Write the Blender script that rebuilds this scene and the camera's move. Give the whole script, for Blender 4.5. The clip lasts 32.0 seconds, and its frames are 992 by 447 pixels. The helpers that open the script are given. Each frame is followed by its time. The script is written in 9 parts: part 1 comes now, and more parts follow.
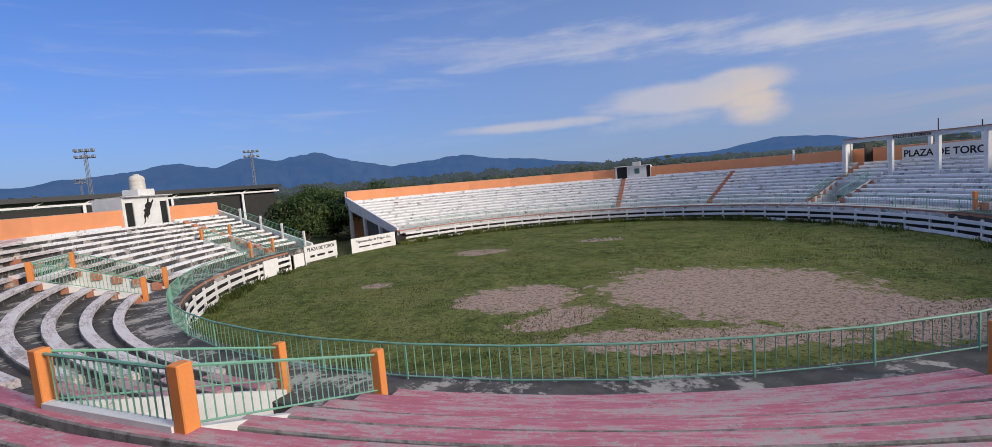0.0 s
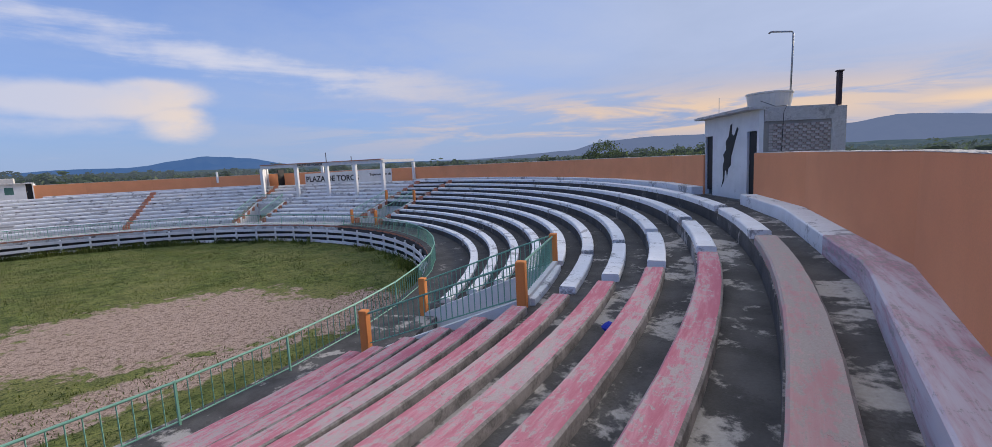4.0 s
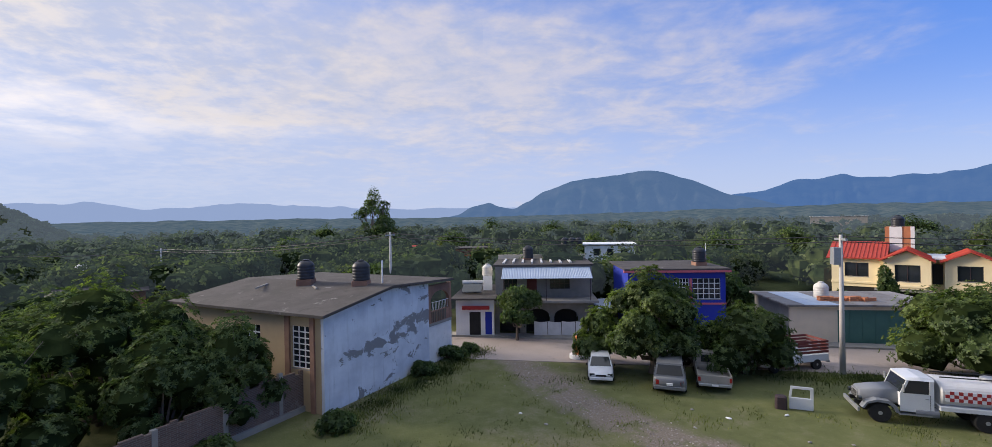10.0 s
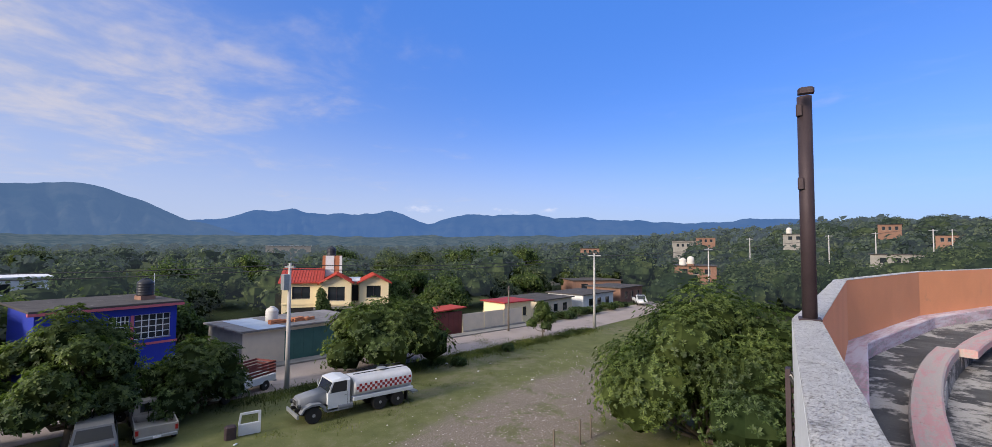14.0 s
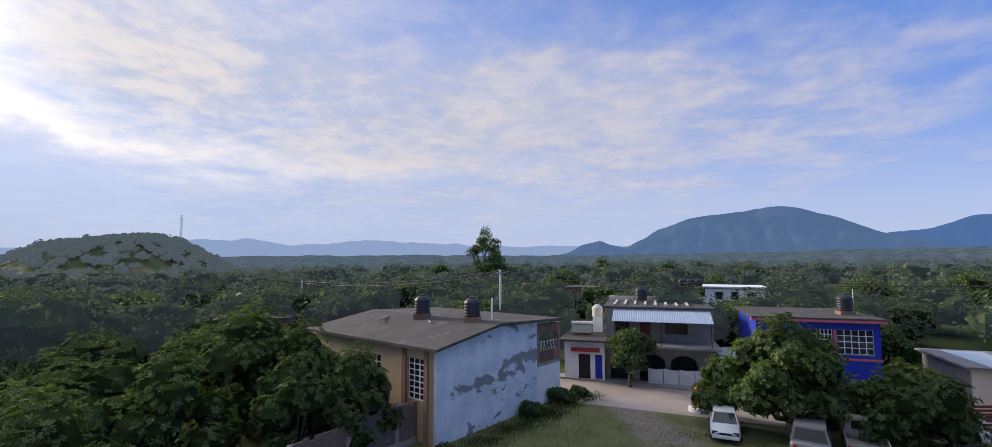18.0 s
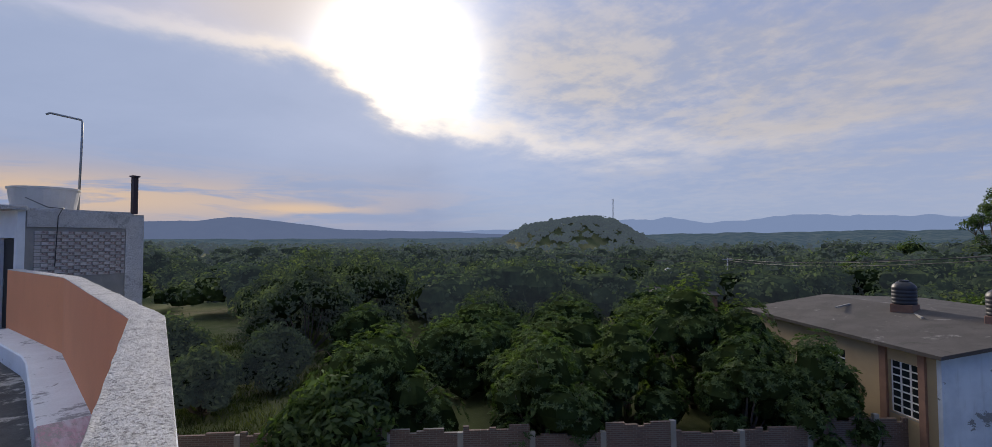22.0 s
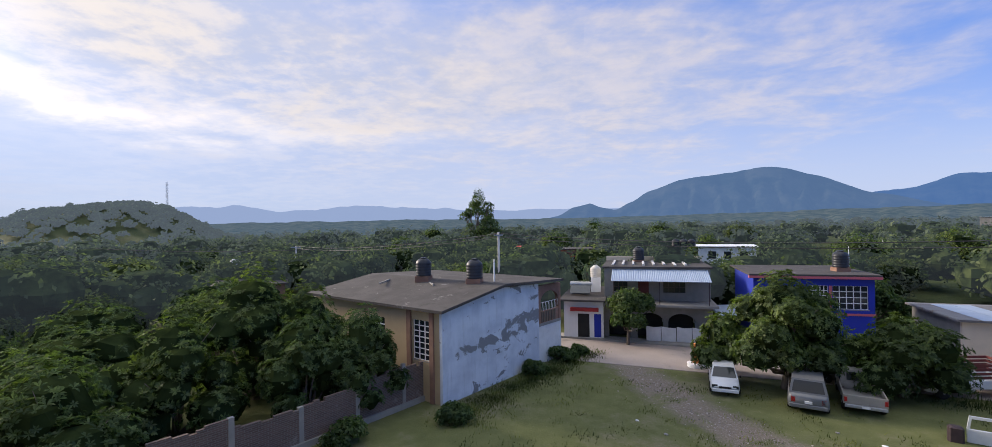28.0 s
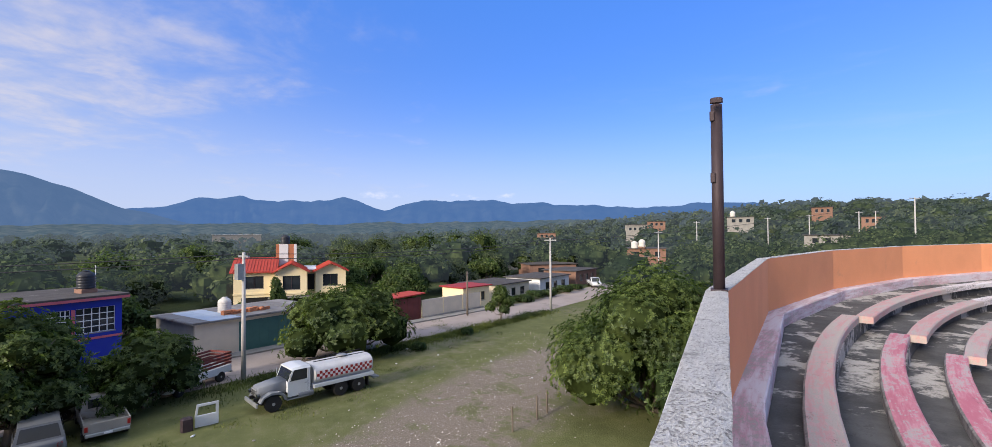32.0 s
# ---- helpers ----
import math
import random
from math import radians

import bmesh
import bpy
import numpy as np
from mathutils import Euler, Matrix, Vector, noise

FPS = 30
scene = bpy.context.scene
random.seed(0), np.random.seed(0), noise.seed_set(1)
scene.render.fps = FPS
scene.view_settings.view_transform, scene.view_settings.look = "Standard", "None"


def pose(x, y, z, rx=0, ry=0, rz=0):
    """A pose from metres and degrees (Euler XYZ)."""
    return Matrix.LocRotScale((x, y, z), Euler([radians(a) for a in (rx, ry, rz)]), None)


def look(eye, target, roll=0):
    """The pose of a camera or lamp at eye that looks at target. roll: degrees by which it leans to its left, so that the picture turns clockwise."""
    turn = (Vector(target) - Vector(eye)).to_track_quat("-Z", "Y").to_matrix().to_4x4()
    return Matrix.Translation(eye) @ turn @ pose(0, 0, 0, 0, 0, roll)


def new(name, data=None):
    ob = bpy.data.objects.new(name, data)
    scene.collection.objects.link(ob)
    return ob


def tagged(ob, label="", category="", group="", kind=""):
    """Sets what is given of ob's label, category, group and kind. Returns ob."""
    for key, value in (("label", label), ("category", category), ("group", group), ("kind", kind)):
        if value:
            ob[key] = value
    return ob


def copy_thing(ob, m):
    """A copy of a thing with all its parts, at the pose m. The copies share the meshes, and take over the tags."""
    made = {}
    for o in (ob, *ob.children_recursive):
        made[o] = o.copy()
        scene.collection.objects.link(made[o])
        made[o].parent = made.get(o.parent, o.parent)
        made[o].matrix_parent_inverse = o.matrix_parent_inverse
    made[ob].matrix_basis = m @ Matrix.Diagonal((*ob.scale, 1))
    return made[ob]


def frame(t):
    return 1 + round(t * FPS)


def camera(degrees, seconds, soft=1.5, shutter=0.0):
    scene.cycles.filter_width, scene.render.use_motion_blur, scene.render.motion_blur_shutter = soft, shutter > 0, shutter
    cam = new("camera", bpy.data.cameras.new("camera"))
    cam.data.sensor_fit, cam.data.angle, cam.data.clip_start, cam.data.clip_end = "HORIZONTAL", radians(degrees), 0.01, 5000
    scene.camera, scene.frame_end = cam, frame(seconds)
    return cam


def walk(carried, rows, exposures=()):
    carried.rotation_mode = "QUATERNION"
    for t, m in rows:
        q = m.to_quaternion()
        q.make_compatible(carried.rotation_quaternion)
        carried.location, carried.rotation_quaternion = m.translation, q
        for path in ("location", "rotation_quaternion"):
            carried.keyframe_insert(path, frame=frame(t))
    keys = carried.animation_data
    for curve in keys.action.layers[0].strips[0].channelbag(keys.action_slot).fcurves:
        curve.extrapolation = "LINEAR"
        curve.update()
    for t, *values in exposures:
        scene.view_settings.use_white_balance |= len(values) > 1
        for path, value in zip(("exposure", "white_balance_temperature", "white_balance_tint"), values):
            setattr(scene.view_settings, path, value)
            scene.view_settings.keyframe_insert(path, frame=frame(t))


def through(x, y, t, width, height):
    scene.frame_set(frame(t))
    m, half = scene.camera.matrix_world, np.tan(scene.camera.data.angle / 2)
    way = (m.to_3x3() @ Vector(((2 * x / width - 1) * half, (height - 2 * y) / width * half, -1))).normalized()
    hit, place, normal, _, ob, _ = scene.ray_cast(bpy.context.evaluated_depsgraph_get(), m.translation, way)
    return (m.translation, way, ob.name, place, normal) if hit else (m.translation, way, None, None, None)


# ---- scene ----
cam = camera(92.13, 32.0, 0.6)
# seconds, x, y, z, yaw, pitch, roll
ROWS = [
    (0.0, -0.03, -36.10, 6.37, 9.68, -5.20, -4.77),
    (0.5, -0.13, -36.03, 6.33, 6.80, -5.34, -4.61),
    (1.0, -0.14, -36.01, 6.33, 2.00, -5.77, -3.12),
    (1.5, -0.17, -36.06, 6.34, -5.26, -5.96, -2.06),
    (2.0, -0.25, -36.13, 6.38, -13.21, -6.27, -2.20),
    (2.5, -0.14, -36.18, 6.37, -21.75, -6.77, -3.44),
    (3.0, 0.11, -36.21, 6.42, -31.71, -7.37, -2.76),
    (3.5, 0.21, -36.16, 6.46, -41.19, -7.57, -2.02),
    (4.0, 0.45, -36.01, 6.55, -51.99, -7.28, -2.75),
    (4.5, 0.68, -35.97, 6.60, -60.64, -6.33, -2.49),
    (6.5, 1.79, -36.02, 6.60, -95.30, -2.74, 0.25),
    (7.0, 1.95, -36.06, 6.62, -107.70, -2.11, -0.47),
    (7.5, 1.80, -36.30, 6.68, -121.71, -2.08, -0.62),
    (8.0, 1.48, -36.44, 6.73, -136.90, 0.06, -2.30),
    (8.5, 1.42, -36.66, 6.91, -145.03, -0.01, -1.76),
    (9.0, 1.46, -36.84, 7.01, -149.55, 0.15, -1.10),
    (9.5, 1.54, -36.96, 7.05, -163.76, 0.24, -0.89),
    (10.0, 1.57, -36.99, 7.06, -181.17, -0.11, -1.01),
    (10.5, 1.58, -36.99, 7.05, -192.47, -0.26, -0.83),
    (11.0, 1.62, -36.99, 7.06, -199.89, -0.14, -0.64),
    (11.5, 1.63, -36.97, 7.08, -207.96, 0.30, -0.23),
    (12.0, 1.58, -37.01, 7.11, -215.12, 0.80, 0.03),
    (12.5, 1.53, -37.07, 7.11, -222.76, 1.36, 0.72),
    (13.0, 1.47, -37.12, 7.08, -231.81, 2.01, 0.60),
    (13.5, 1.45, -37.14, 7.09, -238.54, 2.54, 0.39),
    (14.0, 1.47, -37.12, 7.12, -240.17, 2.83, 0.31),
    (14.5, 1.43, -37.10, 7.16, -242.88, 2.97, 0.13),
    (16.5, 1.32, -36.94, 7.10, -225.81, 3.32, -3.28),
    (17.0, 1.38, -36.94, 7.11, -200.37, 4.71, -1.75),
    (17.5, 1.42, -36.88, 7.12, -182.53, 4.79, -1.15),
    (18.0, 1.48, -36.76, 7.14, -168.11, 4.56, -0.18),
    (18.5, 1.54, -36.64, 7.16, -156.36, 4.11, 0.34),
    (19.0, 1.61, -36.57, 7.17, -148.99, 3.67, 0.56),
    (19.5, 1.74, -36.54, 7.14, -144.24, 3.15, 0.81),
    (20.0, 1.89, -36.50, 7.11, -141.28, 2.68, 0.32),
    (20.5, 2.12, -36.64, 7.09, -134.75, 2.54, -0.69),
    (21.0, 2.45, -36.99, 7.08, -128.75, 2.43, -0.67),
    (21.5, 2.67, -37.02, 7.07, -122.44, 2.21, -0.42),
    (22.0, 2.78, -36.99, 7.05, -120.95, 2.05, -0.26),
    (22.5, 2.80, -37.00, 7.06, -120.20, 1.72, -0.09),
    (23.0, 2.78, -36.995, 7.05, -120.53, 1.53, 0.10),
    (23.5, 2.71, -37.07, 7.05, -124.0, 1.46, 0.26),
    (24.0, 2.60, -37.20, 7.04, -129.37, 1.28, 0.23),
    (24.5, 2.53, -37.35, 7.02, -134.66, 1.10, 0.54),
    (25.0, 2.51, -37.27, 7.00, -140.46, 1.11, 0.56),
    (25.5, 2.46, -37.12, 7.01, -149.04, 1.06, 0.19),
    (27.5, 2.27, -36.89, 7.06, -162.40, 0.29, -0.47),
    (28.0, 2.27, -36.96, 7.01, -169.21, 0.21, -0.92),
    (28.5, 2.17, -37.03, 7.02, -175.22, 0.01, -1.14),
    (29.0, 1.99, -37.06, 7.04, -179.83, -0.15, -0.90),
    (29.5, 1.87, -37.07, 7.04, -187.17, -0.05, -0.84),
    (30.0, 1.85, -37.06, 7.06, -197.24, 0.02, -0.42),
    (30.5, 1.91, -37.01, 7.08, -211.63, 0.41, 0.18),
    (31.0, 1.99, -36.99, 7.07, -224.23, 1.03, 0.18),
    (31.5, 2.06, -36.94, 7.10, -233.86, 1.20, 0.20),
    (32.0, 2.09, -36.83, 7.13, -245.25, 1.11, -0.45),
]


def eye_pose(x, y, z, yaw, pitch, roll):
    """A camera pose: yaw to the left of +y, pitch up, roll to its left."""
    return pose(x, y, z, 0, 0, yaw) @ pose(0, 0, 0, 90 + pitch) @ pose(0, 0, 0, 0, 0, roll)


# seconds, stops, white balance and tint
EXPOSURES = [(0.0, -0.22, 6250, 10), (2.5, -0.12, 6280, 10), (4.5, 0.1, 6250, 10), (6.5, -0.12, 6200, 10), (8.0, -0.56, 6150, 10), (9.0, -0.36, 6250, 10), (10.2, 0.38, 6350, 10), (12.0, 0.46, 6350, 10), (14.5, 0.25, 6250, 10),
             (17.0, 0.32, 6350, 10), (19.0, 0.04, 6250, 10), (22.0, -0.22, 6250, 10), (25.5, -0.1, 6280, 10), (27.5, 0.3, 6450, 10), (29.0, 0.50, 6400, 10), (32.0, 0.42, 6300, 10)]
walk(cam, [(r[0], eye_pose(*r[1:])) for r in ROWS], EXPOSURES)

# ---- sky and light ----
SUN_AZ, SUN_EL = radians(109.5), radians(20.0)      # azimuth clockwise from +y
sun_dir = Vector((math.sin(SUN_AZ) * math.cos(SUN_EL), math.cos(SUN_AZ) * math.cos(SUN_EL), math.sin(SUN_EL)))


class Tree:
    """Small helper to wire shader nodes."""

    def __init__(self, tree):
        self.t = tree
        tree.nodes.clear()

    def node(self, kind, operation="", data_type="", blend_type="", interpolation_type="", use_clamp=False):
        n = self.t.nodes.new(kind)
        if operation:
            n.operation = operation
        if data_type:
            n.data_type = data_type
        if blend_type:
            n.blend_type = blend_type
        if interpolation_type:
            n.interpolation_type = interpolation_type
        if use_clamp:
            n.use_clamp = True
        return n

    def put(self, sock, v):
        if isinstance(v, bpy.types.NodeSocket):
            self.t.links.new(v, sock)
        elif isinstance(v, (tuple, list)) and len(v) == 3 and sock.type == "RGBA":
            sock.default_value = (*v, 1)
        else:
            sock.default_value = v

    def math(self, op, a, b=0.0, c=None, clamp=False):
        n = self.node("ShaderNodeMath", operation=op, use_clamp=clamp)
        self.put(n.inputs[0], a), self.put(n.inputs[1], b)
        if c is not None:
            self.put(n.inputs[2], c)
        return n.outputs[0]

    def step(self, v, lo, hi):
        n = self.node("ShaderNodeMapRange", interpolation_type="SMOOTHSTEP")
        for k, x in enumerate((v, lo, hi, 0.0, 1.0)):
            self.put(n.inputs[k], x)
        return n.outputs[0]

    def noise(self, vec, scale, detail=4.0, rough=0.55, distort=0.0):
        n = self.node("ShaderNodeTexNoise")
        if vec is not None:
            self.put(n.inputs["Vector"], vec)
        for k, x in (("Scale", scale), ("Detail", detail), ("Roughness", rough), ("Distortion", distort)):
            self.put(n.inputs[k], x)
        return n.outputs[0]

    def mix(self, fac, a, b, blend="MIX"):
        n = self.node("ShaderNodeMix", data_type="RGBA", blend_type=blend)
        self.put(n.inputs[0], fac), self.put(n.inputs[6], a), self.put(n.inputs[7], b)
        return n.outputs[2]

    def scaled(self, vec, s):
        n = self.node("ShaderNodeVectorMath", operation="MULTIPLY")
        self.put(n.inputs[0], vec), self.put(n.inputs[1], s)
        return n.outputs[0]


def make_world():
    world = bpy.data.worlds.new("sky")
    scene.world = world
    world.use_nodes = True
    w = Tree(world.node_tree)
    sky = w.node("ShaderNodeTexSky")
    sky.sky_type, sky.sun_disc, sky.sun_elevation, sky.sun_rotation = "NISHITA", False, SUN_EL, SUN_AZ
    sky.air_density, sky.dust_density, sky.ozone_density = 1.0, 1.2, 2.0
    co = w.node("ShaderNodeTexCoord").outputs["Generated"]
    sep = w.node("ShaderNodeSeparateXYZ")
    w.put(sep.inputs[0], co)
    x, y, z = sep.outputs
    az = w.math("ARCTAN2", x, y)                      # radians, clockwise from +y
    el = w.math("ARCSINE", z)

    def bump(centre, half, level=0.0, tall=0.0):
        """A soft patch of sky round an azimuth and, if tall is given, an elevation (degrees)."""
        d = w.math("SUBTRACT", az, radians(centre))
        d = w.math("PINGPONG", w.math("ABSOLUTE", d), math.pi)
        m = w.math("DIVIDE", d, radians(half))
        m = w.math("MULTIPLY", m, m)
        if tall:
            e = w.math("DIVIDE", w.math("SUBTRACT", el, radians(level)), radians(tall))
            m = w.math("ADD", m, w.math("MULTIPLY", e, e))
        return w.math("POWER", 2.718, w.math("MULTIPLY", m, -1.0))

    # cloud sheet, seen in perspective on a flat layer overhead
    up = w.math("MAXIMUM", z, 0.0)
    lift = w.math("ADD", up, 0.12)
    flat = w.node("ShaderNodeCombineXYZ")
    w.put(flat.inputs[0], w.math("DIVIDE", x, lift)), w.put(flat.inputs[1], w.math("DIVIDE", y, lift))
    flat = flat.outputs[0]
    broad = w.noise(flat, 0.9, 6.0, 0.6, 0.3)
    fleece = w.noise(flat, 6.5, 8.0, 0.62, 0.15)
    mid = w.noise(flat, 2.3, 7.0, 0.58, 0.5)
    streak = w.noise(w.scaled(co, (2.2, 2.2, 16.0)), 1.6, 6.0, 0.6, 0.4)
    puff = w.noise(w.scaled(co, (1.0, 1.0, 2.2)), 9.0, 8.0, 0.6)

    base = w.mix(1.0, sky.outputs[0], (0.56, 0.87, 1.62), "MULTIPLY")
    SK = 8.0                                          # cloud radiance before the background strength

    def tone(r, g, b):
        return (r * SK, g * SK, b * SK)

    def times(*ms):
        out = ms[0]
        for m_ in ms[1:]:
            out = w.math("MULTIPLY", out, m_)
        return w.math("MULTIPLY", out, 1.0, clamp=True)

    def rough(v, a, n, b=0.0, n2=None):
        """A mask value with an uneven edge."""
        v = w.math("ADD", v, w.math("MULTIPLY", w.math("SUBTRACT", n, 0.5), a))
        return w.math("ADD", v, w.math("MULTIPLY", w.math("SUBTRACT", n2, 0.5), b)) if n2 else v

    deg_az, deg_el = w.math("MULTIPLY", az, 57.296), w.math("MULTIPLY", el, 57.296)
    white, grey = tone(0.96, 0.93, 0.98), tone(0.50, 0.58, 0.82)
    # pale haze towards the horizon
    low = w.math("POWER", 2.718, w.math("MULTIPLY", w.math("MAXIMUM", el, 0.0), -9.0))
    col = w.mix(w.math("MULTIPLY", low, 0.70), base, tone(0.52, 0.65, 0.97))
    # grey-violet veil over the north-east and the low south
    col = w.mix(times(bump(62, 46), w.step(broad, 0.25, 0.75), 0.95), col, tone(0.44, 0.52, 0.74))
    col = w.mix(times(bump(165, 50, 5.0, 9.0), 0.75), col, tone(0.54, 0.60, 0.79))
    # thin bright haze over the north
    col = w.mix(times(bump(5, 62, 13.0, 13.0), 0.36), col, tone(0.50, 0.66, 1.0))
    # faint high streaks in the north-west and overhead in the west
    col = w.mix(times(w.step(streak, 0.50, 0.78), bump(-38, 40, 12.0, 9.0), 0.55), col, tone(0.62, 0.72, 0.98))
    # long plume across the north and north-east, sloping down to the east
    slope = w.math("SUBTRACT", 14.4, w.math("MULTIPLY", w.math("MAXIMUM", w.math("SUBTRACT", deg_az, 6.0), 0.0), 0.152))
    off = w.math("DIVIDE", w.math("SUBTRACT", deg_el, slope), 2.1)
    line = w.math("POWER", 2.718, w.math("MULTIPLY", w.math("MULTIPLY", off, off), -1.0))
    plume = times(w.step(rough(line, 2.2, streak, 1.2, puff), 0.40, 1.35), bump(28, 40))
    col = w.mix(times(plume, 0.9), col, w.mix(w.step(deg_az, 25.0, 60.0), tone(0.86, 0.84, 0.92), tone(0.98, 0.78, 0.62)))
    # grey bank under the sun, with an uneven upper rim
    rim = w.math("ADD", w.math("SUBTRACT", 13.4, w.math("MULTIPLY", w.step(deg_az, 114.0, 134.0), 3.2)), w.math("MULTIPLY", w.math("SUBTRACT", 1.0, w.step(deg_az, 97.0, 112.0)), 7.0))
    gap = rough(w.math("SUBTRACT", deg_el, rim), 9.0, broad, 3.0, puff)
    bank = times(w.math("SUBTRACT", 1.0, w.step(gap, -1.2, 1.4)), bump(92, 44), 1.25)
    # lilac haze over the south, deep blue in the west
    col = w.mix(times(bump(168, 48, 12.0, 18.0), 0.55), col, tone(0.55, 0.61, 0.80))
    col = w.mix(times(bump(-112, 62, 30.0, 22.0), 0.55), col, tone(0.09, 0.31, 0.98))
    col = w.mix(times(bump(-128, 52, 2.0, 7.0), 0.55), col, tone(0.66, 0.70, 0.86))
    # fleece spread over the south, bright towards the sun
    fan = bump(176, 42, 17.0, 10.5)
    fan = w.step(rough(rough(fan, 0.9, broad, 0.28, fleece), 1.0, mid), 0.16, 0.95)
    fan = w.math("MULTIPLY", fan, w.math("ADD", 0.72, w.math("MULTIPLY", w.step(puff, 0.30, 0.68), 0.28)))
    sunward = w.math("SUBTRACT", 1.0, w.step(deg_az, 132.0, 182.0))
    sunward = w.math("MULTIPLY", sunward, w.step(deg_az, 60.0, 100.0))
    col = w.mix(times(fan, 0.82), col, w.mix(sunward, w.mix(w.step(w.math("ADD", w.math("MULTIPLY", fleece, 0.4), w.math("MULTIPLY", mid, 0.6)), 0.36, 0.62), tone(0.51, 0.54, 0.68), tone(0.76, 0.69, 0.68)), w.mix(w.step(mid, 0.36, 0.64), tone(0.60, 0.60, 0.68), tone(0.88, 0.77, 0.67))))
    veil = bump(130, 34, 20.0, 15.0)
    col = w.mix(times(veil, 0.92), col, w.mix(w.step(rough(w.math("MULTIPLY", broad, 1.0), 0.9, fleece), 0.34, 0.66), tone(0.53, 0.56, 0.68), tone(0.84, 0.76, 0.70)))
    # peach cloud high on the sunward side
    col = w.mix(times(bump(98, 20, 26.0, 9.0), 0.85), col, tone(1.02, 0.86, 0.74))
    shade = w.step(deg_el, 1.0, 13.0)
    col = w.mix(bank, col, w.mix(1.0, w.mix(shade, (0.74, 0.77, 0.82), (1.0, 1.0, 1.0)), w.mix(broad, tone(0.43, 0.52, 0.75), tone(0.60, 0.68, 0.92)), "MULTIPLY"))
    # warm streaks near the horizon, east
    hot = times(bump(74, 30, 4.2, 2.6), w.step(streak, 0.44, 0.60))
    hot = w.math("MAXIMUM", hot, times(bump(98, 9, 3.6, 0.9), w.step(streak, 0.38, 0.56)))
    col = w.mix(times(hot, 0.9), col, tone(1.05, 0.74, 0.48))
    # anvil cloud in the north-east: a flat cap, a heaped sunlit end and a faint column under it
    cap = w.math("MAXIMUM", bump(12, 9.5, 7.2, 2.0), w.math("MAXIMUM", bump(17.5, 5.5, 8.0, 1.7), w.math("MULTIPLY", bump(19, 4.2, 5.4, 2.6), 0.72)))
    cap = w.math("MAXIMUM", cap, w.math("MULTIPLY", bump(-4, 13, 5.9, 0.8), 0.75))
    cap = w.math("MAXIMUM", cap, w.math("MULTIPLY", bump(11, 12, 5.4, 2.2), 0.50))
    cap = w.step(rough(cap, 0.55, puff, 0.3, broad), 0.26, 0.74)
    sunlit = times(bump(20.5, 6.0, 6.0, 3.6), w.step(puff, 0.25, 0.6), 0.9)
    col = w.mix(times(cap, 0.9), col, w.mix(sunlit, tone(0.74, 0.74, 0.86), tone(1.04, 0.84, 0.68)))
    # bright cloud out of view overhead, added to lighten the ground and stands
    over = w.math("MULTIPLY", w.step(el, 0.60, 1.05), w.math("ADD", w.math("MULTIPLY", broad, 0.5), 0.65), clamp=True)
    col = w.mix(over, col, tone(1.25, 1.28, 1.36))
    # small cumulus low in the west
    heap = w.math("MULTIPLY", w.step(w.math("ADD", w.math("MULTIPLY", bump(-118, 26, 4.4, 1.1), 0.55), w.math("MULTIPLY", w.math("SUBTRACT", puff, 0.5), 1.3)), 0.50, 0.68), bump(-118, 28, 4.6, 2.0))
    col = w.mix(w.math("MULTIPLY", heap, 0.7), col, tone(0.92, 0.90, 1.0))
    # the sun's glow through the cloud
    dot = w.node("ShaderNodeVectorMath", operation="DOT_PRODUCT")
    w.put(dot.inputs[0], co), w.put(dot.inputs[1], sun_dir)
    ang = w.math("ARCCOSINE", dot.outputs["Value"])
    edge = w.step(gap, -0.6, 1.6)
    core = w.math("MULTIPLY", w.math("POWER", 2.718, w.math("MULTIPLY", w.math("MULTIPLY", ang, ang), -85.0)), edge)
    wide = w.math("POWER", 2.718, w.math("MULTIPLY", ang, -4.2))
    lit = w.node("ShaderNodeMix", data_type="RGBA", blend_type="ADD")
    w.put(lit.inputs[0], 1.0), w.put(lit.inputs[6], col)
    glow = w.mix(1.0, w.mix(1.0, (1.0, 0.93, 0.78), w.math("MULTIPLY", core, 34.0), "MULTIPLY"), w.mix(1.0, (1.0, 0.86, 0.70), w.math("MULTIPLY", wide, 2.0), "MULTIPLY"), "ADD")
    w.put(lit.inputs[7], glow)
    # thin bright rim of the bank near the sun
    near = w.math("POWER", 2.718, w.math("MULTIPLY", ang, -3.4))
    thin = w.math("MULTIPLY", w.math("SUBTRACT", gap, 0.6), 0.8)
    thin = times(w.math("POWER", 2.718, w.math("MULTIPLY", w.math("MULTIPLY", thin, thin), -1.0)), near)
    edged = w.mix(thin, lit.outputs[2], tone(1.9, 1.55, 1.1))
    bg = w.node("ShaderNodeBackground")
    w.put(bg.inputs[0], edged), w.put(bg.inputs[1], 0.10)
    w.put(w.node("ShaderNodeOutputWorld").inputs[0], bg.outputs[0])


make_world()
sun = new("sun", bpy.data.lights.new("sun", "SUN"))
sun.data.energy, sun.data.angle, sun.data.color = 4.1, radians(16), (1.0, 0.86, 0.70)
sun.matrix_world = look(sun_dir * 100, (0, 0, 0))

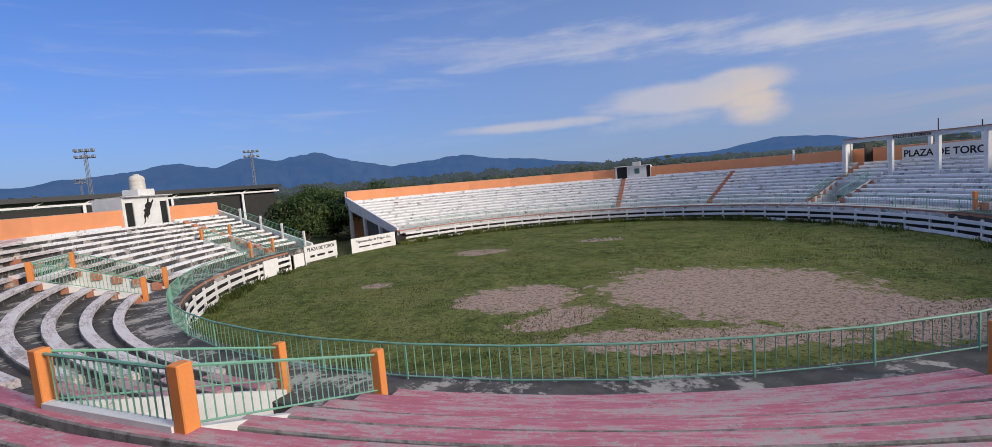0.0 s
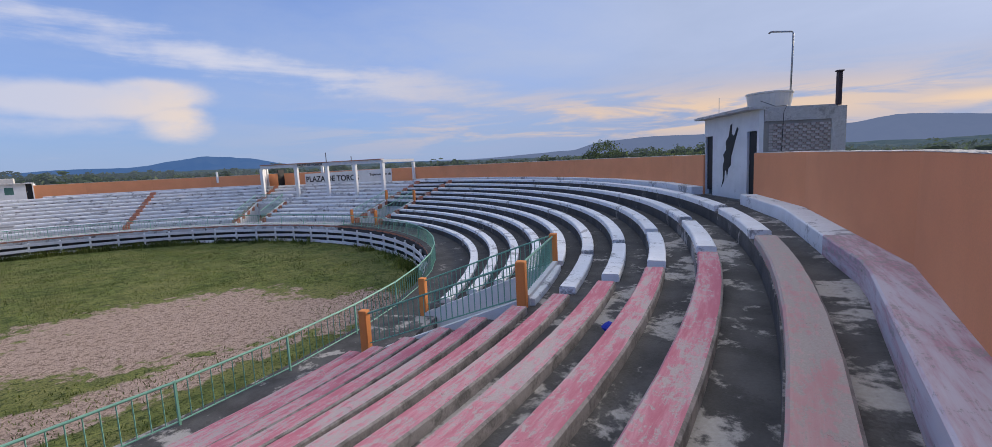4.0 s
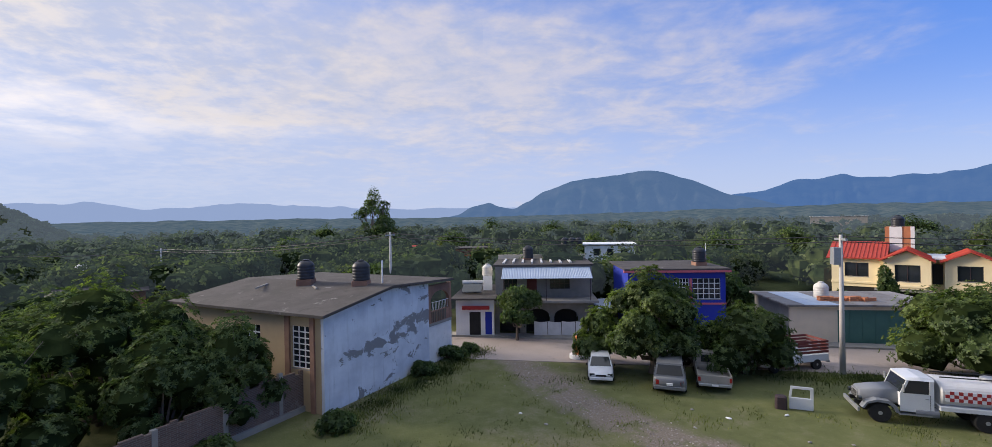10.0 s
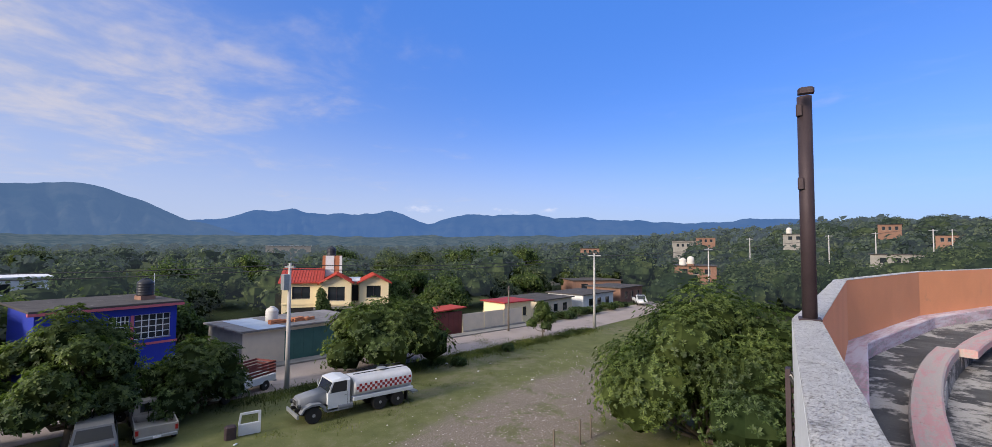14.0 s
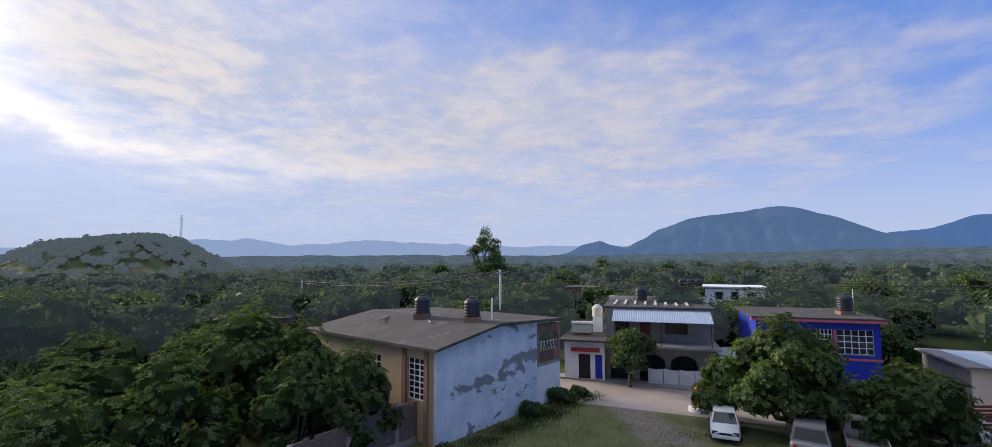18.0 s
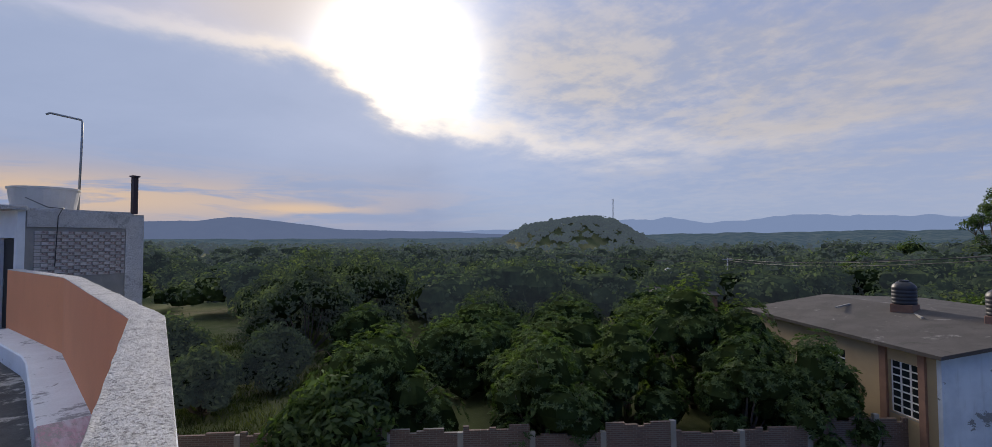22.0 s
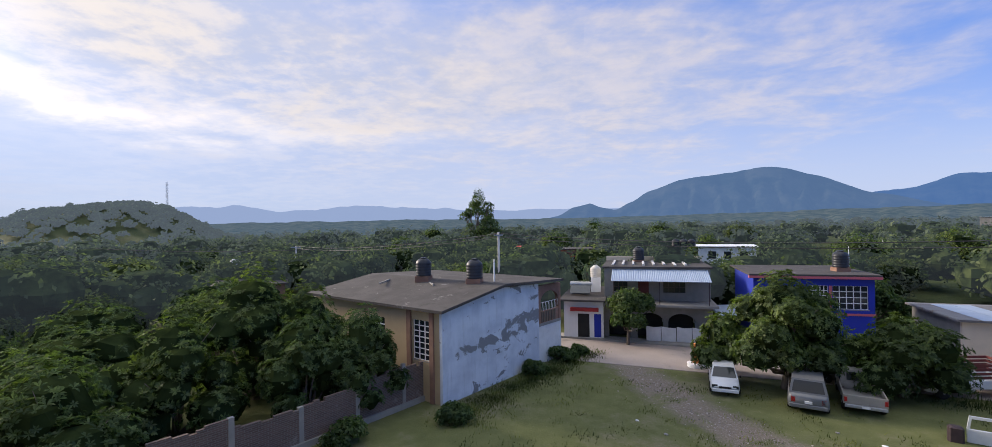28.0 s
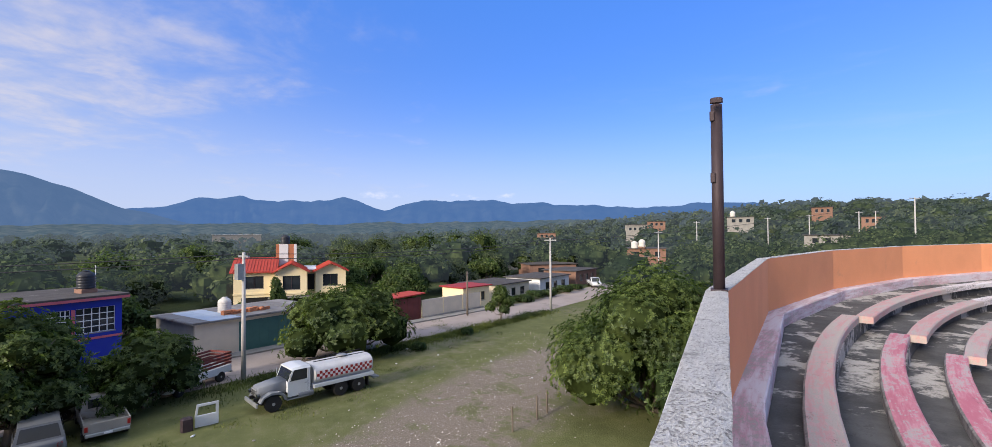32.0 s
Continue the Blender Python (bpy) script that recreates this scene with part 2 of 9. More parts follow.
# ---- materials ----
def surface(name, colors, scale=3.0, fine=40.0, rough=0.85, bump=0.15, wear=None, wear_at=(0.52, 0.62), wear_scale=2.0, metal=0.0,
            vary=0.0, spec=0.3, stretch=(1, 1, 1), grime=0.0, grime_scale=1.1):
    """A weathered surface: two colours mixed by broad noise, fine grain, an optional worn-through colour, and relief."""
    m = bpy.data.materials.new(name)
    m.use_nodes = True
    s = Tree(m.node_tree)
    co = s.node("ShaderNodeTexCoord").outputs["Object"]
    if stretch != (1, 1, 1):
        co = s.scaled(co, stretch)
    a, b = colors[0], colors[1]
    broad, grain = s.noise(co, scale, 5.0, 0.6, 0.2), s.noise(co, fine, 3.0, 0.6)
    col = s.mix(s.step(broad, 0.32, 0.68), a, b)
    col = s.mix(0.35, col, s.mix(grain, tuple(c * 0.55 for c in a), tuple(min(1, c * 1.35) for c in b)))
    height = grain
    if wear:
        worn = s.step(s.math("ADD", s.math("MULTIPLY", s.noise(co, wear_scale, 8.0, 0.65, 0.4), 0.8), s.math("MULTIPLY", s.noise(co, wear_scale * 9, 4.0, 0.6), 0.2)), *wear_at)
        col = s.mix(worn, col, s.mix(grain, tuple(c * 0.75 for c in wear), tuple(min(1, c * 1.2) for c in wear)))
        height = s.math("SUBTRACT", grain, s.math("MULTIPLY", worn, 0.6))
    if grime:
        soot = s.step(s.math("ADD", s.math("MULTIPLY", s.noise(co, grime_scale, 8.0, 0.68, 0.6), 0.75), s.math("MULTIPLY", s.noise(co, grime_scale * 14, 4.0, 0.6), 0.25)), 0.535, 0.60)
        col = s.mix(s.math("MULTIPLY", soot, grime), col, (0.05, 0.046, 0.042))
    if vary:
        r = s.node("ShaderNodeObjectInfo").outputs["Random"]
        hsv = s.node("ShaderNodeHueSaturation")
        s.put(hsv.inputs["Color"], col)
        s.put(hsv.inputs["Value"], s.math("ADD", s.math("MULTIPLY", r, vary * 2), 1 - vary))
        col = hsv.outputs[0]
    bs = s.node("ShaderNodeBsdfPrincipled")
    s.put(bs.inputs["Base Color"], col)
    s.put(bs.inputs["Roughness"], s.math("ADD", s.math("MULTIPLY", grain, 0.2), rough - 0.1))
    bs.inputs["Metallic"].default_value = metal
    bs.inputs["Specular IOR Level"].default_value = spec
    if bump:
        bm_ = s.node("ShaderNodeBump")
        s.put(bm_.inputs["Strength"], bump), s.put(bm_.inputs["Distance"], 0.02), s.put(bm_.inputs["Height"], height)
        s.put(bs.inputs["Normal"], bm_.outputs[0])
    s.put(s.node("ShaderNodeOutputMaterial").inputs[0], bs.outputs[0])
    return m


def bench_paint(name, paint, pale, under, worn_at, dirt=0.5):
    """Paint on a curved bench, rubbed off in streaks that run along the row."""
    m = bpy.data.materials.new(name)
    m.use_nodes = True
    s = Tree(m.node_tree)
    co = s.node("ShaderNodeTexCoord").outputs["Object"]
    sep = s.node("ShaderNodeSeparateXYZ")
    s.put(sep.inputs[0], co)
    x, y, z = sep.outputs
    along = s.math("MULTIPLY", s.math("ARCTAN2", x, s.math("MULTIPLY", y, -1.0)), 31.0)
    across = s.math("SQRT", s.math("ADD", s.math("MULTIPLY", x, x), s.math("MULTIPLY", y, y)))
    flat = s.node("ShaderNodeCombineXYZ")
    s.put(flat.inputs[0], along), s.put(flat.inputs[1], across), s.put(flat.inputs[2], z)
    row = flat.outputs[0]
    broad = s.noise(s.scaled(row, (0.30, 1.1, 1.1)), 1.5, 6.0, 0.62, 0.4)
    streak = s.noise(s.scaled(row, (0.8, 6.0, 6.0)), 2.0, 7.0, 0.66, 0.3)
    flake = s.noise(row, 9.0, 6.0, 0.68, 0.3)
    grain = s.noise(co, 60.0, 3.0, 0.6)
    col = s.mix(s.step(s.math("ADD", s.math("MULTIPLY", streak, 0.5), s.math("MULTIPLY", broad, 0.5)), 0.40, 0.62), paint, pale)
    fine = s.noise(s.scaled(row, (0.7, 1.6, 1.6)), 24.0, 5.0, 0.7, 0.3)
    gone = s.math("ADD", s.math("MULTIPLY", broad, 0.26), s.math("ADD", s.math("MULTIPLY", streak, 0.24), s.math("ADD", s.math("MULTIPLY", flake, 0.28), s.math("MULTIPLY", fine, 0.22))))
    gone = s.math("MULTIPLY", s.step(gone, worn_at, worn_at + 0.04), 0.88)
    col = s.mix(gone, col, s.mix(grain, tuple(c * 0.72 for c in under), tuple(min(1.0, c * 1.15) for c in under)))
    spot = s.step(s.math("ADD", s.math("MULTIPLY", s.noise(row, 3.1, 8.0, 0.7, 0.5), 0.75), s.math("MULTIPLY", grain, 0.25)), 0.60, 0.66)
    col = s.mix(s.math("MULTIPLY", spot, dirt), col, (0.045, 0.042, 0.040))
    bs, bp = s.node("ShaderNodeBsdfPrincipled"), s.node("ShaderNodeBump")
    s.put(bs.inputs["Base Color"], col), s.put(bs.inputs["Roughness"], 0.85)
    bs.inputs["Specular IOR Level"].default_value = 0.3
    s.put(bp.inputs["Height"], s.math("SUBTRACT", s.math("MULTIPLY", grain, 0.5), gone)), s.put(bp.inputs["Strength"], 0.35), s.put(bp.inputs["Distance"], 0.01)
    s.put(bs.inputs["Normal"], bp.outputs[0])
    s.put(s.node("ShaderNodeOutputMaterial").inputs[0], bs.outputs[0])
    return m


def leafy(name, dark, light, through=0.35, haze_glow=0.0, gloss=0.02):
    """Foliage: colour varies leaf by leaf and clump by clump; some light passes through."""
    m = bpy.data.materials.new(name)
    m.use_nodes = True
    s = Tree(m.node_tree)
    geo = s.node("ShaderNodeNewGeometry")
    co = s.node("ShaderNodeTexCoord").outputs["Object"]
    col = s.mix(geo.outputs["Random Per Island"], dark, light)
    col = s.mix(s.step(s.noise(co, 0.55, 4.0), 0.35, 0.7), col, tuple(c * 0.6 for c in dark))
    stand = s.noise(co, 0.13, 3.0, 0.6)
    col = s.mix(1.0, col, s.mix(s.step(stand, 0.34, 0.66), (0.55, 0.62, 0.70), (1.25, 1.18, 1.02)), "MULTIPLY")
    d, t = s.node("ShaderNodeBsdfDiffuse"), s.node("ShaderNodeBsdfTranslucent")
    s.put(d.inputs[0], col), s.put(t.inputs[0], s.mix(1.0, col, (1.1, 1.25, 0.6), "MULTIPLY"))
    g = s.node("ShaderNodeBsdfGlossy")
    s.put(g.inputs["Roughness"], 0.55), s.put(g.inputs[0], (0.5, 0.55, 0.48))
    mx, mg = s.node("ShaderNodeMixShader"), s.node("ShaderNodeMixShader")
    s.put(mx.inputs[0], through), s.put(mx.inputs[1], d.outputs[0]), s.put(mx.inputs[2], t.outputs[0])
    s.put(mg.inputs[0], gloss), s.put(mg.inputs[1], mx.outputs[0]), s.put(mg.inputs[2], g.outputs[0])
    out = mg.outputs[0]
    if haze_glow:
        # blue-grey haze of distance, painted into the leaves as a glow
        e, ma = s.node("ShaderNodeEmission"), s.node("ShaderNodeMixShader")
        s.put(e.inputs[0], (0.135, 0.165, 0.200)), s.put(ma.inputs[0], haze_glow), s.put(ma.inputs[1], out), s.put(ma.inputs[2], e.outputs[0])
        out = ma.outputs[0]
    s.put(s.node("ShaderNodeOutputMaterial").inputs[0], out)
    return m


def far_land(name, dark, light, haze_glow, amount, scale):
    """Distant slopes as a backdrop of distance, blue haze painted in as a glow."""
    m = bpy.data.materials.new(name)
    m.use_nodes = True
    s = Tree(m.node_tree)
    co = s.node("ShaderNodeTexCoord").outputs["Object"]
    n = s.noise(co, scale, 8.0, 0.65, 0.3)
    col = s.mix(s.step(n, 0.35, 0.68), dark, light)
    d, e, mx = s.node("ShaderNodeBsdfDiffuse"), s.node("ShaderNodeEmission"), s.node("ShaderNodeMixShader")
    s.put(d.inputs[0], col), s.put(e.inputs[0], haze_glow), s.put(e.inputs[1], 1.0)
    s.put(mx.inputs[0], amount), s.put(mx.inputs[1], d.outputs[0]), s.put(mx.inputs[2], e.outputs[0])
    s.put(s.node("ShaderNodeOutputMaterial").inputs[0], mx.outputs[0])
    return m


TRACK = [(-0.5, -71.5), (-2.2, -66.0), (-5.2, -60.5), (-9.0, -56.0), (-16.0, -52.0)]


def ground_material():
    """Grass with bare earth, gravel tracks and litter, by shape."""
    m = bpy.data.materials.new("ground")
    m.use_nodes = True
    s = Tree(m.node_tree)
    co = s.node("ShaderNodeTexCoord").outputs["Object"]
    n1, n2, n3 = s.noise(co, 0.09, 6.0, 0.6, 0.3), s.noise(co, 0.8, 6.0, 0.65), s.noise(co, 9.0, 4.0, 0.6)
    grass = s.mix(n2, (0.055, 0.070, 0.025), (0.180, 0.182, 0.074))
    n5 = s.noise(co, 10.0, 5.0, 0.75)
    earth = s.mix(n3, (0.16, 0.125, 0.105), (0.33, 0.27, 0.225))
    earth = s.mix(s.step(n5, 0.46, 0.66), s.mix(0.5, earth, (0.11, 0.085, 0.07)), s.mix(0.4, earth, (0.42, 0.37, 0.33)))
    earth = s.mix(s.math("MULTIPLY", s.step(s.noise(co, 0.45, 7.0, 0.7, 0.4), 0.50, 0.62), 0.75), earth, grass)
    bare = s.step(s.math("ADD", s.math("MULTIPLY", n1, 0.65), s.math("MULTIPLY", n2, 0.35)), 0.50, 0.60)
    col = s.mix(bare, grass, s.mix(0.68, earth, grass))
    sep = s.node("ShaderNodeSeparateXYZ")
    s.put(sep.inputs[0], co)
    # a gravel track from the road mouth along the wall's foot, and the worn yard beside it
    wob = s.math("MULTIPLY", s.math("SUBTRACT", n2, 0.5), 2.2)

    def near_line(ax_, ay_, bx_, by_, half):
        """1 close to a stretch of track, 0 away from it."""
        lx, ly = bx_ - ax_, by_ - ay_
        dx, dy = s.math("SUBTRACT", sep.outputs[0], ax_), s.math("SUBTRACT", sep.outputs[1], ay_)
        u = s.math("DIVIDE", s.math("ADD", s.math("MULTIPLY", dx, lx), s.math("MULTIPLY", dy, ly)), lx * lx + ly * ly, clamp=True)
        ex, ey = s.math("SUBTRACT", dx, s.math("MULTIPLY", u, lx)), s.math("SUBTRACT", dy, s.math("MULTIPLY", u, ly))
        dist = s.math("SQRT", s.math("ADD", s.math("MULTIPLY", ex, ex), s.math("MULTIPLY", ey, ey)))
        return s.math("SUBTRACT", 1.0, s.step(s.math("ADD", dist, wob), half - 0.8, half + 0.5))

    track = near_line(*TRACK[0], *TRACK[1], 1.5)
    for p_, q_ in zip(TRACK[1:-1], TRACK[2:]):
        track = s.math("MAXIMUM", track, near_line(*p_, *q_, 1.5))
    yx = s.math("DIVIDE", s.math("ADD", sep.outputs[0], 22.0), 17.0)
    yy = s.math("DIVIDE", s.math("ADD", sep.outputs[1], 49.5), 4.6)
    yard = s.math("ADD", s.math("MULTIPLY", yx, yx), s.math("MULTIPLY", yy, yy))
    yard = s.math("SUBTRACT", 1.0, s.step(s.math("ADD", yard, s.math("MULTIPLY", s.math("SUBTRACT", n2, 0.5), 1.3)), 0.55, 1.25))
    col = s.mix(s.math("MULTIPLY", s.math("MAXIMUM", track, yard), 0.85, clamp=True), col, earth)
    col = s.mix(s.step(s.noise(co, 55.0, 2.0), 0.70, 0.74), col, (0.30, 0.27, 0.23))
    # beyond the street, under the woods, the ground's colour is darkened to scrub green
    away = s.math("SQRT", s.math("ADD", s.math("MULTIPLY", sep.outputs[0], sep.outputs[0]), s.math("MULTIPLY", sep.outputs[1], sep.outputs[1])))
    col = s.mix(s.math("MULTIPLY", s.step(s.math("ADD", away, s.math("MULTIPLY", n1, 16.0)), 96.0, 112.0), 0.8), col, s.mix(n2, (0.022, 0.036, 0.014), (0.070, 0.088, 0.036)))
    bs = s.node("ShaderNodeBsdfPrincipled")
    s.put(bs.inputs["Base Color"], col), s.put(bs.inputs["Roughness"], 0.95)
    bs.inputs["Specular IOR Level"].default_value = 0.1
    b = s.node("ShaderNodeBump")
    s.put(b.inputs["Strength"], 0.6), s.put(b.inputs["Distance"], 0.06), s.put(b.inputs["Height"], n3)
    s.put(bs.inputs["Normal"], b.outputs[0])
    s.put(s.node("ShaderNodeOutputMaterial").inputs[0], bs.outputs[0])
    return m


def arena_material():
    """The ring's floor: short grass, worn to pale trampled sand in the middle."""
    m = bpy.data.materials.new("arena_ground")
    m.use_nodes = True
    s = Tree(m.node_tree)
    co = s.node("ShaderNodeTexCoord").outputs["Object"]
    sep = s.node("ShaderNodeSeparateXYZ")
    s.put(sep.inputs[0], co)
    n1, n2, n3, n4 = s.noise(co, 0.28, 6.0, 0.65, 0.5), s.noise(co, 1.3, 6.0, 0.65), s.noise(co, 4.0, 5.0, 0.6), s.noise(co, 16.0, 4.0, 0.6)
    grass = s.mix(s.step(n2, 0.3, 0.7), (0.052, 0.075, 0.018), (0.185, 0.205, 0.062))
    grass = s.mix(s.math("MULTIPLY", s.step(n1, 0.42, 0.62), 0.6), grass, (0.21, 0.20, 0.075))
    grass = s.mix(s.step(n3, 0.52, 0.66), grass, (0.038, 0.056, 0.016))
    sand = s.mix(n3, (0.28, 0.20, 0.155), (0.52, 0.40, 0.325))
    sand = s.mix(s.math("MULTIPLY", s.step(n4, 0.53, 0.62), 0.8), sand, (0.17, 0.12, 0.095))

    hoof = s.noise(co, 5.5, 5.0, 0.7, 0.8)
    sand = s.mix(s.math("MULTIPLY", s.step(hoof, 0.50, 0.58), 0.75), sand, (0.125, 0.084, 0.060))
    blades = s.noise(co, 11.0, 4.0, 0.7)
    grass = s.mix(s.math("MULTIPLY", s.step(blades, 0.50, 0.60), 0.7), grass, (0.030, 0.046, 0.014))

    def patch(cx, cy, rx, ry, turn=0.0):
        c, k = math.cos(radians(turn)), math.sin(radians(turn))
        dx, dy = s.math("SUBTRACT", sep.outputs[0], cx), s.math("SUBTRACT", sep.outputs[1], cy)
        u = s.math("DIVIDE", s.math("ADD", s.math("MULTIPLY", dx, c), s.math("MULTIPLY", dy, k)), rx)
        v = s.math("DIVIDE", s.math("SUBTRACT", s.math("MULTIPLY", dy, c), s.math("MULTIPLY", dx, k)), ry)
        r = s.math("ADD", s.math("MULTIPLY", u, u), s.math("MULTIPLY", v, v))
        return s.math("ADD", r, s.math("ADD", s.math("MULTIPLY", s.math("SUBTRACT", n1, 0.5), 2.2), s.math("MULTIPLY", s.math("SUBTRACT", n2, 0.5), 3.0)))

    worn = s.math("MINIMUM", patch(7.6, -11.2, 7.0, 5.6, -25), patch(-3.4, -11.2, 3.3, 3.0))
    worn = s.math("MINIMUM", worn, patch(11.5, -15.5, 6.0, 3.4, -30))
    worn = s.math("MINIMUM", worn, s.math("ADD", patch(4.0, -18.2, 6.5, 1.5), 0.15))
    worn = s.math("MINIMUM", worn, s.math("ADD", patch(-1.0, -15.0, 3.0, 1.6, 40), 0.2))
    worn = s.math("MINIMUM", worn, patch(-8.8, 5.8, 2.6, 1.7))
    worn = s.math("MINIMUM", worn, s.math("ADD", patch(2.0, 9.0, 2.4, 1.0), 0.25))
    worn = s.math("MINIMUM", worn, s.math("ADD", patch(-13.4, -6.5, 1.2, 0.9), 0.1))
    mask = s.math("SUBTRACT", 1.0, s.step(worn, 0.72, 1.05))
    col = s.mix(mask, grass, sand)
    bs = s.node("ShaderNodeBsdfPrincipled")
    s.put(bs.inputs["Base Color"], col), s.put(bs.inputs["Roughness"], 0.95)
    bs.inputs["Specular IOR Level"].default_value = 0.1
    b = s.node("ShaderNodeBump")
    s.put(b.inputs["Strength"], 0.8), s.put(b.inputs["Distance"], 0.08), s.put(b.inputs["Height"], s.math("ADD", n3, s.math("MULTIPLY", n4, 0.5)))
    s.put(bs.inputs["Normal"], b.outputs[0])
    s.put(s.node("ShaderNodeOutputMaterial").inputs[0], bs.outputs[0])
    return m


def gravel_material():
    """Broken stones, each with its own tone."""
    m = bpy.data.materials.new("broken_stones")
    m.use_nodes = True
    s = Tree(m.node_tree)
    r = s.node("ShaderNodeNewGeometry").outputs["Random Per Island"]
    grain = s.noise(s.node("ShaderNodeTexCoord").outputs["Object"], 40.0, 3.0, 0.6)
    bs = s.node("ShaderNodeBsdfPrincipled")
    s.put(bs.inputs["Base Color"], s.mix(s.math("MULTIPLY", grain, 0.4), s.mix(r, (0.10, 0.082, 0.072), (0.50, 0.45, 0.41)), (0.25, 0.21, 0.18)))
    s.put(bs.inputs["Roughness"], 0.92)
    s.put(s.node("ShaderNodeOutputMaterial").inputs[0], bs.outputs[0])
    return m


def glass_material(name, tint=(0.02, 0.025, 0.03)):
    m = bpy.data.materials.new(name)
    m.use_nodes = True
    bs = m.node_tree.nodes["Principled BSDF"]
    bs.inputs["Base Color"].default_value = (*tint, 1)
    bs.inputs["Roughness"].default_value = 0.08
    bs.inputs["Specular IOR Level"].default_value = 0.6
    return m


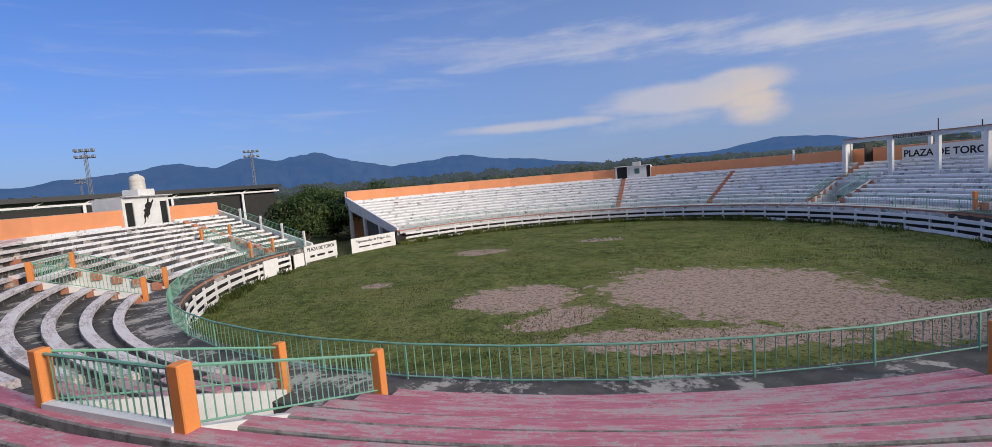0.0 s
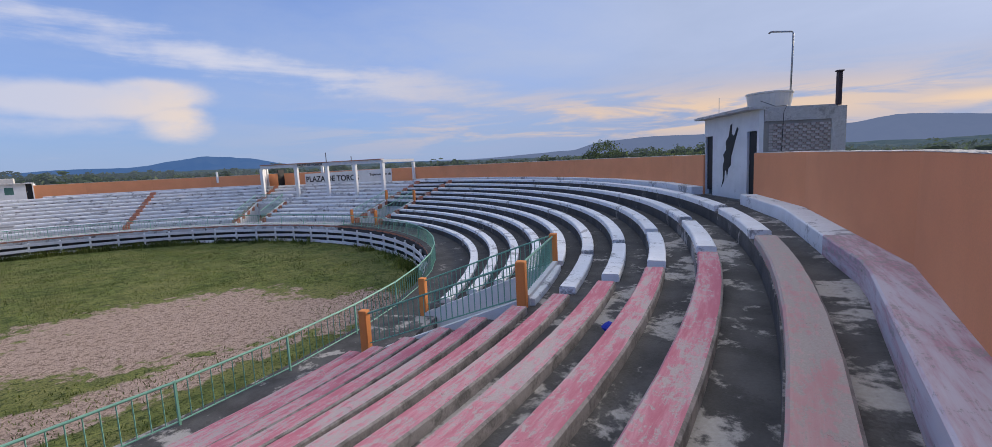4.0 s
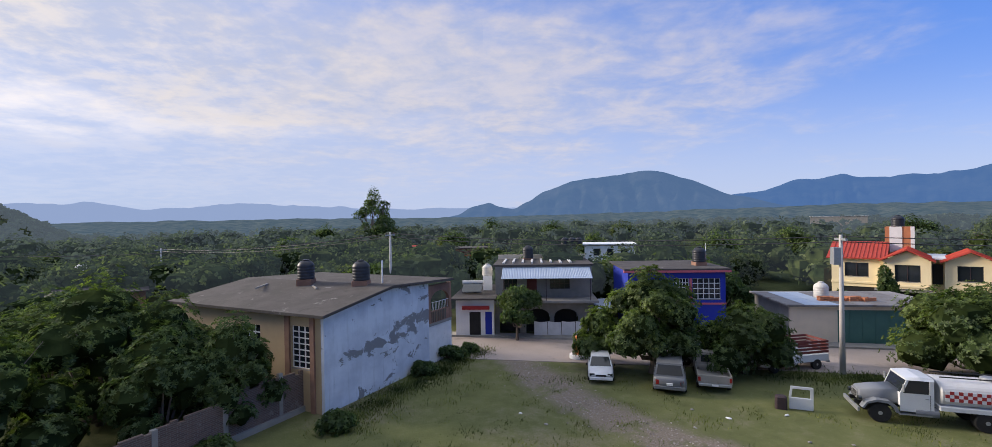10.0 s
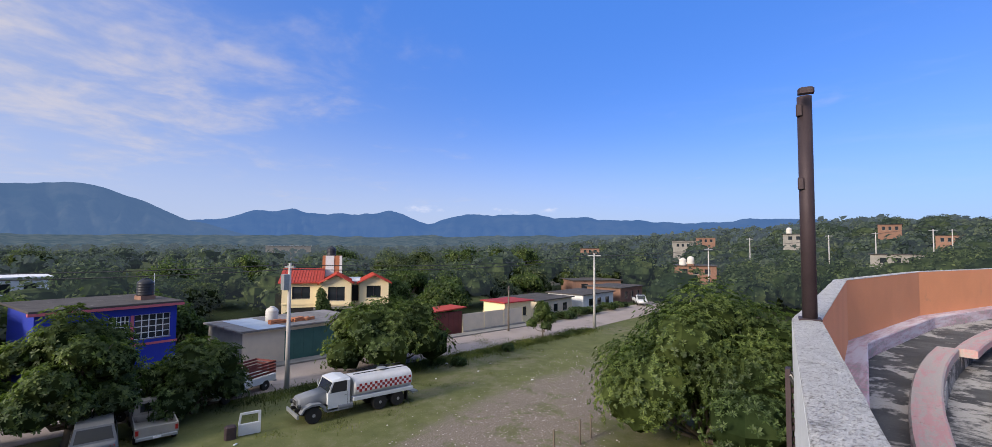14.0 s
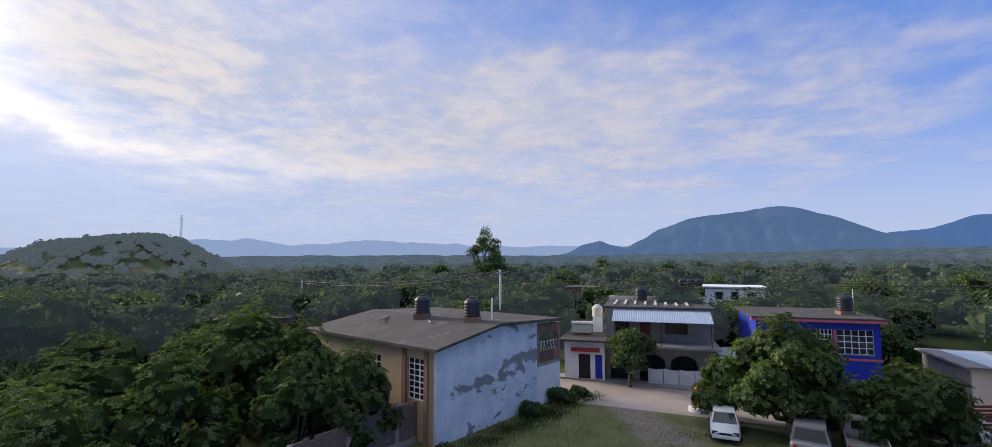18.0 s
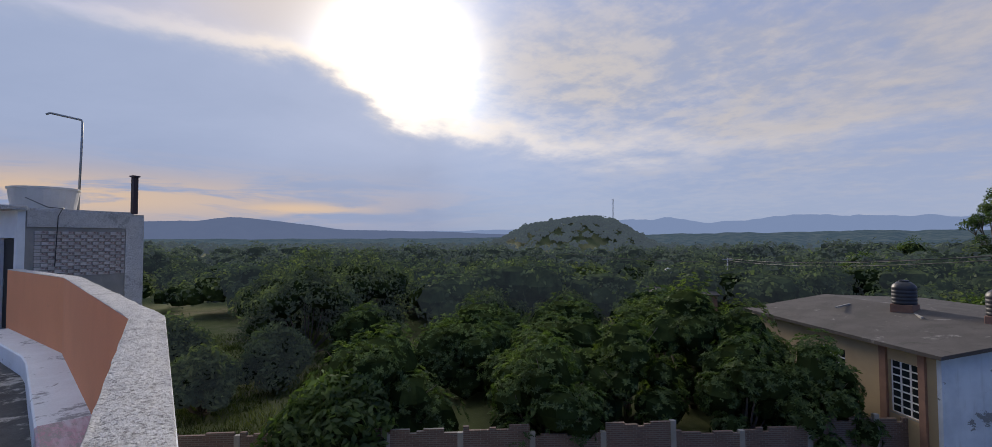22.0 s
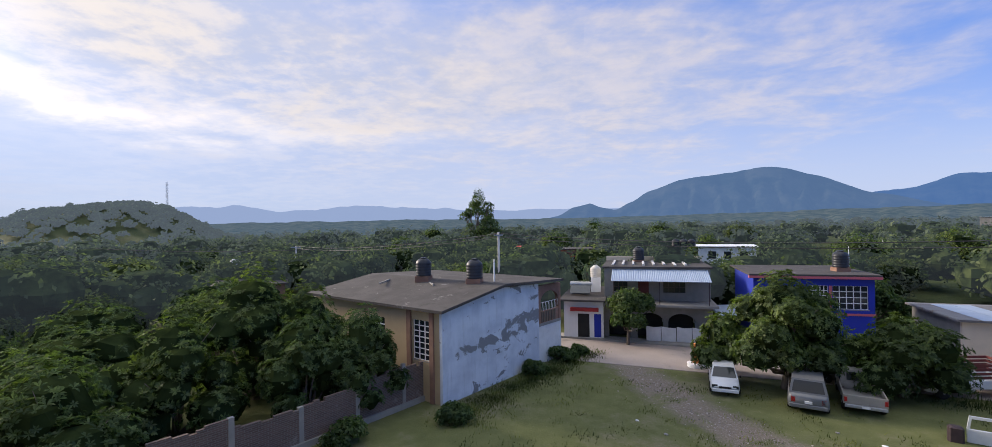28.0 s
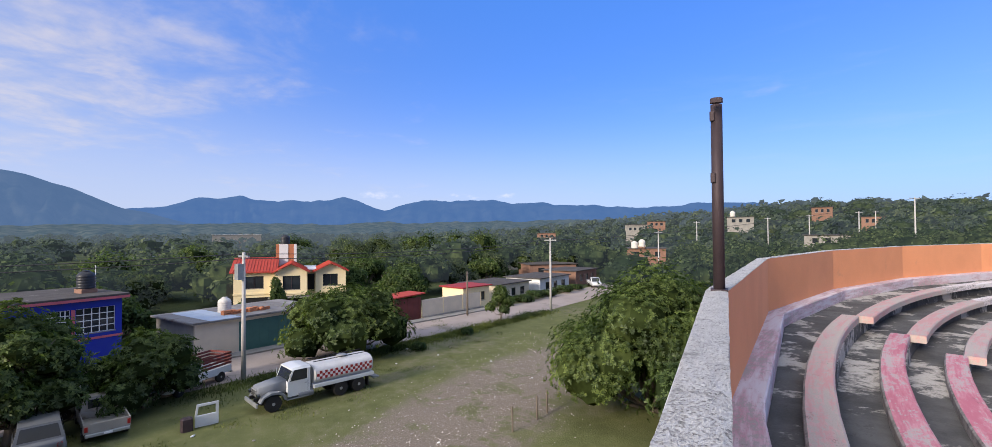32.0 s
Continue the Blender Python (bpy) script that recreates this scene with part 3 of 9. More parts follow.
CONCRETE = (0.30, 0.28, 0.25)
M = {
    "orange": surface("orange_wall_paint", [(0.755, 0.315, 0.148), (0.675, 0.28, 0.130)], 0.8, 60, 0.8, 0.08, wear=(0.56, 0.26, 0.14), wear_at=(0.60, 0.75), wear_scale=0.9),
    "coping": surface("limewashed_coping", [(0.50, 0.49, 0.49), (0.64, 0.63, 0.62)], 9, 130, 0.95, 1.0, wear=(0.24, 0.23, 0.225), wear_at=(0.50, 0.66), wear_scale=62, grime=0.35, grime_scale=2.2),
    "whitewash": surface("whitewash", [(0.74, 0.74, 0.73), (0.62, 0.62, 0.61)], 1.5, 50, 0.85, 0.2, wear=(0.30, 0.28, 0.26), wear_at=(0.62, 0.70), wear_scale=3.0),
    "bench_white": surface("white_bench_paint", [(0.82, 0.83, 0.84), (0.72, 0.72, 0.72)], 2.0, 40, 0.8, 0.2, wear=(0.24, 0.22, 0.21), wear_at=(0.60, 0.70), wear_scale=2.4, grime=0.6, grime_scale=0.9),
    "bench_pink": bench_paint("worn_pink_bench_paint", (0.43, 0.135, 0.180), (0.55, 0.29, 0.32), (0.42, 0.375, 0.355), 0.498),
    "bench_tan": bench_paint("rubbed_pink_bench_paint", (0.48, 0.27, 0.26), (0.50, 0.38, 0.35), (0.42, 0.37, 0.33), 0.475),
    "bench_pale": bench_paint("faded_pink_bench_paint", (0.64, 0.61, 0.60), (0.56, 0.47, 0.46), (0.30, 0.28, 0.26), 0.510),
    "bench_rear": bench_paint("lilac_rear_bench_paint", (0.60, 0.55, 0.58), (0.50, 0.27, 0.31), (0.40, 0.37, 0.35), 0.508),
    "tread": surface("stained_concrete", [(0.045, 0.043, 0.041), (0.115, 0.11, 0.105)], 1.3, 30, 0.9, 0.35, wear=(0.40, 0.37, 0.335), wear_at=(0.51, 0.57), wear_scale=0.7, grime=0.5, grime_scale=2.3),
    "bench_side": surface("dark_stained_bench_side", [(0.20, 0.185, 0.18), (0.32, 0.29, 0.28)], 2.0, 40, 0.9, 0.3, wear=(0.10, 0.095, 0.09), wear_at=(0.42, 0.68), wear_scale=3.5),
    "soot": surface("near_black_concrete", [(0.030, 0.028, 0.026), (0.055, 0.05, 0.046)], 1.5, 30, 0.92, 0.3),
    "tread_dark": surface("blackened_tread_concrete", [(0.040, 0.039, 0.038), (0.085, 0.082, 0.078)], 1.3, 30, 0.9, 0.35, wear=(0.24, 0.22, 0.20), wear_at=(0.575, 0.64), wear_scale=0.9, grime=0.5, grime_scale=2.3),
    "tread_white": surface("worn_whitewashed_concrete", [(0.60, 0.60, 0.60), (0.46, 0.45, 0.44)], 1.6, 30, 0.9, 0.3, wear=(0.14, 0.13, 0.125), wear_at=(0.56, 0.62), wear_scale=1.4, grime=0.6),
    "step_orange": surface("terracotta_step_paint", [(0.46, 0.19, 0.11), (0.40, 0.19, 0.13)], 2, 40, 0.85, 0.2, wear=(0.40, 0.37, 0.33), wear_at=(0.54, 0.62)),
    "post_orange": surface("orange_post_paint", [(0.72, 0.26, 0.07), (0.66, 0.24, 0.07)], 2, 40, 0.7, 0.1, wear=(0.42, 0.22, 0.12), wear_at=(0.62, 0.72), wear_scale=4),
    "green": surface("green_rail_paint", [(0.16, 0.34, 0.25), (0.20, 0.42, 0.31)], 3, 40, 0.5, 0.1, wear=(0.22, 0.17, 0.12), wear_at=(0.64, 0.70), wear_scale=6),
    "plank": surface("white_plank_paint", [(0.80, 0.79, 0.78), (0.68, 0.67, 0.66)], 1.5, 30, 0.85, 0.3, wear=(0.20, 0.17, 0.14), wear_at=(0.64, 0.70), wear_scale=2.5, vary=0.10),
    "concrete": surface("bare_concrete", [(0.30, 0.285, 0.26), (0.21, 0.20, 0.185)], 1.0, 30, 0.9, 0.3),
    "pole_concrete": surface("pale_pole_concrete", [(0.50, 0.48, 0.46), (0.40, 0.385, 0.365)], 1.5, 30, 0.9, 0.2),
    # flat near-black that stands in for shade inside openings
    "dark": surface("interior_shade_paint", [(0.03, 0.03, 0.03), (0.045, 0.04, 0.04)], 1.0, 20, 0.9, 0.0),
    "brick": surface("old_brick", [(0.27, 0.155, 0.11), (0.20, 0.115, 0.085)], 2, 30, 0.92, 0.4, vary=0.18),
    "orange_brick": surface("new_orange_brick", [(0.52, 0.21, 0.10), (0.44, 0.17, 0.085)], 2, 30, 0.9, 0.3, vary=0.18),
    "limed_brick": surface("limewashed_brick", [(0.48, 0.46, 0.44), (0.36, 0.32, 0.30)], 4, 40, 0.92, 0.5, wear=(0.22, 0.14, 0.12), wear_at=(0.48, 0.56), wear_scale=3, vary=0.15),
    "mortar": surface("mortar", [(0.30, 0.28, 0.26), (0.22, 0.21, 0.19)], 2, 40, 0.95, 0.3),
    "black": surface("black_paint", [(0.012, 0.012, 0.013), (0.02, 0.02, 0.02)], 3, 30, 0.6, 0.0),
    "iron": surface("rusted_iron", [(0.044, 0.032, 0.037), (0.066, 0.046, 0.050)], 4, 60, 0.6, 0.2, metal=0.3),
    "galv": surface("galvanised_steel", [(0.36, 0.37, 0.38), (0.28, 0.29, 0.30)], 4, 50, 0.5, 0.05, metal=0.5),
    "tank_black": surface("black_plastic_tank", [(0.018, 0.02, 0.026), (0.03, 0.032, 0.04)], 3, 30, 0.45, 0.0),
    "tank_pale": surface("weathered_silver_paint", [(0.60, 0.60, 0.61), (0.50, 0.49, 0.48)], 1.5, 30, 0.5, 0.05, metal=0.1),
    "tank_white": surface("pale_tank", [(0.62, 0.60, 0.56), (0.52, 0.49, 0.44)], 2, 30, 0.7, 0.1),
    "peeling": surface("peeling_blue_white_paint", [(0.48, 0.53, 0.60), (0.42, 0.47, 0.54)], 0.7, 30, 0.85, 0.2, wear=(0.20, 0.20, 0.21), wear_at=(0.535, 0.565), wear_scale=0.55),
    "roof": surface("weathered_roof_slab", [(0.050, 0.044, 0.041), (0.088, 0.078, 0.073)], 0.6, 20, 0.95, 0.3, wear=(0.20, 0.185, 0.175), wear_at=(0.58, 0.68), wear_scale=1.1, grime=0.75, grime_scale=0.8),
    "ochre": surface("ochre_plaster", [(0.42, 0.32, 0.19), (0.36, 0.27, 0.165)], 1, 30, 0.85, 0.1),
    "cream": surface("cream_plaster", [(0.84, 0.70, 0.43), (0.78, 0.64, 0.39)], 1, 30, 0.85, 0.1),
    "beige": surface("beige_plaster", [(0.72, 0.61, 0.46), (0.62, 0.53, 0.41)], 1, 30, 0.85, 0.1),
    "blue": surface("blue_plaster", [(0.015, 0.03, 0.36), (0.02, 0.04, 0.30)], 1, 30, 0.7, 0.05),
    "rose": surface("rose_trim", [(0.55, 0.13, 0.16), (0.48, 0.12, 0.15)], 1, 30, 0.7, 0.05),
    "red_tile": surface("red_roof_tile", [(0.42, 0.055, 0.035), (0.34, 0.045, 0.03)], 1, 30, 0.8, 0.1, vary=0.12),
    "red": surface("red_paint", [(0.35, 0.035, 0.03), (0.28, 0.03, 0.03)], 1, 30, 0.7, 0.05),
    "maroon": surface("maroon_paint", [(0.17, 0.045, 0.04), (0.12, 0.035, 0.03)], 1, 30, 0.7, 0.1),
    "teal": surface("teal_gate_paint", [(0.075, 0.17, 0.145), (0.06, 0.14, 0.12)], 1, 30, 0.6, 0.05),
    "sheet": surface("corrugated_zinc", [(0.40, 0.46, 0.55), (0.33, 0.39, 0.48)], 1, 30, 0.7, 0.1, metal=0.0),
    "old_sheet": surface("weathered_roof_sheets", [(0.24, 0.23, 0.225), (0.17, 0.16, 0.155)], 0.7, 20, 0.8, 0.2, wear=(0.13, 0.085, 0.06), wear_at=(0.56, 0.66), wear_scale=1.4, vary=0.25),
    "gravel": gravel_material(),
    "asphalt": surface("worn_road_concrete", [(0.28, 0.235, 0.210), (0.35, 0.295, 0.262)], 0.3, 20, 0.92, 0.3, wear=(0.22, 0.185, 0.16), wear_at=(0.54, 0.66), wear_scale=0.25),
    "white": surface("white_paint", [(0.76, 0.76, 0.76), (0.70, 0.70, 0.70)], 1, 30, 0.6, 0.02),
    "car_white": surface("white_car_paint", [(0.62, 0.64, 0.66), (0.56, 0.57, 0.58)], 1, 30, 0.35, 0.0, spec=0.5),
    "car_grey": surface("grey_car_paint", [(0.16, 0.165, 0.17), (0.13, 0.135, 0.14)], 1, 30, 0.35, 0.0, spec=0.5),
    "car_old": surface("old_cream_car_paint", [(0.34, 0.32, 0.28), (0.26, 0.24, 0.21)], 1, 30, 0.5, 0.0, wear=(0.15, 0.09, 0.06), wear_at=(0.60, 0.66), wear_scale=2),
    "truck_grey": surface("dull_grey_primer", [(0.20, 0.215, 0.235), (0.15, 0.16, 0.18)], 1, 30, 0.6, 0.0),
    "tyre": surface("tyre_rubber", [(0.016, 0.016, 0.016), (0.028, 0.027, 0.026)], 3, 30, 0.9, 0.1),
    "rim": surface("dull_steel_rim", [(0.42, 0.42, 0.42), (0.30, 0.30, 0.30)], 3, 30, 0.5, 0.0, metal=0.4),
    "glass": glass_material("dark_window_glass"),
    "bark": surface("grey_brown_bark", [(0.11, 0.085, 0.065), (0.17, 0.14, 0.11)], 3, 25, 0.95, 0.6, stretch=(1, 1, 0.25)),
    "leaf": leafy("broad_green_leaves", (0.046, 0.080, 0.020), (0.225, 0.290, 0.076), 0.44, gloss=0.045),
    "leaf_deep": leafy("deep_green_leaves", (0.046, 0.080, 0.028), (0.185, 0.250, 0.082), 0.45, gloss=0.035),
    "leaf_dusk": leafy("olive_leaves", (0.060, 0.086, 0.036), (0.195, 0.228, 0.096), 0.45, 0.06),
    # inner leaves hold the shade within a crown in their darker colour
    "leaf_inner_shade": leafy("shade_dark_inner_leaves", (0.030, 0.046, 0.016), (0.078, 0.104, 0.036), 0.25, 0.0, 0.0),
    "leaf_inner_shade_hazy": leafy("hazy_shade_dark_leaves", (0.030, 0.048, 0.022), (0.078, 0.104, 0.046), 0.25, 0.10, 0.0),
    # painted haze grows from the town leaves to the far ones
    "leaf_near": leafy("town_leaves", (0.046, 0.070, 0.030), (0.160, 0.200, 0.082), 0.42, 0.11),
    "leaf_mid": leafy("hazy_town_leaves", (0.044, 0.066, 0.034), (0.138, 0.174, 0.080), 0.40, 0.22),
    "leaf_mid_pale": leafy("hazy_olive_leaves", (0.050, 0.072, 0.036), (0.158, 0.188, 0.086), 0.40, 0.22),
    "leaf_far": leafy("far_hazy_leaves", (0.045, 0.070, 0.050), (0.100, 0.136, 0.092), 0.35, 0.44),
    "leaf_grass": leafy("grass_blades", (0.075, 0.100, 0.028), (0.23, 0.25, 0.085), 0.35),
    "ground": ground_material(),
    "arena": arena_material(),
    "cable": surface("black_cable", [(0.03, 0.03, 0.032), (0.05, 0.05, 0.05)], 3, 30, 0.6, 0.0),
    "tarp": surface("white_tarpaulin", [(0.66, 0.66, 0.66), (0.52, 0.52, 0.53)], 1.2, 20, 0.7, 0.4),
    "red_light": surface("red_lamp_lens", [(0.35, 0.01, 0.01), (0.28, 0.01, 0.01)], 3, 30, 0.3, 0.0, spec=0.5),
}


def brick_wall_material():
    m = bpy.data.materials.new("old_brickwork")
    m.use_nodes = True
    s = Tree(m.node_tree)
    co = s.node("ShaderNodeTexCoord").outputs["Object"]
    sep, flat = s.node("ShaderNodeSeparateXYZ"), s.node("ShaderNodeCombineXYZ")
    s.put(sep.inputs[0], co), s.put(flat.inputs[0], sep.outputs[0]), s.put(flat.inputs[1], sep.outputs[2])
    b = s.node("ShaderNodeTexBrick")
    s.put(b.inputs["Vector"], flat.outputs[0])
    for k, v in (("Scale", 1.0), ("Brick Width", 0.28), ("Row Height", 0.085), ("Mortar Size", 0.012)):
        s.put(b.inputs[k], v)
    n = s.noise(co, 0.9, 6.0, 0.65)
    s.put(b.inputs["Color1"], (0.135, 0.088, 0.072)), s.put(b.inputs["Color2"], (0.095, 0.064, 0.054)), s.put(b.inputs["Mortar"], (0.150, 0.135, 0.122))
    col = s.mix(s.step(n, 0.60, 0.74), b.outputs[0], (0.24, 0.21, 0.19))
    bs, bp = s.node("ShaderNodeBsdfPrincipled"), s.node("ShaderNodeBump")
    s.put(bs.inputs["Base Color"], col), s.put(bs.inputs["Roughness"], 0.95)
    s.put(bp.inputs["Height"], b.outputs["Fac"]), s.put(bp.inputs["Strength"], 0.5), s.put(bp.inputs["Distance"], -0.02)
    s.put(bs.inputs["Normal"], bp.outputs[0])
    s.put(s.node("ShaderNodeOutputMaterial").inputs[0], bs.outputs[0])
    return m


M["brick_wall"] = brick_wall_material()


def peeling_material():
    """Pale blue paint fallen off in ragged patches, most of them in a band across the middle of the wall."""
    m = bpy.data.materials.new("peeling_wall_paint")
    m.use_nodes = True
    s = Tree(m.node_tree)
    co = s.node("ShaderNodeTexCoord").outputs["Object"]
    sep = s.node("ShaderNodeSeparateXYZ")
    s.put(sep.inputs[0], co)
    up = s.math("DIVIDE", s.math("SUBTRACT", sep.outputs[2], s.math("ADD", s.math("MULTIPLY", sep.outputs[0], 0.16), 2.1)), 0.75)
    band = s.math("POWER", 2.718, s.math("MULTIPLY", s.math("MULTIPLY", up, up), -1.0))
    along = s.step(sep.outputs[0], 0.5, 4.5)
    patchy = s.math("ADD", s.math("MULTIPLY", s.noise(s.scaled(co, (0.8, 1.0, 1.3)), 0.75, 8.0, 0.66, 0.5), 0.85), s.math("MULTIPLY", s.noise(co, 7.0, 4.0, 0.6), 0.15))
    patchy = s.math("ADD", patchy, s.math("MULTIPLY", s.math("MULTIPLY", band, along), 0.105))
    fallen = s.step(patchy, 0.590, 0.605)
    grain = s.noise(co, 30.0, 4.0, 0.6)
    paint = s.mix(s.step(s.noise(co, 0.6, 5.0, 0.6), 0.35, 0.65), (0.47, 0.51, 0.57), (0.61, 0.65, 0.70))
    drip = s.step(s.noise(s.scaled(co, (3.0, 3.0, 0.25)), 1.6, 5.0, 0.6), 0.52, 0.70)
    paint = s.mix(s.math("MULTIPLY", drip, 0.35), paint, (0.36, 0.38, 0.40))
    col = s.mix(fallen, paint, s.mix(grain, (0.15, 0.155, 0.165), (0.27, 0.27, 0.275)))
    bs, bp = s.node("ShaderNodeBsdfPrincipled"), s.node("ShaderNodeBump")
    s.put(bs.inputs["Base Color"], col), s.put(bs.inputs["Roughness"], 0.85)
    s.put(bp.inputs["Height"], s.math("SUBTRACT", s.math("MULTIPLY", grain, 0.3), fallen)), s.put(bp.inputs["Strength"], 0.4), s.put(bp.inputs["Distance"], 0.02)
    s.put(bs.inputs["Normal"], bp.outputs[0])
    s.put(s.node("ShaderNodeOutputMaterial").inputs[0], bs.outputs[0])
    return m


M["peeling"] = peeling_material()

# ---- shapes ----
class Shape:
    """Collects faces for one mesh."""

    def __init__(self):
        self.v, self.f, self.m = [], [], []

    def add(self, verts, faces, mi=0):
        k = len(self.v)
        self.v += [tuple(p) for p in verts]
        self.f += [tuple(i + k for i in f) for f in faces]
        self.m += [mi] * len(faces)
        return self

    def box(self, lo, hi, turn=None, mi=0, cut=0.0):
        """A block; cut takes a little off its upright and top edges."""
        (x0, y0, z0), (x1, y1, z1) = lo, hi
        if cut:
            c = cut
            ring = lambda z, d: [(x0 + d + c, y0 + d, z), (x1 - d - c, y0 + d, z), (x1 - d, y0 + d + c, z), (x1 - d, y1 - d - c, z),
                                 (x1 - d - c, y1 - d, z), (x0 + d + c, y1 - d, z), (x0 + d, y1 - d - c, z), (x0 + d, y0 + d + c, z)]
            vs = ring(z0, 0) + ring(z1 - c, 0) + ring(z1, c)
            fs = [tuple(range(7, -1, -1)), tuple(range(16, 24))]
            for r in (0, 8):
                fs += [(r + i, r + (i + 1) % 8, r + 8 + (i + 1) % 8, r + 8 + i) for i in range(8)]
        else:
            vs = [(x, y, z) for z in (z0, z1) for x, y in ((x0, y0), (x1, y0), (x1, y1), (x0, y1))]
            fs = [(3, 2, 1, 0), (4, 5, 6, 7), (0, 1, 5, 4), (1, 2, 6, 5), (2, 3, 7, 6), (3, 0, 4, 7)]
        if turn is not None:
            vs = [turn @ Vector(p) for p in vs]
        return self.add(vs, fs, mi)

    def lathe(self, profile, a0, a1, step=3.0, mi=0, angles=None):
        """A closed (radius, height) outline swept round z from a0 to a1 degrees, with end caps."""
        angs = angles or [a0 + (a1 - a0) * i / max(1, math.ceil(abs(a1 - a0) / step)) for i in range(max(1, math.ceil(abs(a1 - a0) / step)) + 1)]
        n, vs, fs = len(profile), [], []
        self.steps = len(angs) - 1
        for a in angs:
            c, s = math.cos(radians(a)), math.sin(radians(a))
            vs += [(r(a) * c, r(a) * s, z) if callable(r) else (r * c, r * s, z) for r, z in profile]
        for i in range(len(angs) - 1):
            for j in range(n):
                k = (j + 1) % n
                fs.append((i * n + j, i * n + k, (i + 1) * n + k, (i + 1) * n + j)[::-1])
        fs.append(tuple(range(n)))
        fs.append(tuple(range((len(angs) - 1) * n, len(angs) * n))[::-1])
        return self.add(vs, fs, mi)

    def tube(self, points, radius, sides=6, mi=0, radii=None):
        """A pipe along points."""
        pts = [Vector(p) for p in points]
        vs, fs = [], []
        for i, p in enumerate(pts):
            d = (pts[min(i + 1, len(pts) - 1)] - pts[max(i - 1, 0)]).normalized()
            u = d.cross(Vector((0, 0, 1)) if abs(d.z) < 0.9 else Vector((1, 0, 0))).normalized()
            w = d.cross(u)
            r = radii[i] if radii else radius
            vs += [p + (u * math.cos(2 * math.pi * k / sides) + w * math.sin(2 * math.pi * k / sides)) * r for k in range(sides)]
        for i in range(len(pts) - 1):
            fs += [(i * sides + k, i * sides + (k + 1) % sides, (i + 1) * sides + (k + 1) % sides, (i + 1) * sides + k) for k in range(sides)]
        fs += [tuple(range(sides))[::-1], tuple(range((len(pts) - 1) * sides, len(pts) * sides))]
        return self.add(vs, fs, mi)

    def spin(self, profile, centre=(0, 0, 0), sides=20, mi=0):
        """A turned shape: (radius, height) from bottom to top round an upright axis."""
        vs, fs, n = [], [], len(profile)
        for k in range(sides):
            c, s = math.cos(2 * math.pi * k / sides), math.sin(2 * math.pi * k / sides)
            vs += [(centre[0] + r * c, centre[1] + r * s, centre[2] + z) for r, z in profile]
        for k in range(sides):
            q = (k + 1) % sides
            fs += [(k * n + j, q * n + j, q * n + j + 1, k * n + j + 1) for j in range(n - 1)]
        fs += [tuple(k * n for k in range(sides))[::-1], tuple(k * n + n - 1 for k in range(sides))]
        return self.add(vs, fs, mi)

    def slab(self, outline, y0, y1, turn=None, mi=0):
        """An (x, z) outline drawn out along y."""
        n = len(outline)
        vs = [(x, y0, z) for x, z in outline] + [(x, y1, z) for x, z in outline]
        fs = [tuple(range(n)), tuple(range(n, 2 * n))[::-1]] + [(i + n, (i + 1) % n + n, (i + 1) % n, i) for i in range(n)]
        if turn is not None:
            vs = [turn @ Vector(p) for p in vs]
        return self.add(vs, fs, mi)

    def mesh(self, name, mats, smooth=False, fix=True):
        me = bpy.data.meshes.new(name)
        me.from_pydata(self.v, [], self.f)
        for m in mats if isinstance(mats, (list, tuple)) else [mats]:
            me.materials.append(M[m] if isinstance(m, str) else m)
        if any(self.m):
            me.polygons.foreach_set("material_index", self.m)
        if fix:
            bm = bmesh.new()
            bm.from_mesh(me)
            bmesh.ops.recalc_face_normals(bm, faces=bm.faces)
            bm.to_mesh(me)
            bm.free()
        if smooth:
            me.polygons.foreach_set("use_smooth", [True] * len(me.polygons))
        me.update()
        return me


def thing(name, shape, mats, label, category, group="", kind="", smooth=False):
    return tagged(new(name, shape.mesh(name, mats, smooth)), label, category, group, kind)


def holder(name, label, category, at=(0, 0, 0), turn=0.0, group="", kind=""):
    """An Empty at a thing's base, to carry its parts."""
    ob = new(name)
    ob.matrix_basis = pose(*at, 0, 0, turn)
    return tagged(ob, label, category, group, kind)


def part(name, shape, mats, parent, label="", smooth=False):
    ob = new(name, shape.mesh(name, mats, smooth) if isinstance(shape, Shape) else shape)
    ob.parent = parent
    return tagged(ob, label)


def lettering(text, size, mat, name="lettering", depth=0.006):
    """Raised letters as a mesh, in the xz plane, centred."""
    cu = bpy.data.curves.new("t", "FONT")
    cu.offset = 0.022 * size
    cu.body, cu.size, cu.extrude, cu.align_x, cu.align_y = text, size, depth, "CENTER", "CENTER"
    ob = bpy.data.objects.new("t", cu)
    me = bpy.data.meshes.new_from_object(ob)
    bpy.data.objects.remove(ob)
    me.transform(pose(0, 0, 0, 90))
    me.name = name
    me.materials.clear()
    me.materials.append(M[mat])
    return me


def pt(r, a, z=0.0):
    return Vector((r * math.cos(radians(a)), r * math.sin(radians(a)), z))


# ---- land ----
GROUND = -3.0


def smooth(a, b, v):
    v = np.clip((v - a) / (b - a), 0, 1)
    return v * v * (3 - 2 * v)


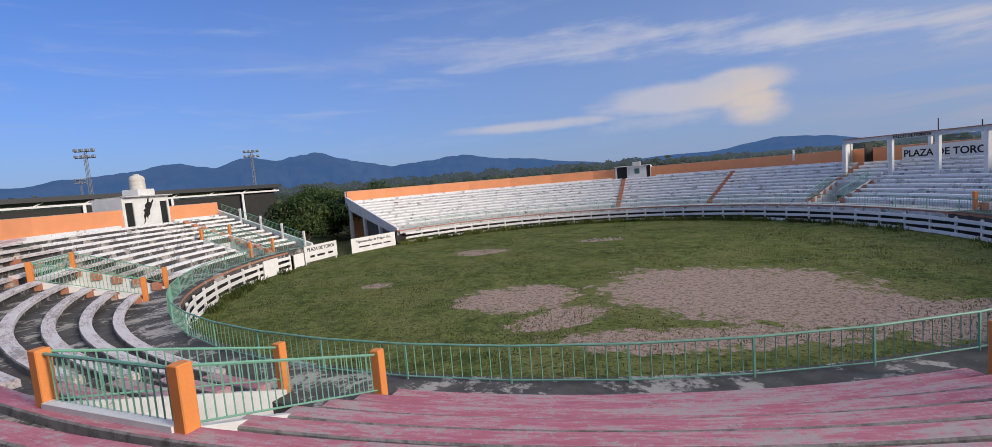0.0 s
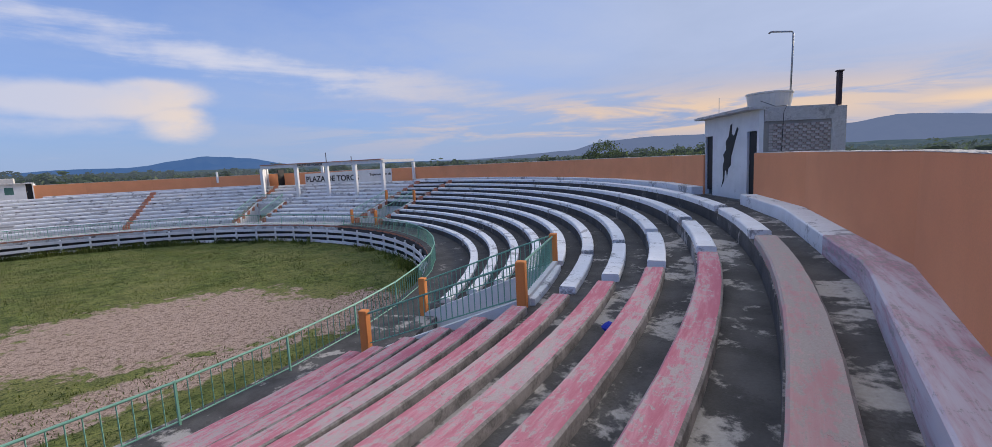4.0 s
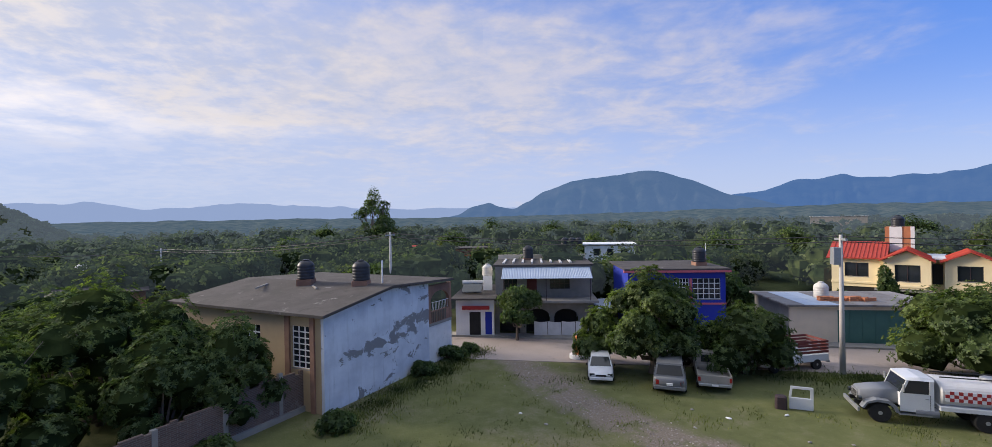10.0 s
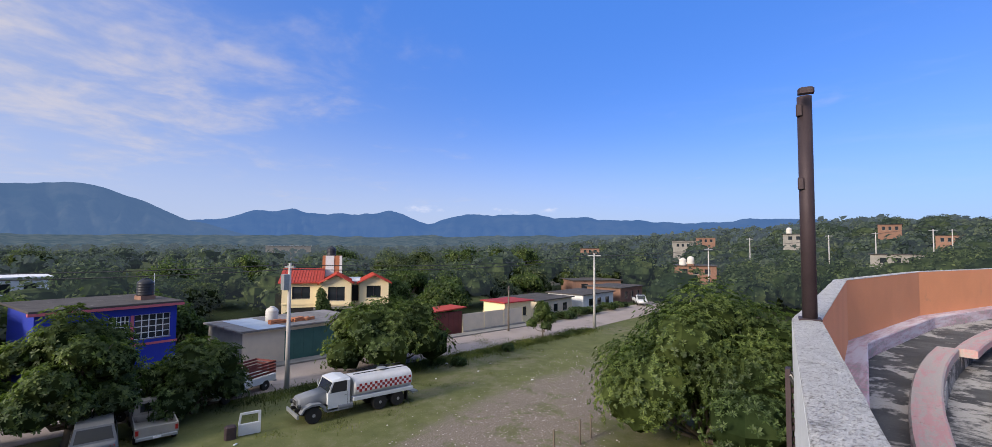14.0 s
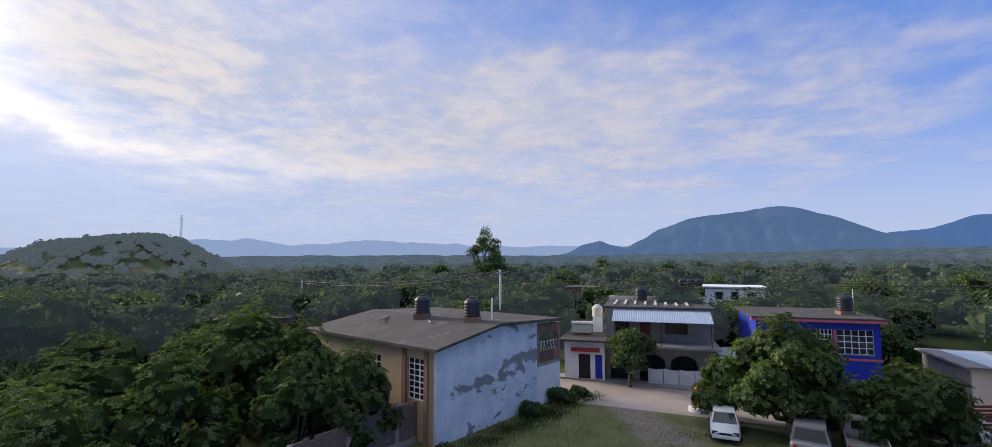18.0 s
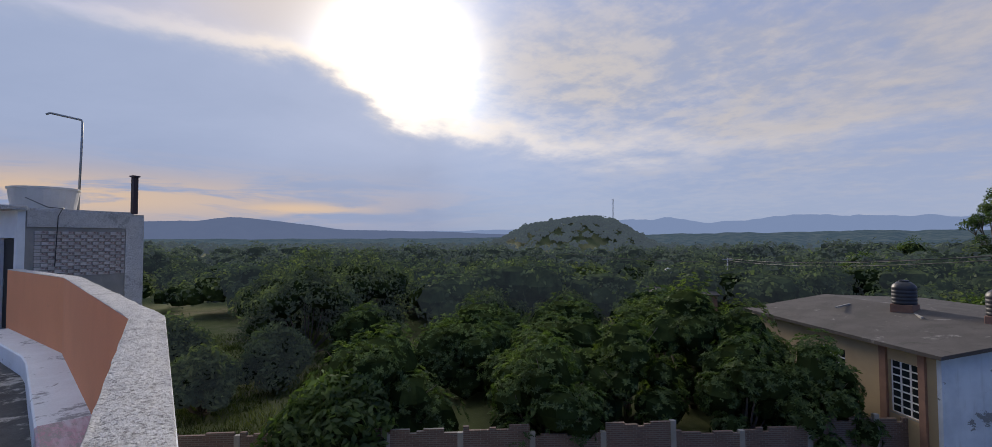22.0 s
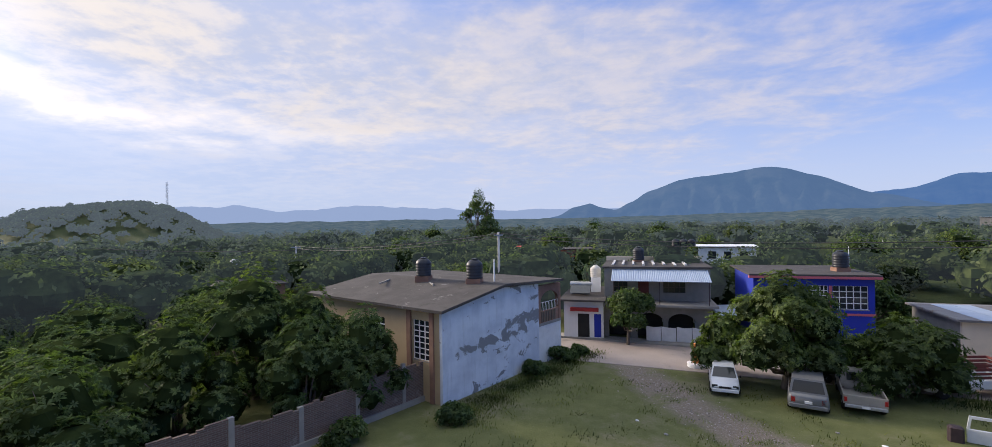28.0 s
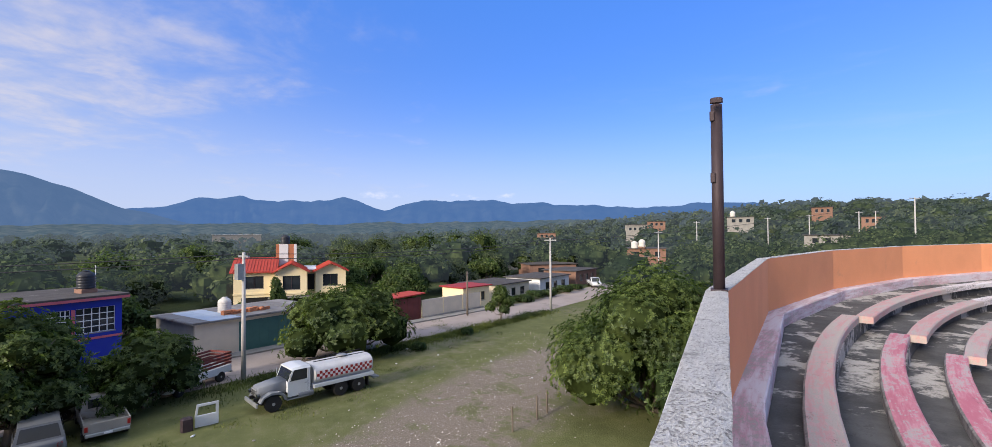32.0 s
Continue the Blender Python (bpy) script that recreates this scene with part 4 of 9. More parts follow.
def land_height(x, y):
    """Street level in the south, rising to the ring's level in the north; rolling country beyond."""
    r = np.hypot(x, y)
    z = GROUND + (2.85) * smooth(-34, 4, y)
    az = np.degrees(np.arctan2(x, y))
    roll = 1.0 * np.sin(x * 0.013 + 1.0) + 1.0 * np.sin(y * 0.017 + x * 0.006)
    z = z + smooth(110, 260, r) * roll - 9.0 * smooth(120, 700, r) * np.exp(-((az - 150) / 70.0) ** 2)
    # wooded rise in the west, and the hill with the mast in the south-east
    z = z + (17 * smooth(95, 330, r) + 8 * smooth(300, 560, r)) * np.exp(-((az + 86) / 26.0) ** 2) * (1 - smooth(700, 1200, r) * 0.3)
    z = z + 12 * smooth(200, 600, r) * np.exp(-((az + 20) / 40.0) ** 2)
    across, along = 620 * np.radians(az - 132.6), r - 620
    z = z + 29 * np.exp(-(across / 80.0) ** 4 - (along / 95.0) ** 2) * (1 + 0.10 * np.sin(across * 0.045)) + 9 * np.exp(-(across / 150.0) ** 2 - (along / 160.0) ** 2)
    return z


def build_land():
    rs = [0, 20, 32, 38, 42] + [46 + 3 * i for i in range(28)] + [136, 150, 170, 195, 225, 260, 300, 345, 395, 450, 510, 570, 620, 680, 760, 900, 1100, 1400, 1900, 2600, 3600]
    n = 240
    vs, fs = [], []
    for r in rs:
        for k in range(n):
            a = 2 * math.pi * k / n
            x, y = r * math.sin(a), r * math.cos(a)
            vs.append((x, y, float(land_height(np.array(x), np.array(y))) if r > 37 else -3.2))
    for i in range(len(rs) - 1):
        for k in range(n):
            fs.append((i * n + k, i * n + (k + 1) % n, (i + 1) * n + (k + 1) % n, (i + 1) * n + k))
    s = Shape().add(vs, fs)
    thing("ground", s, "ground", "grassy ground with worn earth and gravel tracks", "ground", kind="structure", smooth=True)


build_land()


def ridge(name, near, far, summits, mat, label, seed, rough=0.10):
    """A range of hills as a strip of slopes between two distances; summits and saddles are (azimuth, height in degrees), clockwise."""
    noise.seed_set(seed)
    n, rows = 1080, 16
    vs, fs = [], []
    azs = [a for a, _ in summits]
    full = [(azs[-1] - 360, summits[-1][1])] + list(summits) + [(azs[0] + 360, summits[0][1])]
    for k in range(n):
        az = 360.0 * k / n - 180.0
        if az < full[0][0]:
            az += 360.0
        for (a0, h0), (a1, h1) in zip(full[:-1], full[1:]):
            if a0 <= az <= a1:
                u = (az - a0) / (a1 - a0)
                top = h0 + (h1 - h0) * (0.55 * u + 0.45 * u * u * (3 - 2 * u))
                break
        way = Vector((math.sin(radians(az)), math.cos(radians(az)), 0))
        top *= 1 + rough * noise.fractal(way * 16 + Vector((0, 0, seed)), 0.85, 2.0, 7)
        for j in range(rows):
            u = j / (rows - 1)
            r = near + (far - near) * u
            h = math.tan(radians(max(0.0, top))) * far * u ** 1.15
            # spurs and gullies running down the slope
            g = abs(noise.fractal(Vector((way.x * 34 + seed, way.y * 34, u * 1.3)), 0.8, 2.0, 6)) * -1.3 * h * (1 - u)
            vs.append((way.x * r, way.y * r, -25 + max(0.0, h + g) + 25 * u))
    for k in range(n):
        q = (k + 1) % n
        fs += [(k * rows + j, q * rows + j, q * rows + j + 1, k * rows + j + 1) for j in range(rows - 1)]
    noise.seed_set(1)
    thing(name, Shape().add(vs, fs), mat, label, "mountains", kind="structure", smooth=True)


# haze tint and its share of glow are set range by range
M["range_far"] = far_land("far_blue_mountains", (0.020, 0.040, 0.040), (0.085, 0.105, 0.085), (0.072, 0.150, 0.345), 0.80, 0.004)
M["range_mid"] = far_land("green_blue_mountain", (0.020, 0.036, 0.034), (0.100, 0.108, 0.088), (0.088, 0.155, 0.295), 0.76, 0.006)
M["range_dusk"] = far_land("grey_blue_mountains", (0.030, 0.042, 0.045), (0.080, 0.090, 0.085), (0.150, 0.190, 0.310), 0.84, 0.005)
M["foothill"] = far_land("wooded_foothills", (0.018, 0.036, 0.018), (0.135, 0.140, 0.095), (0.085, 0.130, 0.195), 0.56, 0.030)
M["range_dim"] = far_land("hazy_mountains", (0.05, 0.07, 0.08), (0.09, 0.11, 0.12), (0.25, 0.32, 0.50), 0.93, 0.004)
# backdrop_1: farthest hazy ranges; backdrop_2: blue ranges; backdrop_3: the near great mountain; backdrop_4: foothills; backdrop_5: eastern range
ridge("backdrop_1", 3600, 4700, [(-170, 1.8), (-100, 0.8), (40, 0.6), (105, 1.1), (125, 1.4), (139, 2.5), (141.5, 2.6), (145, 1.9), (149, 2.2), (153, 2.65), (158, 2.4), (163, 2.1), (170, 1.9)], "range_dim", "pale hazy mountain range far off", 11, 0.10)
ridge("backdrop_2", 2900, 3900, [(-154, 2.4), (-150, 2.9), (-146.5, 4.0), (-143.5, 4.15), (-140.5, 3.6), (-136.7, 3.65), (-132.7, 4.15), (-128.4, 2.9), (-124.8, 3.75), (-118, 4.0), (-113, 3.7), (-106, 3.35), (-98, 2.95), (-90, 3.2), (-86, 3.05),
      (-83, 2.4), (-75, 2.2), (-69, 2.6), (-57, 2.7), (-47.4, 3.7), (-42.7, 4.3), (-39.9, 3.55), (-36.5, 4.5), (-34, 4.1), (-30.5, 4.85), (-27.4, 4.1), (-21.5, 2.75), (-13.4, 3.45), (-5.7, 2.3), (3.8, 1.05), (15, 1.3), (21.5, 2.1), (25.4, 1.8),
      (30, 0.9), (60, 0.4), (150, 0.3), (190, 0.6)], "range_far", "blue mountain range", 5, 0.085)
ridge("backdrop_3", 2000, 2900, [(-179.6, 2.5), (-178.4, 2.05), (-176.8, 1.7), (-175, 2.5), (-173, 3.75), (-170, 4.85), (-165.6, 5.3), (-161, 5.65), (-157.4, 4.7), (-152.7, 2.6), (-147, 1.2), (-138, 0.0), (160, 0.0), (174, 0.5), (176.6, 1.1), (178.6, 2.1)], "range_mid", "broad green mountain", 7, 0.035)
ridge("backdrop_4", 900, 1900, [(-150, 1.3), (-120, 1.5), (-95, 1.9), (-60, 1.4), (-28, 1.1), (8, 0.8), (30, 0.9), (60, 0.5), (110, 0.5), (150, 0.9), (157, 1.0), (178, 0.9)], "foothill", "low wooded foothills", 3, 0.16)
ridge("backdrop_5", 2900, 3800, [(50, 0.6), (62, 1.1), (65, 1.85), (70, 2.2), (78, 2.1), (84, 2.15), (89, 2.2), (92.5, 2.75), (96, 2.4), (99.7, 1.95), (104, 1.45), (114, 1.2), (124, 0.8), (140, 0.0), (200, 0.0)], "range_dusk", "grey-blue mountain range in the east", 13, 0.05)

# ---- the ring and its stands ----
R_WALL, T_WALL, Z_WALL = 37.27, 0.22, 6.46
STAND_A, STAND_B = 167.6 - 360, 142.3               # from the western end round by the south to the northern end
R_RAIL, Z_RAIL = 25.55, 1.63
ROW_R, ROW_Z, ROW_STEP, ROW_DROP, N_ROWS = 36.23, 5.03, 0.945, 0.324, 10
BENCH_W, BENCH_H = 0.37, 0.17
VOMS = [(-153.6, -146.2), (-105.6, -100.0), (-72.9, -66.0), (-4.2, 2.8), (28.0, 33.5), (-184.5, -179.0)]
AISLES = [-153.9, -145.9, -105.9, -99.7, -73.3, -65.7, -4.5, 3.1, 27.7, 34.0, 56.0, 78.8, 175.5]
PALCO = (5.7, 37.4)

arena = Shape()
ringv = [pt(25.3, 3 * k, 0.0) for k in range(120)]
grid = [(0, 0, 0)] + [pt(r, 3 * k, 0.0) for r in (8, 16, 22, 25.3) for k in range(120)]
faces = [(0, 1 + k, 1 + (k + 1) % 120) for k in range(120)]
for i in range(3):
    faces += [(1 + i * 120 + k, 1 + (i + 1) * 120 + k, 1 + (i + 1) * 120 + (k + 1) % 120, 1 + i * 120 + (k + 1) % 120) for k in range(120)]
arena.add(grid, faces)
thing("arena_floor", arena, "arena", "grass arena floor worn to sand in the middle", "arena floor", kind="structure")


def without(a0, a1, holes):
    """The stretches of a0..a1 outside the holes."""
    out, at = [], a0
    for h0, h1 in sorted(holes):
        for turn in (-360, 0, 360):
            p, q = h0 + turn, h1 + turn
            if q > at and p < a1 and q > a0:
                if p > at:
                    out.append((at, p))
                at = max(at, q)
    if at < a1:
        out.append((at, a1))
    return out


def aisle_holes(r, width=0.6):
    half = math.degrees(width / 2 / r)
    return [(a - half, a + half) for a in AISLES if not (-107 < a < -98)]


def paint_at(a, k):
    a = (a + 180) % 360 - 180
    if JOINT < a < -73 and k == 0:
        return "bench_tan"
    if JOINT < a < -73:
        return "bench_pink"
    if -124 < a <= JOINT and k <= 4:
        return "bench_tan"
    return "bench_pale" if -160 < a <= JOINT else "bench_white"


def row_geometry(k):
    """Outer radius of the bench in row k, its top, and its tread's height."""
    return ROW_R - k * ROW_STEP, ROW_Z - k * ROW_DROP, ROW_Z - k * ROW_DROP - BENCH_H


def chopped(a0, a1, longest=24.0):
    n = max(1, math.ceil((a1 - a0) / longest))
    return [(a0 + (a1 - a0) * i / n, a0 + (a1 - a0) * (i + 1) / n) for i in range(n)]


FACET, R_VERT = 19.3, 37.42
verts = [-78.4 + FACET / 2 * i for i in range(-16, 28) if i not in (-1, -2, 2)] + [-96.1, -86.1, -62.1, -55.7]
verts.sort()
stops = [STAND_A] + [a for a in verts if STAND_A + 2 < a < STAND_B - 2] + [STAND_B]
POLE_A = -96.1


def wall_pt(a, d=0.0, z=0.0):
    return pt((36.93 if abs(a - POLE_A) < 0.1 else 36.92 if abs(a + 86.1) < 0.1 else 37.50 if a == -62.1 else 37.22 if a == -55.7 else 37.22 if abs(a + 78.4) < 0.1 else R_VERT) + d, a, z)


def wall_in(a):
    """Distance of the wall's inner face from the ring's centre at an angle."""
    a = max(STAND_A, min(STAND_B, a))
    for a0, a1 in zip(stops[:-1], stops[1:]):
        if a0 <= a <= a1:
            p, q = wall_pt(a0), wall_pt(a1)
            d = Vector((math.cos(radians(a)), math.sin(radians(a)), 0))
            e = q - p
            return (p.x * e.y - p.y * e.x) / (d.x * e.y - d.y * e.x)
    return R_VERT


JOINT = -110.0                                       # the western benches sit a little further in from here
LABEL = {"bench_rear": "concrete bench with flaking lilac and pink paint", "bench_tan": "concrete bench with pink paint rubbed to tan", "bench_pink": "concrete bench with worn pink paint", "bench_pale": "concrete bench with faded pinkish white paint", "bench_white": "white painted concrete bench row"}
treads = holder("grandstand", "stepped concrete grandstand with stained treads", "grandstand", kind="structure")
for k in range(N_ROWS + 1):
    ro, ztop, zt = row_geometry(k)
    outer = (lambda b: wall_in(b) + 0.05) if k == 0 else row_geometry(k - 1)[0] - BENCH_W + 0.02
    inner = (ro - BENCH_W - 0.02) if k < N_ROWS else R_RAIL - 0.35
    if k == N_ROWS:
        zt = Z_RAIL
    holes = [v for v in VOMS] if 6 <= k <= 9 else []
    if k <= 5:
        holes = []
    for a0, a1 in without(STAND_A, -66.0, holes) + without(-66.0, 3.0, holes) + without(3.0, 36.0, holes) + [(36.0, STAND_B)]:
        s = Shape().lathe([(inner, zt - 0.45), (outer, zt - 0.45), (outer, zt), (inner, zt)], a0, a1, 1.0 if k == 0 else 3.0)
        part("tread", s, "tread_white" if a0 >= 3.0 else "tread_dark" if a0 >= -66.0 else "tread", treads)
    if k == N_ROWS:
        continue
    for a0, a1 in without(STAND_A + 0.4, STAND_B - 0.4, holes + aisle_holes(ro)):
        if a1 - a0 < 0.8:
            continue
        cuts = sorted({a0, a1, *[c for c in (-160.0, -124.0, JOINT, -73.0, 56.5) if a0 < c < a1]})
        for b0, b1 in zip(cuts[:-1], cuts[1:]):
            for c0, c1 in chopped(b0, b1):
                mat = paint_at((c0 + c1) / 2, k)
                e = 0.025
                r1 = ro - (0.28 if -160.0 < (c0 + c1) / 2 < JOINT else 0.0)
                r0 = r1 - BENCH_W
                s = Shape().lathe([(r0, zt), (r1, zt), (r1, ztop - e), (r1 - e, ztop), (r0 + e, ztop), (r0, ztop - e)], c0 + 0.002, c1 - 0.002, 2.0)
                # darker colour on outer side and bevel, except on white benches, sets rows apart
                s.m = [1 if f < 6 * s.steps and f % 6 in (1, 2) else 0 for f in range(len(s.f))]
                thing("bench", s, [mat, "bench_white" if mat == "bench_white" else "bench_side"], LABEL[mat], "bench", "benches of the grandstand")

# lowest bench by the railing, between the two southern passages
ro, ztop, zt = row_geometry(N_ROWS)
for c0, c1 in chopped(-99.4, -73.4):
    s = Shape().lathe([(ro - BENCH_W, zt), (ro, zt), (ro, ztop - 0.025), (ro - 0.025, ztop), (ro - BENCH_W + 0.025, ztop), (ro - BENCH_W, ztop - 0.025)], c0 + 0.002, c1 - 0.002, 2.0)
    thing("bench", s, "bench_pink", LABEL["bench_pink"], "bench", "benches of the grandstand")

# rear bench along the wall
z_rear = 5.18


def rear_edge(b):
    return wall_in(b) - 0.33 - 0.12 * max(0.0, min(1.0, (b + 96) / 20))


def rear_back(b):
    return wall_in(b) + 0.05


for a0, a1 in without(STAND_A + 0.4, STAND_B - 0.4, [(-62.5, -55.6), (72.0, 81.5), (-184.5, -176.2), PALCO]):
    for c0, c1 in chopped(a0, a1, 14):
        mat = "bench_rear" if -160 < (c0 + c1) / 2 < -73 else paint_at((c0 + c1) / 2, 9)
        s = Shape().lathe([(rear_edge, 4.70), (rear_back, 4.70), (rear_back, z_rear), (lambda b: rear_edge(b) + 0.02, z_rear), (rear_edge, z_rear - 0.02)], c0, c1, 1.0)
        thing("rear_bench", s, mat, LABEL[mat].replace("bench", "bench along the wall"), "bench", "rear benches")

# outer wall in straight facets, painted inside, limewashed on top
wall = holder("wall_outer", "high outer wall painted orange inside", "wall", kind="structure")


def wall_strip(a0, a1, d0, d1, z0, z1):
    """A straight piece of the wall between two corners: from d0 to d1 outside its inner face."""
    v = []
    for a in (a0, a1):
        v += [wall_pt(a, d0, z0), wall_pt(a, d1, z0), wall_pt(a, d1, z1), wall_pt(a, d0, z1)]
    return Shape().add(v, [(0, 1, 5, 4), (1, 2, 6, 5), (2, 3, 7, 6), (3, 0, 4, 7), (0, 3, 2, 1), (4, 5, 6, 7)])


for a0, a1 in zip(stops[:-1], stops[1:]):
    if a0 == -62.1:
        continue                                     # the cabin stands here
    part("wall_panel", wall_strip(a0, a1, 0.0, T_WALL, GROUND - 0.5, Z_WALL - 0.012), "orange", wall)
    part("render_coat", wall_strip(a0, a1, T_WALL + 0.002, T_WALL + 0.016, GROUND - 0.4, Z_WALL - 0.02), "whitewash", wall, "flaking white outer render")
    # coping: a rough slab with an uneven top
    cop, n = Shape(), 60
    p0, p1 = wall_pt(a0), wall_pt(a1)
    out_dir = ((p0 + p1) / 2).normalized()
    vs, fs = [], []
    cross = [(-0.002, -0.011), (-0.001, -0.004), (0.025, 0.0), (0.08, 0.004), (0.15, 0.002), (0.205, -0.002), (0.228, -0.008), (0.234, -0.022)]
    for i in range(n + 1):
        p = p0.lerp(p1, i / n * 1.008 - 0.004)
        for j, (d, z) in enumerate(cross):
            k = noise.noise(Vector((p.x * 5, p.y * 5, j * 1.7))) * 0.009
            vs.append(p + out_dir * (d + (k if j in (1, 6) else 0)) + Vector((0, 0, Z_WALL + z + (k if 0 < j < 7 else 0))))
    w_ = len(cross)
    for i in range(n):
        fs += [(i * w_ + j, i * w_ + j + 1, (i + 1) * w_ + j + 1, (i + 1) * w_ + j) for j in range(w_ - 1)]
        fs.append((i * w_ + w_ - 1, i * w_, (i + 1) * w_, (i + 1) * w_ + w_ - 1))
    part("coping", cop.add(vs, fs), "coping", wall, "rough limewashed coping")

# ---- aisle steps ----
for a in AISLES:
    if -108 < a < -60:
        continue
    if PALCO[0] < a < PALCO[1] and a != 34.0:
        first = 5
    else:
        first = 0
    orange = not (-108 < a < -60)
    flight = holder("aisle_stairs", "narrow concrete aisle steps with terracotta painted edges" if orange else "narrow worn concrete aisle steps", "stairs", pt(31, a, 3.0), a, "aisle stairs")
    for k in range(first, N_ROWS):
        ro, ztop, zt = row_geometry(k)
        x0 = ro - BENCH_W - 31
        for j, (d0, d1, h) in enumerate(((0.0, 0.22, 0.10), (0.20, 0.46, 0.02 + BENCH_H * 0.5))):
            s = Shape().box((x0 + d0 - 0.26, -0.29, zt - ROW_DROP - 3.0 + 0.01), (x0 + d1 - 0.24, 0.29, zt - 3.0 + (0.0 if j == 0 else 0.12) - 0.10 + h), cut=0.012)
            part("step", s, "step_orange" if orange else "concrete", flight)

# ---- passages under the stands ----
for n, (v0, v1) in enumerate(VOMS):
    mid, half = (v0 + v1) / 2, radians((v1 - v0) / 2)
    ps = holder("stand_passage", "white walled stairway passage down under the stand", "passage", pt(29, mid, 0), mid, "stand passages", kind="structure")
    r_in, r_out = 26.9, 31.2
    w_in, w_out = r_in * math.sin(half), r_out * math.sin(half)
    for sgn in (-1, 1):
        y0, y1 = sgn * w_in, sgn * w_out
        t = 0.16 * sgn
        prof = [(r_in - 29, 1.0, 1.72), (r_out - 29, 1.0, 3.42)]
        v = []
        for (x, zb, zt), y in zip(prof, (y0, y1)):
            v += [(x, y, -0.6), (x, y + t, -0.6), (x, y + t, zt + 0.02), (x, y, zt + 0.02)]
        part("side_wall", Shape().add(v, [(0, 1, 5, 4), (1, 2, 6, 5), (2, 3, 7, 6), (3, 0, 4, 7), (0, 3, 2, 1), (4, 5, 6, 7)]), "whitewash", ps)
    for i in range(9):
        x = r_in - 29 + 0.1 + i * 0.29
        part("step", Shape().box((x, -w_in, -0.6), (x + 0.30, w_in, 1.60 - 0.19 * (i + 1)), cut=0.01), "whitewash", ps)
    part("passage_floor", Shape().box((r_in - 29 + 2.7, -w_out, -0.7), (r_out - 29 + 3, w_out, -0.15)), "tread", ps)
    part("back_wall", Shape().box((r_out - 29 - 0.02, -w_out, 1.95), (r_out - 29 + 0.14, w_out, 3.50)), "whitewash", ps)
    # dark sheet in place of the tunnel's shade
    part("tunnel_shade_sheet", Shape().box((r_out - 29 + 2.6, -w_out, -0.4), (r_out - 29 + 2.8, w_out, 2.6)), "dark", ps)
    # orange posts and green railings on both sides and across the back
    corners = [(26.85, -1), (31.2, -1), (26.85, 1), (31.2, 1)]
    h_post = 0.98
    for r, sg in corners if n != 4 else []:
        z = 1.63 + 0.33 * (r - 26.0)
        y = sg * (r * math.sin(half) + 0.12)
        s = Shape().box((-0.11, -0.11, -0.35), (0.11, 0.11, h_post), cut=0.015)
        post = tagged(new("railing_post", s.mesh("railing_post", "post_orange")), "square concrete post painted orange", "post", "orange railing posts")
        post.matrix_basis = pose(0, 0, 0, 0, 0, mid) @ pose(r, y, z)

    def fence(p, q, name="stair_railing", bars=None):
        p, q = Vector(p), Vector(q)
        length = (q - p).length
        rail = holder(name, "green painted steel railing with thin upright bars", "railing", group="stair railings")
        rail.matrix_basis = pose(0, 0, 0, 0, 0, mid)
        up = Vector((0, 0, 1))
        part("top_rail", Shape().tube([p + up * 0.90, q + up * 0.90], 0.028, 6), "green", rail)
        part("bottom_rail", Shape().tube([p + up * 0.10, q + up * 0.10], 0.018, 6), "green", rail)
        nb = bars or max(2, int((q - p).length / 0.16))
        for i in range(1, nb):
            b = p.lerp(q, i / nb)
            part("bar", Shape().tube([b + up * 0.10, b + up * 0.90], 0.014, 4), "green", rail)

    zf = lambda r: 1.63 + 0.33 * (r - 26.0)
    for sg in (-1, 1):
        fence((26.97, sg * (26.85 * math.sin(half) + 0.12), zf(26.85)), (31.08, sg * (31.2 * math.sin(half) + 0.12), zf(31.2)))
    fence((31.2, -31.2 * math.sin(half), zf(31.2)), (31.2, 31.2 * math.sin(half), zf(31.2)))

# ---- front railing round the ring: one panel built, then copied ----
PANEL = 6.0
chord = 2 * R_RAIL * math.sin(radians(PANEL / 2))


def railing_panel():
    rail = holder("front_railing", "green painted steel railing panel with thin upright bars", "railing", group="front railing panels")
    part("top_rail", Shape().tube([(0, -chord / 2, 0.90), (0, chord / 2, 0.90)], 0.028, 6), "green", rail)
    part("bottom_rail", Shape().tube([(0, -chord / 2, 0.08), (0, chord / 2, 0.08)], 0.018, 6), "green", rail)
    part("post", Shape().box((-0.022, -0.022 - chord / 2, -0.02), (0.022, 0.022 - chord / 2, 0.93)), "green", rail)
    n = 11
    bar = Shape().tube([(0, 0, 0.08), (0, 0, 0.90)], 0.0125, 4).mesh("bar", "green")
    for i in range(1, n):
        b = part("bar", bar, "green", rail)
        b.location = (0, -chord / 2 + chord * i / n, 0)
    return rail


first = None
a = -190.0
while a + PANEL < STAND_B:
    m = pose(0, 0, 0, 0, 0, a + PANEL / 2) @ pose(R_RAIL * math.cos(radians(PANEL / 2)), 0, Z_RAIL)
    if first is None:
        first = railing_panel()
        first.matrix_basis = m
    else:
        copy_thing(first, m)
    a += PANEL

# ---- plank barrier round the arena floor ----
BP = 5.0
R_BAR = 25.0
bc = 2 * R_BAR * math.sin(radians(BP / 2))


